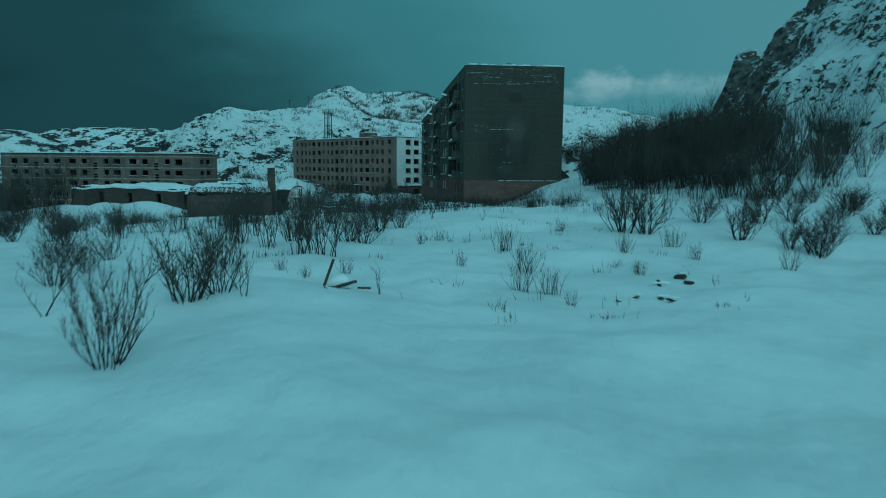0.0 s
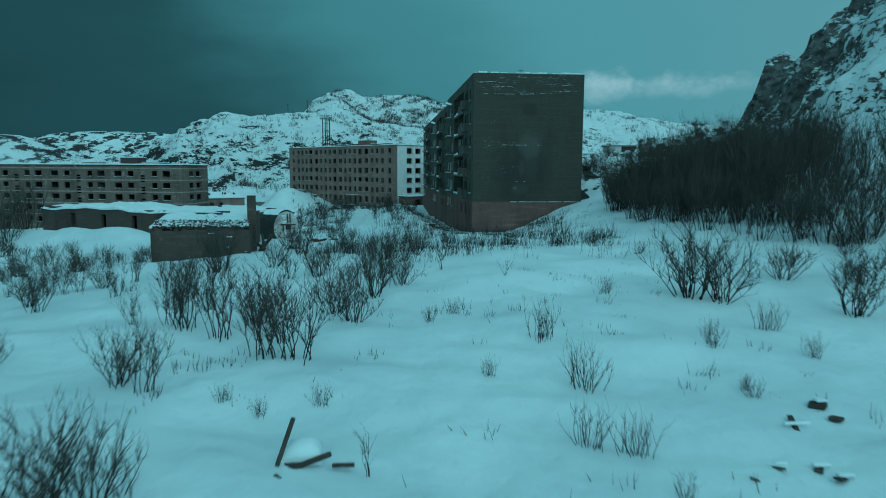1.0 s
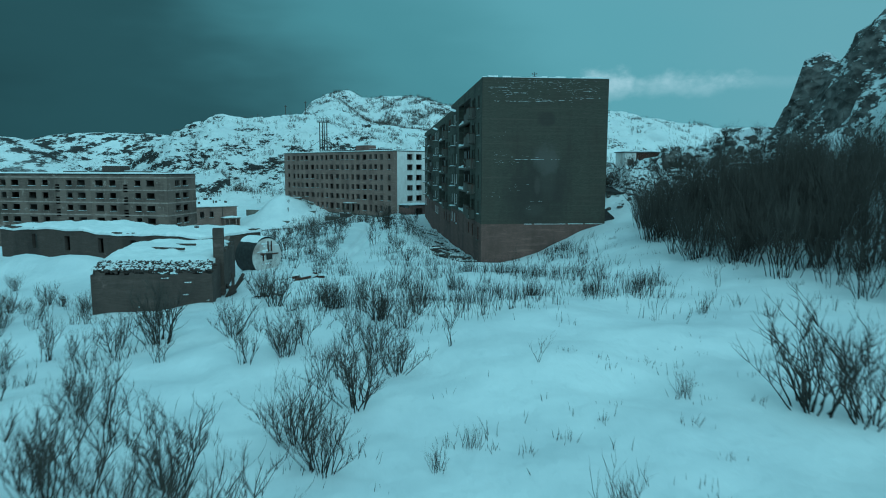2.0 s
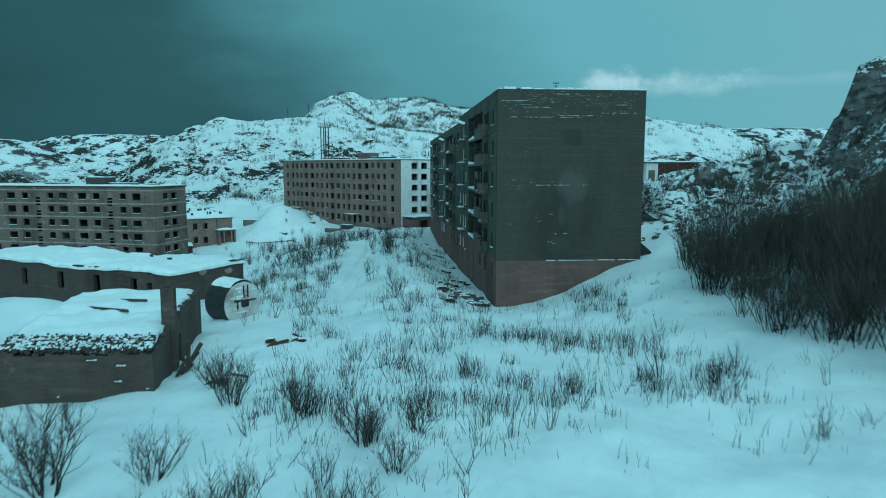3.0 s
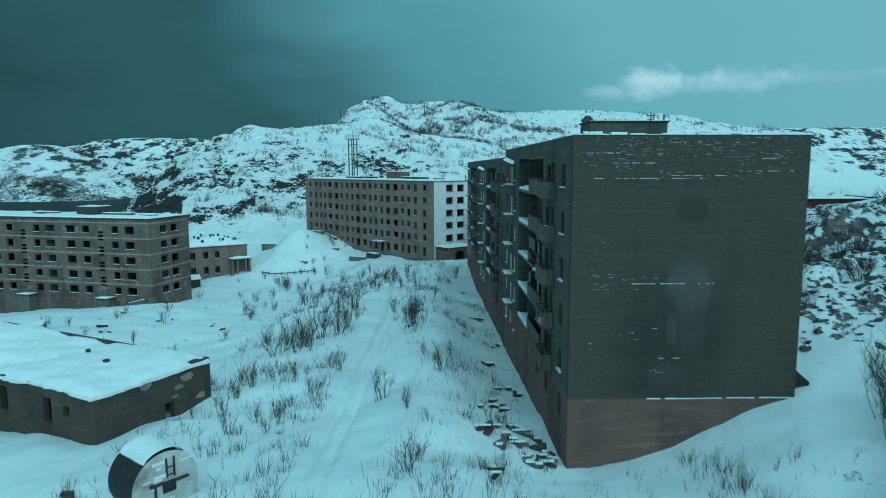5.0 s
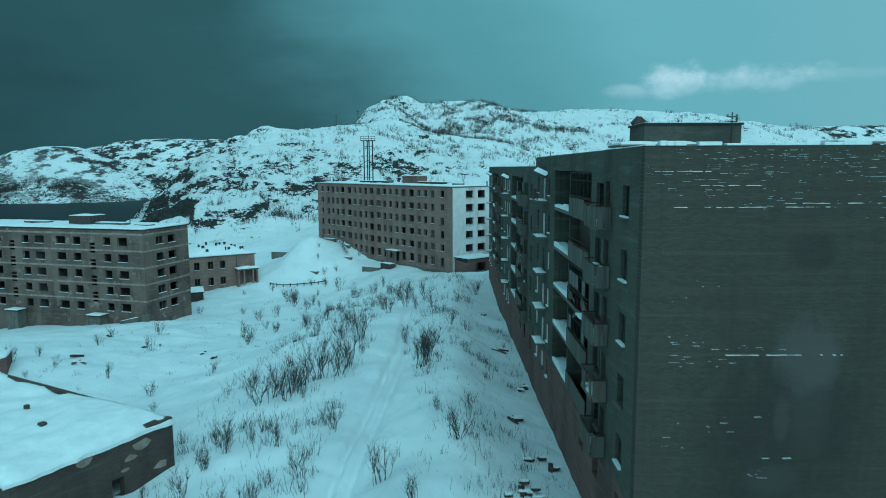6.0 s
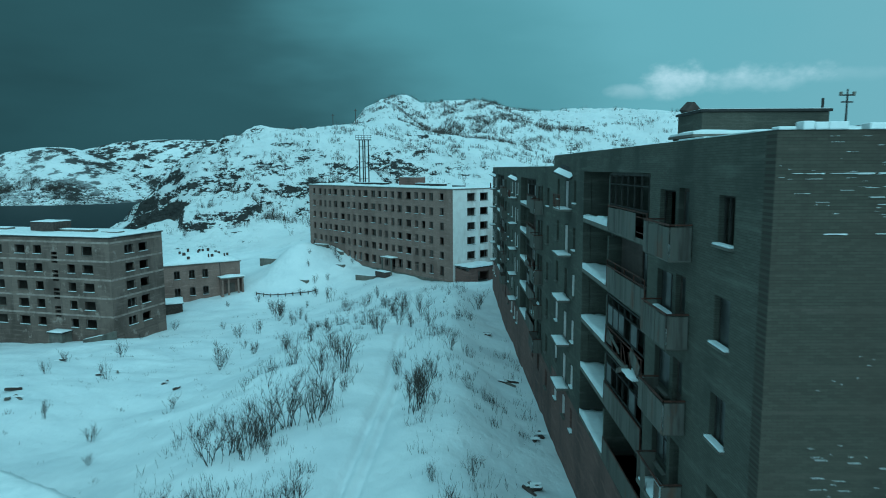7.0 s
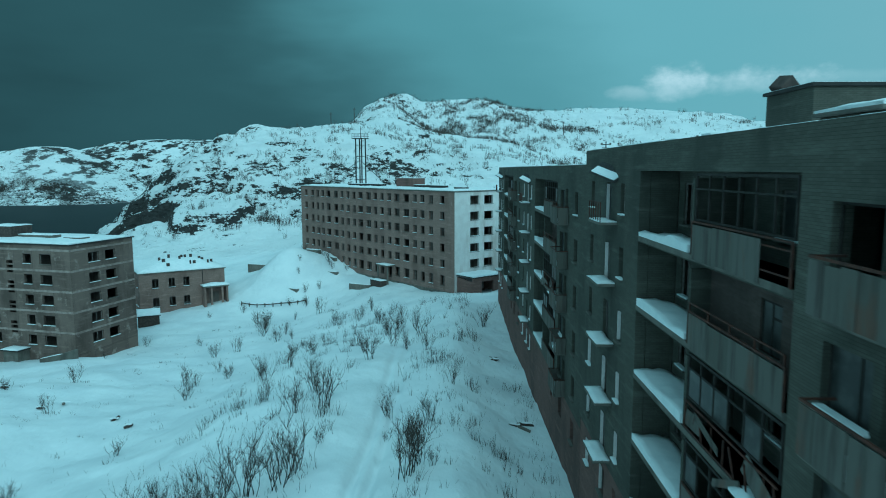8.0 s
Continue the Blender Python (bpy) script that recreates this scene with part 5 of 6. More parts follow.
def brick_ruin():
    ang = math.degrees(math.atan2(-0.126, -0.992))
    t = thing("brick_ruin", pose(-19.95, 65.35, 0, 0, 0, ang), "roofless sooty brick outbuilding filled with snow", "ruin")
    rng = random.Random(6)
    front_len, side_len, skew = 7.7, 15.1, 0.197
    part("front_wall", ragged_wall(front_len, lambda u: 1.5, lambda u: 6.55 + 0.06 * noise.noise(Vector((u * 2, 0, 0))), 0.5, [], lambda u, d, z: (u, -d - skew * u, z), rng), RUIN_BRICK, t)
    part("side_wall", ragged_wall(side_len, lambda u: 1.5, lambda u: 6.55 + 0.45 * min(1, u / 8) + 0.35 * noise.noise(Vector((u * 1.1, 5, 0))), 0.5, [(6.3, 7.1, 4.2, 5.8)],
                                  lambda u, d, z: (d, -0.51 - u, z), rng, 0.26), RUIN_BRICK, t)
    part("far_wall", boxes((front_len - 0.4, front_len, -side_len, -2.0, 1.5, 6.4)), RUIN_BRICK, t)
    # rubble coping on top of the front wall
    bm = bmesh.new()
    for _ in range(1500):
        s = rng.uniform(0.04, 0.11)
        u, d = rng.uniform(0.1, front_len - 0.2), rng.uniform(-1.5, -0.04)
        m = Matrix.Translation((u, d - skew * u, 6.5 + 0.28 * -d + rng.uniform(0, 0.22))) @ Euler((rng.uniform(0, 3), rng.uniform(0, 3), rng.uniform(0, 3))).to_matrix().to_4x4()
        add_box(bm, -s, s, -s * 0.6, s * 0.6, -s * 0.4, s * 0.4, m=m)
    part("rubble_coping", bm, RUBBLE, t, "loose broken bricks along the wall top")
    bm = bmesh.new()
    for _ in range(420):
        s, u, d = rng.uniform(0.04, 0.12), rng.uniform(0.1, front_len - 0.2), rng.uniform(-1.5, -0.1)
        m = Matrix.Translation((u, d - skew * u, 6.66 + 0.28 * -d + rng.uniform(0, 0.1))) @ Euler((0, 0, rng.uniform(0, 3))).to_matrix().to_4x4()
        add_box(bm, -s, s, -s * 0.7, s * 0.7, -0.035, 0.03, m=m)
    tagged(part("clot_snow", bm, SNOW, t), "clots of snow among the broken bricks", kind="stuff")
    fill = snow_sheet(0.3, front_len + 0.3, -side_len - 0.2, -1.3, 6.5, 0.55, 21, 0.4, 0.2, sag=lambda x, y: 0.3 * min(1, -y / 6) - 0.28 * max(0, x - 7.5) + 0.12 * noise.noise(Vector((x * 0.9, y * 0.9, 4))))
    for v in fill.verts:
        v.co.y -= skew * v.co.x * (1 + v.co.y / side_len)
    part("snow_fill", fill, SNOW, t, "deep snow on the fallen roof")
    # slumped rafters that show as dark lines in the snow of the roof
    for x, y, l, a in ((5.6, -9.0, 3.6, 2.5), (4.2, -11.0, 2.0, 2.7)):
        bm = boxes((0, l, -0.05, 0.05, -0.1, 0.07), bevel=0.02)
        bmesh.ops.rotate(bm, verts=bm.verts, cent=(0, 0, 0), matrix=Euler((0.1, -0.03, a)).to_matrix())
        bmesh.ops.translate(bm, verts=bm.verts, vec=(x, y, 7.24))
        part("rafter", bm, WOOD, t)
    # snow held on broken courses of the front
    bm = bmesh.new()
    for _ in range(5):
        u, z, run = rng.uniform(0.2, front_len - 1.0), rng.choice((4.3, 4.7, 5.1, 5.5, 5.9, 6.2)) + rng.uniform(-0.05, 0.05), rng.uniform(0.08, 0.3)
        for q in range(rng.randrange(1, 4)):
            add_box(bm, u + run * q, u + run * (q + 0.85), -skew * (u + run * q) - 0.06, rng.uniform(0.02, 0.05) - skew * (u + run * q), z, z + rng.uniform(0.02, 0.07), bevel=0.008)
    tagged(part("course_snow", bm, SNOW, t), "snow held on broken brick courses", kind="stuff")
    # chimney stub on the side wall, hollow, with snow in it
    for z0, z1, w in ((6.4, 9.0, 0.0), (4.2, 6.38, 0.0)):
        ch = part("chimney", wall_mesh(0.8, z0, z1, 0.12, [(0.12, 0.68, z1 - 1.3, z1 - 0.14)] if z0 > 6 else [], lambda u, d, z: (-0.25 + d, -4.6 - u, z)), RUIN_BRICK, t, "square brick chimney stub")
        part("chimney_side", boxes((-0.129, 0.45, -4.72, -4.6, z0, z1), (-0.129, 0.45, -5.4, -5.28, z0, z1), (0.33, 0.45, -5.27, -4.73, z0, z1)), RUIN_BRICK, ch)
        part("chimney_snow", boxes((-0.12, 0.32, -5.27, -4.73, z0 + 0.1, z1 - 0.35), bevel=0.03), SNOW, ch)
    # fallen beams leaning on the side wall
    for k in range(5):
        bm = boxes((-0.09, 0.09, -0.1, 0.1, 0, 1.3 + 0.3 * k), bevel=0.02)
        bmesh.ops.rotate(bm, verts=bm.verts, cent=(0, 0, 0), matrix=Euler((0.3 * k - 0.5, -0.5 - 0.15 * k, 0.4 * k)).to_matrix())
        bmesh.ops.translate(bm, verts=bm.verts, vec=(-0.5 - 0.12 * k, -3.0 - 0.5 * k, 4.3))
        part("fallen_beam", bm, WOOD, t)


brick_ruin()


def storage_tank():
    base = ground_z(-20.5, 86.0)
    t = thing("storage_tank", Matrix.Translation((-20.9, 86.3, base + 1.2)) @ pose(0, 0, 0, 0, 0, -40), "short steel storage tank lying half buried in snow", "tank")
    r, half = 1.75, 1.25
    bm = bmesh.new()
    bmesh.ops.create_cone(bm, cap_ends=False, segments=40, radius1=r, radius2=r, depth=2 * half, matrix=pose(0, 0, 0, 0, 90, 0))
    for f in bm.faces:
        f.smooth = True
    part("shell", bm, STEEL, t, "rusty dark shell")
    for side, mat in ((1, TANK_PAINT), (-1, RUST)):
        bm = bmesh.new()
        rings = []
        for k, q in enumerate((1.0, 0.85, 0.6, 0.3)):
            rings.append([bm.verts.new((side * (half + 0.28 * (1 - q * q)), r * q * math.cos(a), r * q * math.sin(a))) for a in [2 * math.pi * i / 40 for i in range(40)]])
        for a, b in zip(rings, rings[1:]):
            for i in range(40):
                bm.faces.new([a[i], a[(i + 1) % 40], b[(i + 1) % 40], b[i]]).smooth = True
        bm.faces.new(rings[-1])
        bmesh.ops.recalc_face_normals(bm, faces=bm.faces)
        part("end_cap", bm, mat, t, "pale dished end plate" if side > 0 else "")
    x = half + 0.27
    part("manhole", boxes((x, x + 0.14, -0.35, 0.35, -0.25, 0.35), bevel=0.05), STEEL, t)
    part("ladder", boxes((x - 0.05, x + 0.08, -0.1, -0.05, 0.5, 1.5), (x - 0.05, x + 0.08, 0.3, 0.35, 0.5, 1.5), (x, x + 0.05, -0.05, 0.3, 0.6, 0.65), (x, x + 0.05, -0.05, 0.3, 1.0, 1.05)), RUST, t)
    for spans in ((x - 0.03, x + 0.16, -1.0, -0.3, 0.28, 0.4), (x - 0.03, x + 0.16, 0.35, 1.05, 0.2, 0.3), (x - 0.03, x + 0.12, -0.75, -0.68, -0.35, 0.27)):
        part("bracket", boxes(spans, bevel=0.01), RUST, t)
    # snow on the crown of the shell and on the plate
    bm = bmesh.new()
    rows = []
    for i in range(9):
        a = radians(52 + 76 * i / 8)
        h = r + 0.02 + 0.16 * math.sin(math.pi * i / 8) ** 0.6
        rows.append([bm.verts.new((-half + 2 * half * j / 6, h * math.cos(a), h * math.sin(a) + 0.02 * math.sin(j * 2.1 + i))) for j in range(7)])
    for a, b in zip(rows, rows[1:]):
        for j in range(6):
            bm.faces.new([a[j], a[j + 1], b[j + 1], b[j]]).smooth = True
    part("crown_snow", bm, SNOW, t)
    rng = random.Random(4)
    bm = bmesh.new()
    for _ in range(12):
        y, z = rng.uniform(-1.2, 1.2), rng.uniform(-0.9, 1.4)
        if y * y + z * z < 2.6:
            q = math.hypot(y, z) / r
            xx = half + 0.28 * (1 - q * q)
            add_box(bm, xx - 0.02, xx + 0.05, y - rng.uniform(0.1, 0.4), y + rng.uniform(0.1, 0.4), z, z + rng.uniform(0.04, 0.2), bevel=0.015)
    tagged(part("plate_snow", bm, SNOW, t), "snow stuck to the end plate", kind="stuff")


storage_tank()


# ---------------------------------------------------------------- cliff side: sheds and the sunken entrance
def rusty_shed(x, y, z, lx, ly, h, rz, label, dark=False):
    t = thing("storage_shed", pose(x, y, z, 0, 0, rz), label, "shed")
    part("wall", boxes((0, lx, 0, ly, -2.5, h), bevel=0.02), RUST if dark else WHITE_WALL, t)
    n = int(lx * 0.72 / 0.45)
    for i in range(n):
        part("cladding", boxes((lx * 0.2 + i * 0.45, lx * 0.2 + i * 0.45 + 0.42, -0.05, 0.0, -2.4, h - 0.1)), RUST, t)
    # window shade painted as a flat dark sheet on the solid wall
    part("window", boxes((lx * 0.04, lx * 0.15, -0.02, 0.02, h * 0.35, h * 0.75)), SHADED_INSIDE, t)
    part("roof", boxes((-0.3, lx + 0.3, -0.3, ly + 0.3, h, h + 0.15), bevel=0.03), TAR, t)
    part("roof_snow", snow_sheet(-0.3, lx + 0.3, -0.3, ly + 0.3, h + 0.15, 0.3, int(x), 0.7), SNOW, t)


rusty_shed(44.0, 163.0, 11.0, 12.4, 6.0, 5.9, 0, "long storage shed with rusty cladding and white corner")
rusty_shed(57.6, 165.0, 10.6, 11.5, 6.0, 4.7, 0, "low shed with a thick snow roof", True)
rusty_shed(69.8, 166.0, 10.6, 22.0, 6.0, 5.0, -2, "low dark shed row under snow", True)


def sunken_entrance():
    t = thing("cellar_entrance", pose(19.6, 99.5, 0, 0, 0, -14), "concrete cellar entrance sticking out of the snow", "outbuilding")
    part("side", boxes((-1.4, 2.3, 0.0, 0.3, 6.0, 10.5), bevel=0.03), CONCRETE, t)
    bm = boxes((-1.6, 2.6, -0.3, 3.0, 10.5, 10.72))
    for v in bm.verts:
        if v.co.x > 1:
            v.co.z -= 0.6
        if v.co.y > 1:
            v.co.z += 0.5
    part("roof", bm, TAR, t)
    part("roof_snow", snow_sheet(-1.3, 2.5, 0.3, 2.9, 10.55, 0.2, 3, 0.35, sag=lambda x, y: 0.17 * y - 0.14 * (x + 1.6)), SNOW, t)
    part("wing_wall", boxes((2.3, 2.6, 0.02, 3.0, 6.0, 9.95), bevel=0.03), CONCRETE, t)
    # thin dark sheet over the solid side, painted as the entrance's inner shade
    part("doorway", boxes((-0.6, 0.5, -0.02, 0.02, 6.5, 9.9)), SHADED_INSIDE, t, "flat sheet painted dark as a doorway's shade")
    t = thing("basement_hatch", pose(14.75, 91.0, 0), "slanted dark basement hatch beside the wall", "hatch")
    bm = boxes((0.02, 1.3, 0.0, 1.7, 6.8, 9.2))
    for v in bm.verts:
        if v.co.x > 1 and v.co.z > 9:
            v.co.z -= 1.1
    part("hatch_box", bm, STEEL, t)
    part("hatch_snow", boxes((0.05, 0.6, 0.1, 1.6, 9.16, 9.26), bevel=0.03), SNOW, t)


sunken_entrance()


# ---------------------------------------------------------------- masts, poles, fences
def lattice_mast():
    x, y = -30.5, 268.0
    g = ground_z(x, y)
    t = thing("radio_mast", pose(x, y, g), "dark steel mast of four tubes with a railed platform", "mast")
    h = 30.0 - g
    for a, b in ((-1.15, -1.0), (-0.35, 1.0), (0.45, -1.0), (1.25, 1.0)):
        bm = bmesh.new()
        bmesh.ops.create_cone(bm, cap_ends=True, segments=8, radius1=0.2, radius2=0.17, depth=h, matrix=Matrix.Translation((a, b, h / 2)))
        part("leg", bm, STEEL, t)
    for k in range(7):
        z = h * (k + 1) / 7.6
        part("brace", boxes((-1.2, 1.3, -0.06, 0.06, z, z + 0.12)), STEEL, t)
    part("platform", boxes((-2.1, 2.2, -1.7, 1.7, h - 0.1, h + 0.05)), STEEL, t)
    for z in (h + 0.6, h + 1.2):
        part("rail", boxes((-2.1, 2.2, -1.7, -1.62, z, z + 0.07), (-2.1, 2.2, 1.62, 1.7, z, z + 0.07), (-2.1, -2.02, -1.62, 1.62, z, z + 0.07), (2.12, 2.2, -1.62, 1.62, z, z + 0.07)), STEEL, t)
    for q in range(6):
        a = -2.06 + 0.84 * q
        part("rail_post", boxes((a - 0.04, a + 0.04, -1.7, -1.62, h, h + 1.2)), STEEL, t)
    bm = bmesh.new()
    bmesh.ops.create_cone(bm, cap_ends=True, segments=6, radius1=0.09, radius2=0.05, depth=3.4, matrix=Matrix.Translation((0.1, 0, h + 1.6)))
    part("spike", bm, STEEL, t)
    for ex, ez in ((-14.0, 8.0), (13.0, 6.0)):
        a, b = Vector((0, -1.3, h * 0.75)), Vector((ex, -2.0, ez))
        d = b - a
        bm = bmesh.new()
        bmesh.ops.create_cone(bm, cap_ends=True, segments=5, radius1=0.07, radius2=0.07, depth=d.length, matrix=Matrix.Translation((a + b) / 2) @ d.to_track_quat("Z", "Y").to_matrix().to_4x4())
        part("guy_wire", bm, STEEL, t)


lattice_mast()


def utility_pole(x, y, h):
    t = thing("utility_pole", pose(x, y, ground_z(x, y) - 0.3), "bare wooden utility pole standing on the ridge", "pole", "poles on the ridge")
    bm = bmesh.new()
    bmesh.ops.create_cone(bm, cap_ends=True, segments=7, radius1=0.22, radius2=0.16, depth=h, matrix=Matrix.Translation((0, 0, h / 2)))
    part("shaft", bm, WOOD, t)
    part("crossarm", boxes((-0.8, 0.8, -0.08, 0.08, h - 0.9, h - 0.7)), WOOD, t)


for px, py, ph in ((-66, 424, 8.5), (-55, 430, 9.5), (60, 470, 8.0), (-8, 500, 7.0)):
    utility_pole(px, py, ph)


def stone_terrace(x, y, rz, lx, h, label):
    t = thing("retaining_wall", pose(x, y, ground_z(x, y), 0, 0, rz), label, "wall")
    part("wall", boxes((0, lx, 0, 0.8, -1.0, h), bevel=0.05), CONCRETE, t)
    part("wall_snow", snow_sheet(0, lx, 0.0, 0.8, h, 0.2, int(lx * 3), 0.4, 0.04), SNOW, t)


stone_terrace(-33.5, 225.0, 150, 4.0, 0.9, "low broken concrete stair wall in snow")
stone_terrace(-29.8, 223.0, 120, 3.4, 0.8, "tilted concrete kerb wall showing through snow")
stone_terrace(-28.6, 217.5, 152, 4.2, 0.4, "concrete kerb edge along the buried road")
stone_terrace(-21.0, 208.5, 152, 4.6, 0.4, "snow-capped concrete step wall by the entrance")
stone_terrace(-46.5, 231.0, 165, 5.0, 0.9, "square concrete block wall on the mound")
stone_terrace(-35.5, 212.0, 150, 3.0, 0.3, "low concrete kerb below the mound")


def old_fence():
    t = thing("wooden_fence", pose(0, 0, 0), "broken low wooden fence leaning in the snow", "fence")
    pts = [(-45.5 + 1.5 * k, 207.5 - 0.25 * k + 0.05 * k * k, 0) for k in range(9)]
    for k, (x, y, _) in enumerate(pts):
        g = ground_z(x, y)
        part("post", boxes((x - 0.08, x + 0.08, y - 0.08, y + 0.08, g - 0.5, g + 0.75)), WOOD, t)
        if k < 8:
            nx, ny = pts[k + 1][:2]
            gn = ground_z(nx, ny)
            bm = bmesh.new()
            v = [bm.verts.new(p) for p in ((x, y - 0.09, g + 0.4), (nx, ny - 0.09, gn + 0.4), (nx, ny - 0.09, gn + 0.6), (x, y - 0.09, g + 0.6),
                                           (x, y - 0.14, g + 0.4), (nx, ny - 0.14, gn + 0.4), (nx, ny - 0.14, gn + 0.6), (x, y - 0.14, g + 0.6))]
            for q in ((0, 1, 2, 3), (4, 7, 6, 5), (0, 4, 5, 1), (3, 2, 6, 7), (0, 3, 7, 4), (1, 5, 6, 2)):
                bm.faces.new([v[i] for i in q])
            part("rail", bm, WOOD, t)


old_fence()


# ---------------------------------------------------------------- loose timber, rubble and boulders in the snow
def broken_timber():
    g = ground_z(-11.4, 26.6)
    t = thing("broken_timber", pose(-11.5, 26.1, g + 0.05), "dark broken planks sticking out of a snow hole", "timber")
    for (l, w, h), rot, at in (((1.35, 0.11, 0.06), (0.1, -1.0, 1.0), (-0.25, -0.45, -0.1)),                                ((1.05, 0.14, 0.08), (0.2, -0.22, 0.3), (0.0, -0.35, 0.02)), ((0.5, 0.16, 0.05), (0.1, 0.05, 0.1), (1.0, -0.15, 0.02)), ((0.6, 0.2, 0.08), (0.3, -0.2, 0.8), (-0.45, -1.25, 0.02))):
        bm = boxes((0, l, -w / 2, w / 2, -h / 2, h / 2), bevel=0.02)
        bmesh.ops.rotate(bm, verts=bm.verts, cent=(0, 0, 0), matrix=Euler(rot).to_matrix())
        bmesh.ops.translate(bm, verts=bm.verts, vec=at)
        part("plank", bm, WOOD, t)
    bm = boxes((-0.1, 0.4, -0.3, 0.05, -0.2, 0.08), bevel=0.06)
    part("root_block", bm, RUBBLE, t)
    part("snow_cap", snow_sheet(-0.1, 0.75, -0.05, 0.7, 0.0, 0.45, 8, 0.12, 0.06), SNOW, t)


def debris(x, y, n, size, seed, label, mat, name="debris_heap"):
    rng = random.Random(seed)
    t = thing(name, pose(x, y, ground_z(x, y)), label, "debris")
    for _ in range(n):
        l, w, h = size * rng.uniform(0.4, 1.3), size * rng.uniform(0.15, 0.4), size * rng.uniform(0.06, 0.22)
        bm = boxes((-l / 2, l / 2, -w / 2, w / 2, -h / 2, h / 2), bevel=h * 0.2)
        px, py = rng.gauss(0, size * 0.7), rng.gauss(0, size * 0.7)
        bmesh.ops.rotate(bm, verts=bm.verts, cent=(0, 0, 0), matrix=Euler((rng.uniform(-0.3, 0.3), rng.uniform(-0.4, 0.4), rng.uniform(0, 3))).to_matrix())
        dz = ground_z(x + px, y + py) - ground_z(x, y)
        bmesh.ops.translate(bm, verts=bm.verts, vec=(px, py, dz + h * 0.5))
        part("board", bm, rng.choice((RUBBLE, CONCRETE)) if mat is RUBBLE else mat, t)
        if rng.random() < 0.7:
            bm = boxes((-l * 0.35, l * 0.35, -w * 0.4, w * 0.4, 0, 0.08), bevel=0.025)
            bmesh.ops.translate(bm, verts=bm.verts, vec=(px + 0.05, py, dz + h + 0.04))
            part("snow_cap", bm, SNOW, t)


broken_timber()
debris(3.3, 28.6, 3, 0.9, 1, "two dark boards lying flat on snow", WOOD)
debris(0.4, 25.6, 4, 0.5, 2, "dark stones and wood bits in snow", RUBBLE)
debris(-1.3, 92.8, 10, 1.3, 3, "heap of concrete scraps and boards by the corner", RUBBLE)
debris(-0.6, 95.5, 8, 1.1, 4, "broken slabs and planks below the balconies", RUBBLE)
debris(-0.3, 91.2, 12, 1.0, 21, "jumbled planks and slabs at the foot of the gable corner", RUBBLE)
debris(-1.9, 98.6, 9, 0.9, 22, "scattered fallen boards below the balconies", WOOD)
debris(-0.8, 104.0, 5, 0.9, 5, "scattered boards under the loggias", WOOD)
debris(-1.0, 112.0, 4, 0.9, 6, "snowy planks fallen from the loggias", WOOD)
debris(-0.4, 121.0, 3, 1.3, 7, "tilted concrete sheet by the wall", RUBBLE)
debris(-1.2, 133.5, 4, 1.0, 8, "small pile of dark scrap by the facade", RUBBLE)
debris(-1.4, 152.5, 4, 1.0, 9, "broken boards lying by the facade", WOOD)
debris(-3.4, 86.5, 2, 1.2, 10, "single dark plank lying in snow", WOOD)
debris(-15.0, 74.5, 7, 0.9, 11, "half-buried rusty scrap under snow", RUST)
debris(-17.0, 66.0, 4, 1.0, 12, "dark boulders and beams beside the ruin", RUBBLE)
debris(-34.2, 140.0, 2, 1.2, 13, "dark lump of scrap on open snow", RUBBLE)
debris(-46.8, 132.4, 3, 1.3, 14, "buried concrete blocks showing through snow", RUBBLE)
debris(-43.7, 142.4, 2, 1.2, 15, "two dark stones on the snow field", RUBBLE)
debris(-51.0, 150.0, 3, 1.4, 16, "dark crate and boards in the snow", WOOD)


def low_hut():
    x, y = -50.5, 128.0
    g = ground_z(x, y)
    t = thing("buried_hut", pose(x, y, g - 0.6, 0, 0, 25), "red-brown brick hut sunk in the snow", "hut")
    bm = boxes((-4.5, 0, 0, 3.0, 0, 2.4))
    for v in bm.verts:
        if v.co.z > 1 and v.co.x < -2:
            v.co.z -= 1.3
    part("wall", bm, RED_PLINTH, t)
    part("snow", snow_sheet(-4.6, 0.1, -0.1, 3.1, 2.4, 0.4, 7, 0.4, 0.1, sag=lambda x, y: 1.3 * x / 4.5), SNOW, t)


low_hut()


def boulder(x, y, r, seed):
    """An angular block: an uneven ball cut by random planes, sunk in the snow with a little snow on its top."""
    rng = random.Random(seed)
    bm = bmesh.new()
    bmesh.ops.create_icosphere(bm, subdivisions=2, radius=r)
    long_way = rng.uniform(1.0, 1.9)
    cuts = [(Vector((rng.gauss(0, 1), rng.gauss(0, 1), rng.gauss(0, 0.7))).normalized(), r * rng.uniform(0.36, 0.7)) for _ in range(14)]
    for v in bm.verts:
        for way, reach in cuts:
            over = v.co.dot(way) - reach
            if over > 0:
                v.co -= way * over
        v.co *= 1 + 0.06 * noise.noise(v.co * (4 / r) + Vector((seed * 5.1, 0, 0)))
        v.co.x *= long_way * 1.2
        v.co.z *= 0.75
    top = max(v.co.z for v in bm.verts)
    t = thing("boulder", pose(x, y, ground_z(x, y) + r * rng.uniform(-0.1, 0.15), 0, 0, rng.uniform(-35, 35)), "dark angular boulder poking from the snow", "boulder", "boulders below the cliff")
    cap = bm.copy()
    part("rock", bm, ROCK, t)
    for v in cap.verts:
        v.co.x, v.co.y = v.co.x * 0.6 + 0.12 * r, v.co.y * 0.6 + 0.22 * r
        v.co.z = min(max(v.co.z, top * 0.62), top) * 0.95 + 0.06 * r * (v.co.z > top * 0.62)
    part("cap_snow", cap, SNOW, t)


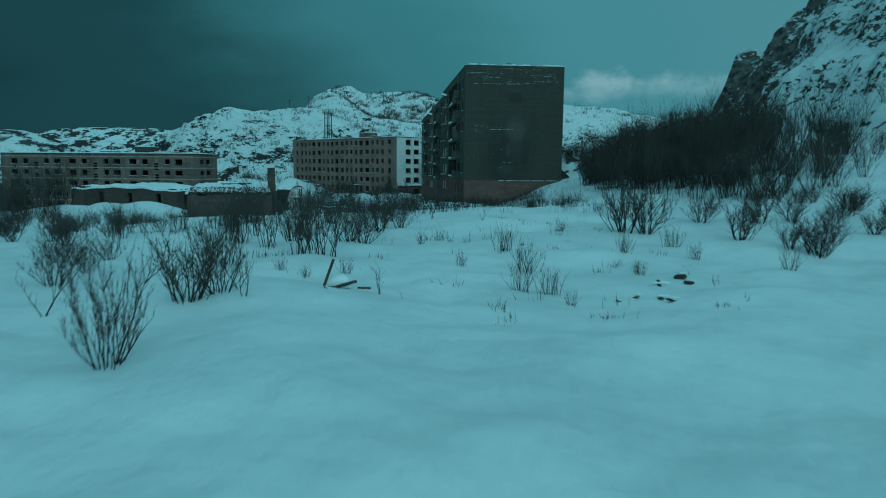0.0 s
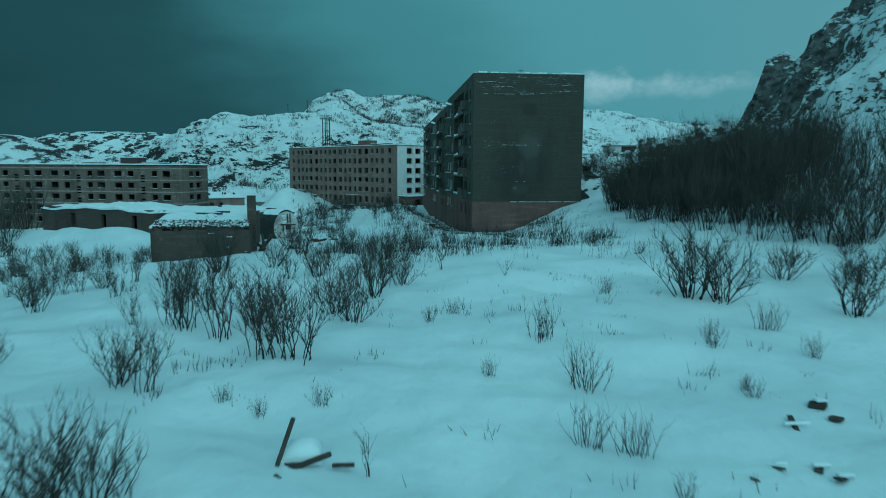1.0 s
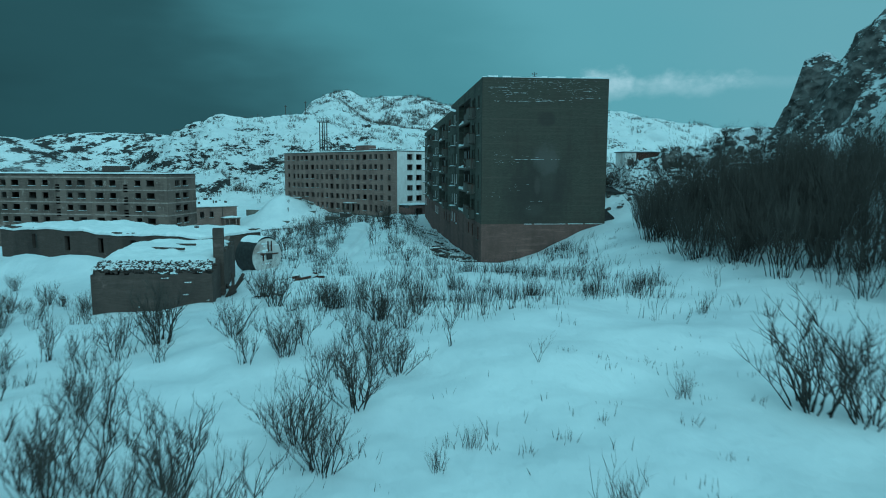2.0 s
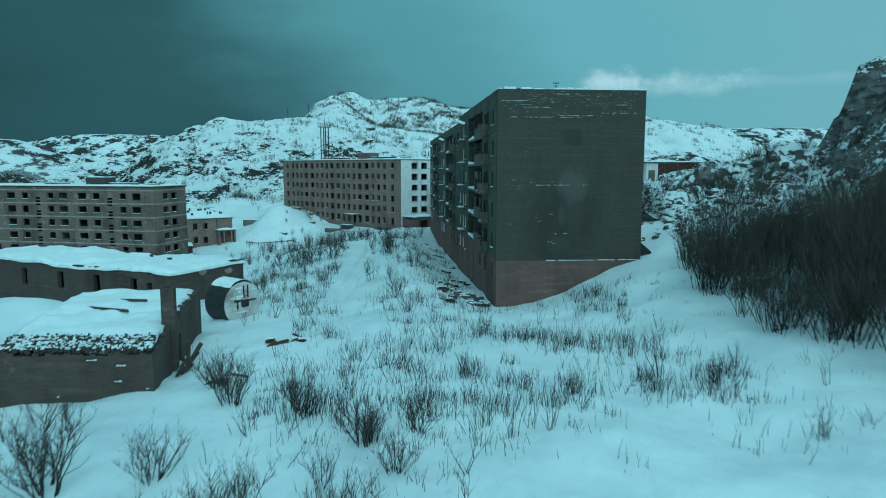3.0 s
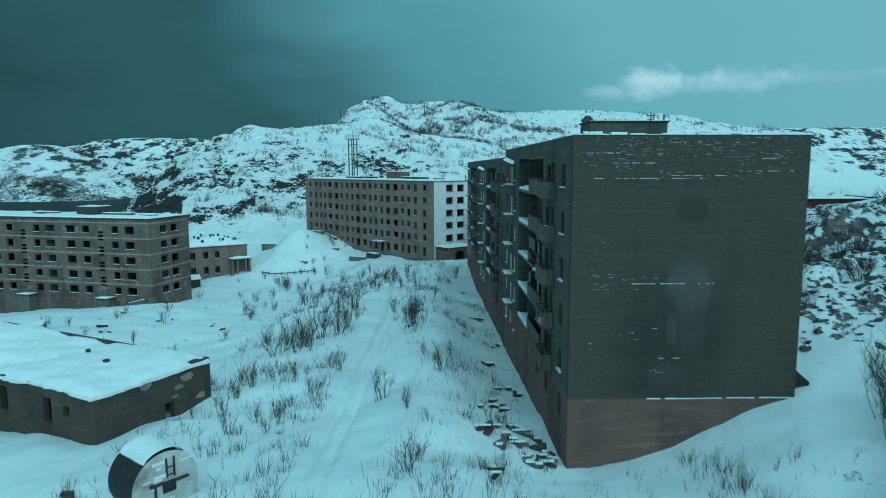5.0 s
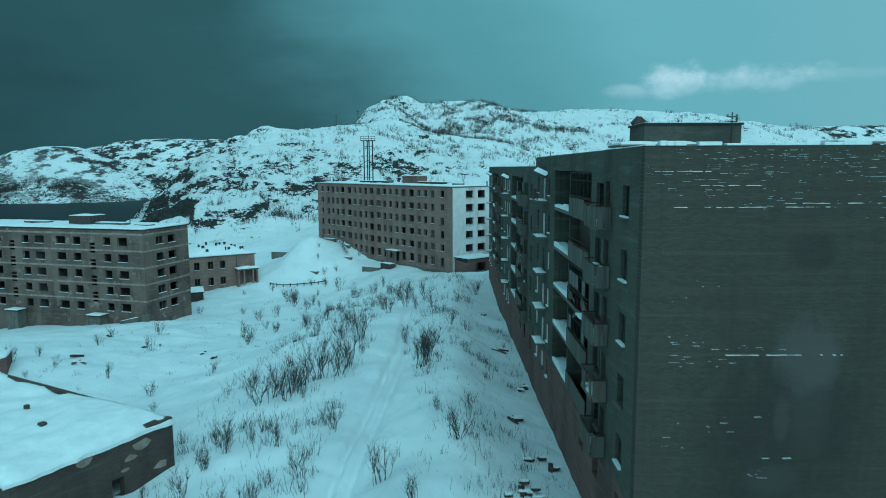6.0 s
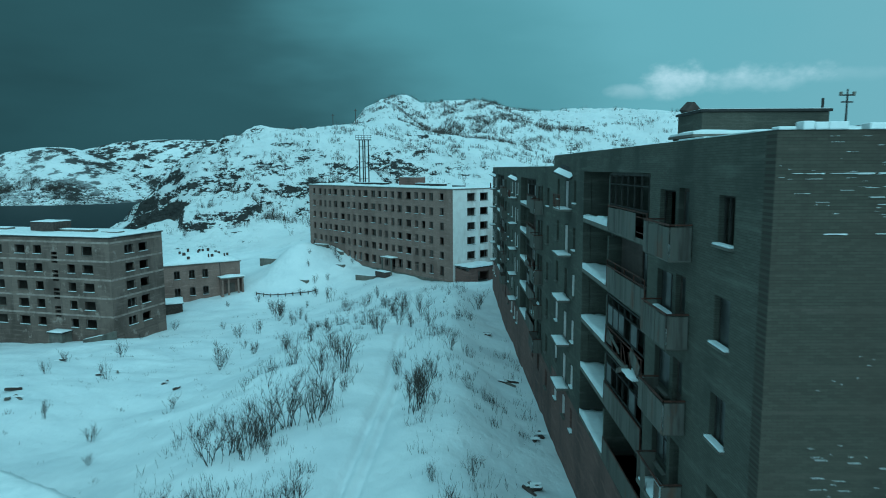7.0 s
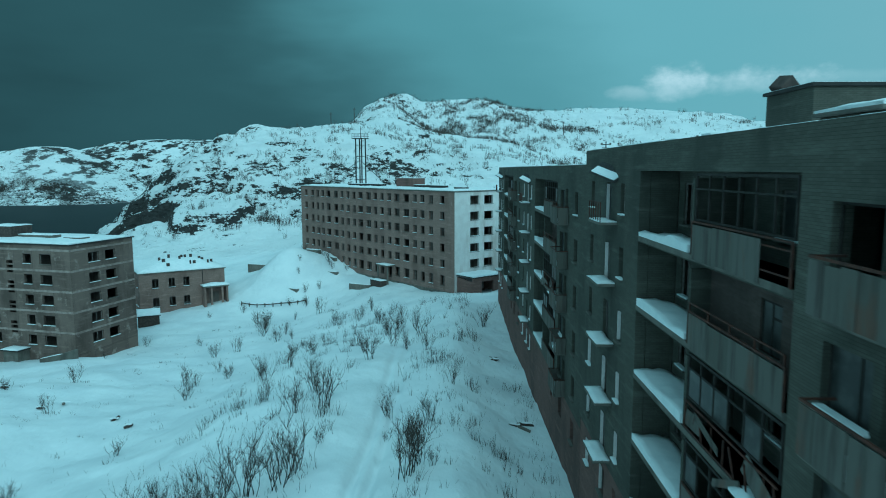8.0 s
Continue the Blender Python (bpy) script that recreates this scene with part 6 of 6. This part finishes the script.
ROCK = weathered("grey_rock", (0.1, 0.09, 0.084), (0.055, 0.05, 0.047), 1.4, stain=(0.15, 0.14, 0.13))
rng_b = random.Random(12)
for cx, cy, n, spread, size in ((23, 101, 9, 2.6, 0.7), (27, 108, 12, 3.5, 0.8), (34, 106, 14, 3.5, 0.9), (24, 116, 12, 3.5, 0.9), (31, 117, 14, 4.0, 0.9), (20, 112, 8, 2.0, 0.7), (38, 113, 12, 4.0, 1.0), (28, 97, 8, 3.0, 0.7), (19, 97, 6, 1.6, 0.5)):
    for k in range(int(n * 3.6)):
        bx, by = rng_b.gauss(cx, spread * 1.6), rng_b.gauss(cy, spread * 0.9)
        if bx > 16.2:
            boulder(bx, by, size * rng_b.choice((0.25, 0.3, 0.4, 0.5, 0.8)) * rng_b.uniform(0.7, 1.2), rng_b.randrange(10**6))

# ---------------------------------------------------------------- shrubs and dry stems
def branch(verts, faces, start, way, length, radius, rng, bend=0.35, segs=4, up=0.25):
    """One tapered, slightly crooked three-sided branch; returns points along it."""
    pts, p, d = [], Vector(start), Vector(way).normalized()
    ring = None
    for k in range(segs + 1):
        r = radius * (1 - 0.85 * k / segs)
        a = d.orthogonal().normalized()
        b = d.cross(a)
        i0 = len(verts)
        verts += [tuple(p + r * (math.cos(t) * a + math.sin(t) * b)) for t in (0, 2.094, 4.189)]
        if ring is not None:
            faces += [(ring + q, ring + (q + 1) % 3, i0 + (q + 1) % 3, i0 + q) for q in range(3)]
        ring = i0
        pts.append((p.copy(), d.copy()))
        d = (d + Vector((rng.uniform(-bend, bend), rng.uniform(-bend, bend), rng.uniform(-bend, bend) * 0.6 + up * 0.3))).normalized()
        p = p + d * (length / segs)
    return pts


def shrub_meshes(name, stems, height, spread, twigs, depth, seed, stem_r=0.022, start=0.12, side_way=0.75):
    rng = random.Random(seed)
    sv, sf, tv, tf = [], [], [], []

    def grow(base, way, length, radius, level):
        v, f = (sv, sf) if level == 0 else (tv, tf)
        pts = branch(v, f, base, way, length, radius, rng, 0.28 if level == 0 else 0.4, 5 if level == 0 else 3)
        if level >= depth:
            return
        n = twigs if level == 0 else max(2, twigs // 2)
        for k in range(n):
            i = rng.randrange(1 if level else 2, len(pts))
            p, d = pts[min(i, len(pts) - 1)]
            side = Vector((rng.uniform(-1, 1), rng.uniform(-1, 1), rng.uniform(0.0, 0.8))).normalized()
            grow(p, (d * 0.9 + side * side_way), length * rng.uniform(0.25, 0.5), radius * 0.5, level + 1)

    for _ in range(stems):
        a, lean = rng.uniform(0, 6.283), rng.uniform(0.05, 1.0) * spread
        base = Vector((math.cos(a), math.sin(a), 0)) * rng.uniform(0, start) * height - Vector((0, 0, 0.08))
        grow(base, (math.cos(a) * lean, math.sin(a) * lean, 1), height * rng.uniform(0.6, 1.0), stem_r * rng.uniform(0.6, 1.1), 0)
    out = []
    for suffix, v, f, m in (("trunk", sv, sf, BARK), ("crown", tv, tf, TWIG)):
        me = bpy.data.meshes.new(name + "_" + suffix)
        me.from_pydata(v, [], f)
        me.materials.append(m)
        out.append(me)
    return out


KINDS = {
    "dense": [shrub_meshes("dense", 20, 1.0, 0.85, 9, 2, 100 + k, 0.015, 0.2) for k in range(4)],
    "sparse": [shrub_meshes("sparse", 3, 1.0, 0.5, 5, 2, 200 + k, 0.012, 0.05) for k in range(4)],
    "sheaf": [shrub_meshes("sheaf", 26, 1.0, 0.5, 4, 1, 300 + k, 0.013, 0.42) for k in range(3)],
    "thicket": [shrub_meshes("thicket", 17, 1.0, 0.7, 9, 2, 400 + k, 0.0095, 0.3) for k in range(4)],
    "clump": [shrub_meshes("clump", 9, 1.0, 0.2, 10, 2, 500 + k, 0.013, 0.24, 0.5) for k in range(5)],
}
LABELS = {
    "dense": ("leafless dense dark shrub rising from the snow", "shrub", "leafless shrubs"),
    "sparse": ("thin crooked leafless sapling in the snow", "sapling", "saplings"),
    "sheaf": ("low sheaf of bare upright twigs in snow", "shrub", "low twig sheaves"),
    "thicket": ("tall dark tangled thicket below the cliff", "thicket", "thickets below the cliff"),
    "clump": ("slender upright leafless birch clump in snow", "shrub", "birch clumps"),
}
rng_s = random.Random(77)


def shrub(kind, x, y, h, wide=1.0):
    stems, twigs = rng_s.choice(KINDS[kind])
    label, category, group = LABELS[kind]
    name = {"sparse": "sapling", "thicket": "thicket"}.get(kind, "shrub")
    t = new(name)
    t.empty_display_size = 0.2
    t.matrix_world = pose(x, y, ground_z(x, y) - 0.02, 0, 0, rng_s.uniform(0, 360)) @ Matrix.Diagonal((h * wide, h * wide, h, 1))
    tagged(t, label, category, group)
    for part_name, me in (("trunk", stems), ("crown", twigs)):
        ob = new(part_name, me)
        ob.parent = t
        if kind != "sparse":
            tagged(ob, kind="stuff")
    return t


# by the start of the way
for x, y, h in ((-14.0, 23.4, 1.4), (-9.7, 25.8, 1.5), (-14.3, 24.3, 1.5), (-5.9, 50.4, 2.2), (-2.7, 47.2, 1.3), (-19.2, 21.5, 1.8), (2.5, 34.1, 0.9)):
    shrub("sparse", x, y, h)
for x, y, h in ((-15.7, 23.2, 2.2), (-14.9, 24.0, 1.7), (-9.8, 44.0, 2.3), (-8.3, 48.1, 1.7), (5.4, 42.0, 3.3), (6.3, 40.6, 2.6), (10.7, 37.6, 2.2), (-20.5, 25.0, 1.5), (-17.2, 31.6, 1.6), (12.5, 33.5, 2.1)):
    shrub("dense", x, y, h)
for x, y, h in ((-3.2, 36.6, 1.5), (-2.9, 31.8, 1.7), (-4.1, 27.5, 1.2), (-3.1, 27.0, 1.2), (1.9, 30.3, 0.7), (6.1, 36.6, 1.3), (6.0, 33.5, 0.9), (2.8, 34.5, 1.1), (-2.9, 24.8, 0.6), (2.0, 30.9, 0.6), (-7.3, 39.6, 0.8), (-6.2, 40.9, 0.8), (-5.9, 32.8, 0.7),
                (-11.1, 30.2, 0.7), (-12.7, 29.7, 0.6), (-13.9, 30.3, 0.6), (2.1, 44.3, 0.9), (9.0, 30.5, 1.1)):
    shrub("sheaf", x, y, h, 0.85)
for x, y, h in ((-15.4, 36.6, 2.6), (-12.9, 33.5, 2.5), (-12.0, 33.8, 2.8), (-13.6, 34.6, 2.3), (-17.0, 37.8, 2.6), (-16.2, 30.8, 1.7), (-16.8, 41.2, 2.3), (-17.8, 38.6, 1.7), (-13.2, 36.2, 2.0), (-19.1, 44.2, 1.9), (-14.7, 49.7, 1.8), (-24.4, 53.0, 1.8),
                (-25.1, 42.8, 2.0), (-19.3, 38.8, 1.2), (-21.5, 50.0, 1.6), (-27.5, 49.0, 1.7), (-30.0, 55.0, 1.6), (-23.0, 46.5, 1.6), (-11.4, 47.5, 1.5), (-12.6, 52.5, 1.6)):
    shrub("clump", x, y, h)
for k in range(46):
    shrub(rng_s.choice(("clump", "clump", "dense")), rng_s.uniform(-46, -7), rng_s.uniform(38, 64), rng_s.uniform(1.0, 1.9))
shrub("dense", -15.4, 16.4, 2.3, 0.62)
# in front of the long block and round the ruins
for x, y, h in ((-19.8, 54.4, 3.0), (-15.4, 62.2, 2.2), (-9.2, 56.7, 1.9), (-16.3, 54.5, 1.7), (-16.6, 64.5, 1.8), (-8.0, 53.6, 1.4), (-25.2, 76.5, 1.1)):
    shrub("dense", x, y, h)
for x, y, h in ((-5.7, 53.0, 2.0), (1.8, 64.6, 1.3), (5.0, 62.6, 2.6), (4.1, 64.9, 1.6), (6.4, 66.0, 1.8), (7.4, 75.2, 1.4), (-17.2, 84.6, 2.6), (7.6, 83.6, 2.0), (2.3, 77.0, 1.9), (0.0, 73.5, 1.3), (8.8, 62.5, 1.5), (10.8, 58.5, 1.6), (-18.8, 80.5, 1.5), (-20.5, 92.0, 1.8)):
    shrub("sparse", x, y, h)
# the row along the track, and singles beyond
for x, y, h in ((-21.3, 115.2, 2.9), (-20.6, 116.4, 2.8), (-19.3, 116.6, 2.9), (-18.6, 118.4, 3.1), (-17.4, 119.8, 3.2), (-16.1, 120.8, 3.2), (-15.4, 122.6, 3.1), (-17.3, 131.2, 2.4), (-15.6, 133.0, 2.9), (-8.6, 120.9, 3.3), (-8.0, 122.5, 2.6), (-10.6, 132.4, 1.9), (-5.7, 103.5, 2.0),
                (-14.3, 108.6, 1.8), (-15.1, 101.4, 1.8), (-21.6, 107.7, 1.9), (-21.5, 99.6, 1.8), (-9.4, 161.8, 3.0), (-23.6, 183.5, 2.2), (-28.7, 198.0, 2.6), (-37.8, 192.1, 2.4), (-20.3, 186.3, 2.3), (-35.1, 154.7, 2.2), (-46.5, 153.4, 1.8), (-36.9, 169.2, 2.0),
                (-16.6, 181.2, 2.0), (-1.9, 168.1, 2.7)):
    shrub("clump", x, y, h)
for k in range(34):
    y = rng_s.uniform(126, 200)
    shrub("clump", rng_s.uniform(-30, -3) - (y - 126) * 0.12, y, rng_s.uniform(1.2, 2.5))
for k in range(26):
    y = rng_s.uniform(86, 128)
    shrub("clump", rng_s.choice((rng_s.gauss(-20, 2.5), rng_s.gauss(-7.5, 1.8))), y, rng_s.uniform(0.9, 2.0))
for k in range(22):
    shrub("clump", rng_s.uniform(-52, -30), rng_s.uniform(120, 205), rng_s.uniform(0.8, 1.7))
# the dark belt under the cliff
for k in range(62):
    f = k / 61
    x, y = 14.5 + 18 * f + rng_s.gauss(0, 1.4), 70 + 6 * math.sin(f * 3) + rng_s.gauss(0, 6.0)
    if not (x < 17 and y > 84) and x < 34.5 - abs(y - 75) * 0.1:
        shrub("thicket", x, y, rng_s.uniform(4.4, 5.8) * (1 - 0.3 * max(0, (x - 24) / 10)), 0.7)
for x, y, h in ((13.0, 69.5, 3.8), (13.4, 64.5, 4.0), (14.6, 62.0, 4.2), (15.6, 60.2, 4.2), (17.0, 58.0, 4.0), (19.0, 57.0, 4.2), (14.8, 76.5, 3.8), (16.6, 79.0, 4.0), (20.5, 55.0, 3.8), (16.0, 66.0, 4.6), (18.0, 63.0, 4.6), (19.5, 70.0, 4.6)):
    shrub("thicket", x, y, h, 0.85)
for k in range(12):
    f = rng_s.random() * 0.5
    shrub("thicket", 12.6 + 13 * f + rng_s.gauss(0, 1.0), 65.5 - 16 * f + rng_s.gauss(0, 1.6), rng_s.uniform(3.2, 4.2) * (0.75 + 0.4 * f), 0.85)
for k in range(34):
    shrub("thicket", rng_s.uniform(17, 32), rng_s.uniform(55, 74), rng_s.uniform(4.6, 6.2), 0.7)
for k in range(18):
    shrub("thicket", rng_s.uniform(28, 40), rng_s.uniform(52, 64), rng_s.uniform(1.8, 2.6), 1.1)
for k in range(26):
    y = rng_s.uniform(47, 57)
    shrub("thicket", rng_s.uniform(13.2 + (57 - y) * 0.5, 30), y, rng_s.uniform(2.4, 4.0), 0.85)
for k in range(14):
    shrub("thicket", rng_s.uniform(16.5, 22), rng_s.uniform(63, 73), rng_s.uniform(5.0, 6.2), 0.65)
for k in range(11):
    f = k / 10
    shrub("thicket", 13.2 + 4.2 * f + rng_s.uniform(-0.3, 1.6), 73.5 + 13 * f, rng_s.uniform(3.4, 4.5), 0.75)
for k in range(12):
    shrub("thicket", rng_s.uniform(17.5, 24), rng_s.uniform(76, 90), rng_s.uniform(2.6, 3.8), 0.85)
for k in range(12):
    shrub("thicket", rng_s.uniform(-63, -54), rng_s.uniform(92, 104), rng_s.uniform(4.6, 6.4), 0.8)
for k in range(20):
    shrub("dense", rng_s.uniform(14, 34), rng_s.uniform(34, 58), rng_s.uniform(1.0, 1.9), 1.15)
for k in range(16):
    shrub("dense", rng_s.uniform(18, 44), rng_s.uniform(92, 125), rng_s.uniform(1.2, 2.4))
for x, y, h in ((-20.5, 27.5, 0.9), (-21.8, 29.5, 1.1), (-24.0, 33.0, 1.3), (-22.5, 34.5, 1.2), (-26.0, 38.0, 1.6), (-14.4, 38.5, 2.2), (-10.6, 39.6, 1.9), (-11.6, 42.0, 2.0)):
    shrub("dense", x, y, h)


for k in range(44):
    shrub(rng_s.choice(("clump", "dense")), rng_s.uniform(-56, -29), rng_s.uniform(60, 86), rng_s.uniform(0.9, 1.8))
for k in range(46):
    shrub(rng_s.choice(("thicket", "dense")), rng_s.uniform(18, 46), rng_s.uniform(93, 128), rng_s.uniform(1.2, 2.2), 1.2)


for k in range(16):
    shrub("clump", rng_s.uniform(-37, -27), rng_s.uniform(203, 226), rng_s.uniform(1.0, 1.7))


for k in range(14):
    shrub("dense", rng_s.uniform(11, 21), rng_s.uniform(33, 50), rng_s.uniform(1.0, 1.8), 1.15)


def stem_field():
    """Single dry stems that stand out of the snow, too many to count."""
    rng = random.Random(9)
    verts, faces = [], []
    plots = [(1300, -15, 9, 52, 88, 0.5, 1.4), (500, -12, 8, 58, 72, 0.6, 1.5), (500, -52, -26, 105, 200, 0.2, 0.6), (420, -27, -3, 150, 205, 0.4, 1.0), (200, -16, 6, 22, 52, 0.2, 0.6), (700, -9.5, 0.8, 88, 150, 0.4, 1.2), (760, -27, -14, 84, 132, 0.4, 1.3), (760, -26, -3, 128, 190, 0.5, 1.4), (140, -32, -20, 48, 66, 0.3, 0.8), (160, 6, 16, 52, 84, 0.3, 0.9)]
    for n, x0, x1, y0, y1, h0, h1 in plots:
        for _ in range(n):
            cx, cy = rng.uniform(x0, x1), rng.uniform(y0, y1)
            lush = noise.noise(Vector((cx * 0.16, cy * 0.16, 2.0))) + 0.6 * noise.noise(Vector((cx * 0.5, cy * 0.5, 5.0)))
            if abs(cx + 12.6) < 1.6 and cy > 84 or lush < rng.uniform(-0.55, 0.25):
                continue
            tall = rng.uniform(h0, h1) * (0.75 + 0.7 * max(0, lush))
            for _ in range(rng.choice((1, 2, 3, 5, 9, 13)) if lush > 0 else rng.choice((1, 1, 2, 4))):
                x, y = cx + rng.gauss(0, 0.2), cy + rng.gauss(0, 0.2)
                h = tall * rng.uniform(0.5, 1.1)
                pts = branch(verts, faces, (x, y, ground_z(x, y) - 0.06), (rng.gauss(0, 0.2) + (x - cx) * 0.6, rng.gauss(0, 0.2) + (y - cy) * 0.6, 1), h, rng.uniform(0.009, 0.018), rng, 0.22, 3)
                if h > 0.6:
                    for p, d in pts[1:3]:
                        branch(verts, faces, p, d + Vector((rng.uniform(-0.6, 0.6), rng.uniform(-0.6, 0.6), 0.2)), h * rng.uniform(0.25, 0.45), 0.007, rng, 0.2, 2)
    me = bpy.data.meshes.new("dry_stems")
    me.from_pydata(verts, [], faces)
    me.materials.append(STRAW)
    tagged(new("dry_stems", me), "thin dry weed stems standing out of the snow", "weeds", kind="stuff")


stem_field()


def hill_scrub():
    """Leafless birch scrub on the far hills: countless fans of thin stems and twigs, in drifts and bands."""
    rng = random.Random(19)
    verts, faces = [], []

    def stick(a, b, w):
        i = len(verts)
        verts.extend([(a[0] - w, a[1], a[2]), (a[0] + w, a[1], a[2]), (a[0], a[1] + w, a[2]), b])
        faces.extend([(i, i + 1, i + 3), (i + 1, i + 2, i + 3), (i + 2, i, i + 3)])

    def fan(x, y, h, n, twigs=3):
        g = ground_z(x, y) - 0.3
        for _ in range(n):
            a, lean = rng.uniform(0, 6.283), rng.uniform(0, 0.5)
            bx, by = x + rng.gauss(0, 0.16 * h), y + rng.gauss(0, 0.16 * h)
            top = h * rng.uniform(0.55, 1.1)
            way = (math.cos(a) * lean * top, math.sin(a) * lean * top, top)
            stick((bx, by, g), (bx + way[0], by + way[1], g + way[2]), 0.008 * h + 0.014)
            for _ in range(twigs):
                f, q = rng.uniform(0.25, 0.8), rng.uniform(0, 6.283)
                p = (bx + way[0] * f, by + way[1] * f, g + way[2] * f)
                l = top * rng.uniform(0.2, 0.36)
                stick(p, (p[0] + math.cos(q) * l * 0.5, p[1] + math.sin(q) * l * 0.5, p[2] + l * 0.9), 0.005 * h + 0.012)

    # drifts of scrub: middle, half-widths, clumps, height of the stems
    drifts = [(2, 496, 34, 7, 150, 3.0), (24, 518, 30, 5, 130, 2.8), (-24, 476, 14, 7, 60, 3.0), (-6, 474, 18, 8, 150, 3.2), (30, 484, 20, 7, 110, 3.0), (62, 480, 30, 5, 80, 3.2), (-8, 452, 26, 7, 70, 3.2), (30, 452, 30, 8, 60, 3.2), (75, 455, 40, 10, 56, 3.2),
              (-46, 478, 12, 5, 20, 2.8), (-30, 440, 22, 8, 36, 2.8), (-96, 330, 12, 6, 22, 3.4), (-72, 318, 16, 6, 34, 3.6), (-46, 325, 16, 7, 26, 3.6), (-62, 342, 20, 7, 26, 3.0), (-30, 335, 16, 8, 26, 3.2), (-12, 330, 12, 8, 20, 3.2),
              (-85, 360, 24, 9, 26, 2.6), (-45, 370, 30, 10, 34, 2.6), (-10, 385, 26, 14, 46, 3.0), (22, 400, 28, 16, 56, 3.0), (60, 420, 36, 16, 60, 3.0), (110, 470, 40, 20, 60, 3.0), (170, 500, 50, 22, 60, 3.4), (240, 505, 40, 20, 50, 3.6),
              (-440, 664, 34, 3.0, 330, 5.4), (-372, 668, 24, 2.5, 150, 4.6), (-332, 672, 18, 4, 26, 3.2), (-400, 700, 40, 8, 26, 3.0)]
    for cx, cy, sx, sy, n, h in drifts:
        for _ in range(n):
            x, y = cx + rng.gauss(0, 0.6) * sx, cy + rng.gauss(0, 1.0) * sy
            if noise.noise(Vector((x * 0.09, y * 0.12, 8.0))) < -0.02:
                continue
            for _ in range(rng.choice((3, 4, 7, 10))):
                fan(x + rng.gauss(0, 2.2), y + rng.gauss(0, 0.9), h * rng.uniform(0.45, 1.1), 7 if cy < 600 else 5, 3 if cy < 600 else 1)
    for _ in range(1100):
        x, y = rng.uniform(-125, 200), rng.uniform(300, 520)
        fan(x, y, rng.uniform(0.9, 3.2), 8)
    me = bpy.data.meshes.new("hill_scrub")
    me.from_pydata(verts, [], faces)
    me.materials.append(SCRUB)
    tagged(new("hill_scrub", me), "leafless dark scrub scattered over the snowy hills", "scrub", kind="stuff")


hill_scrub()
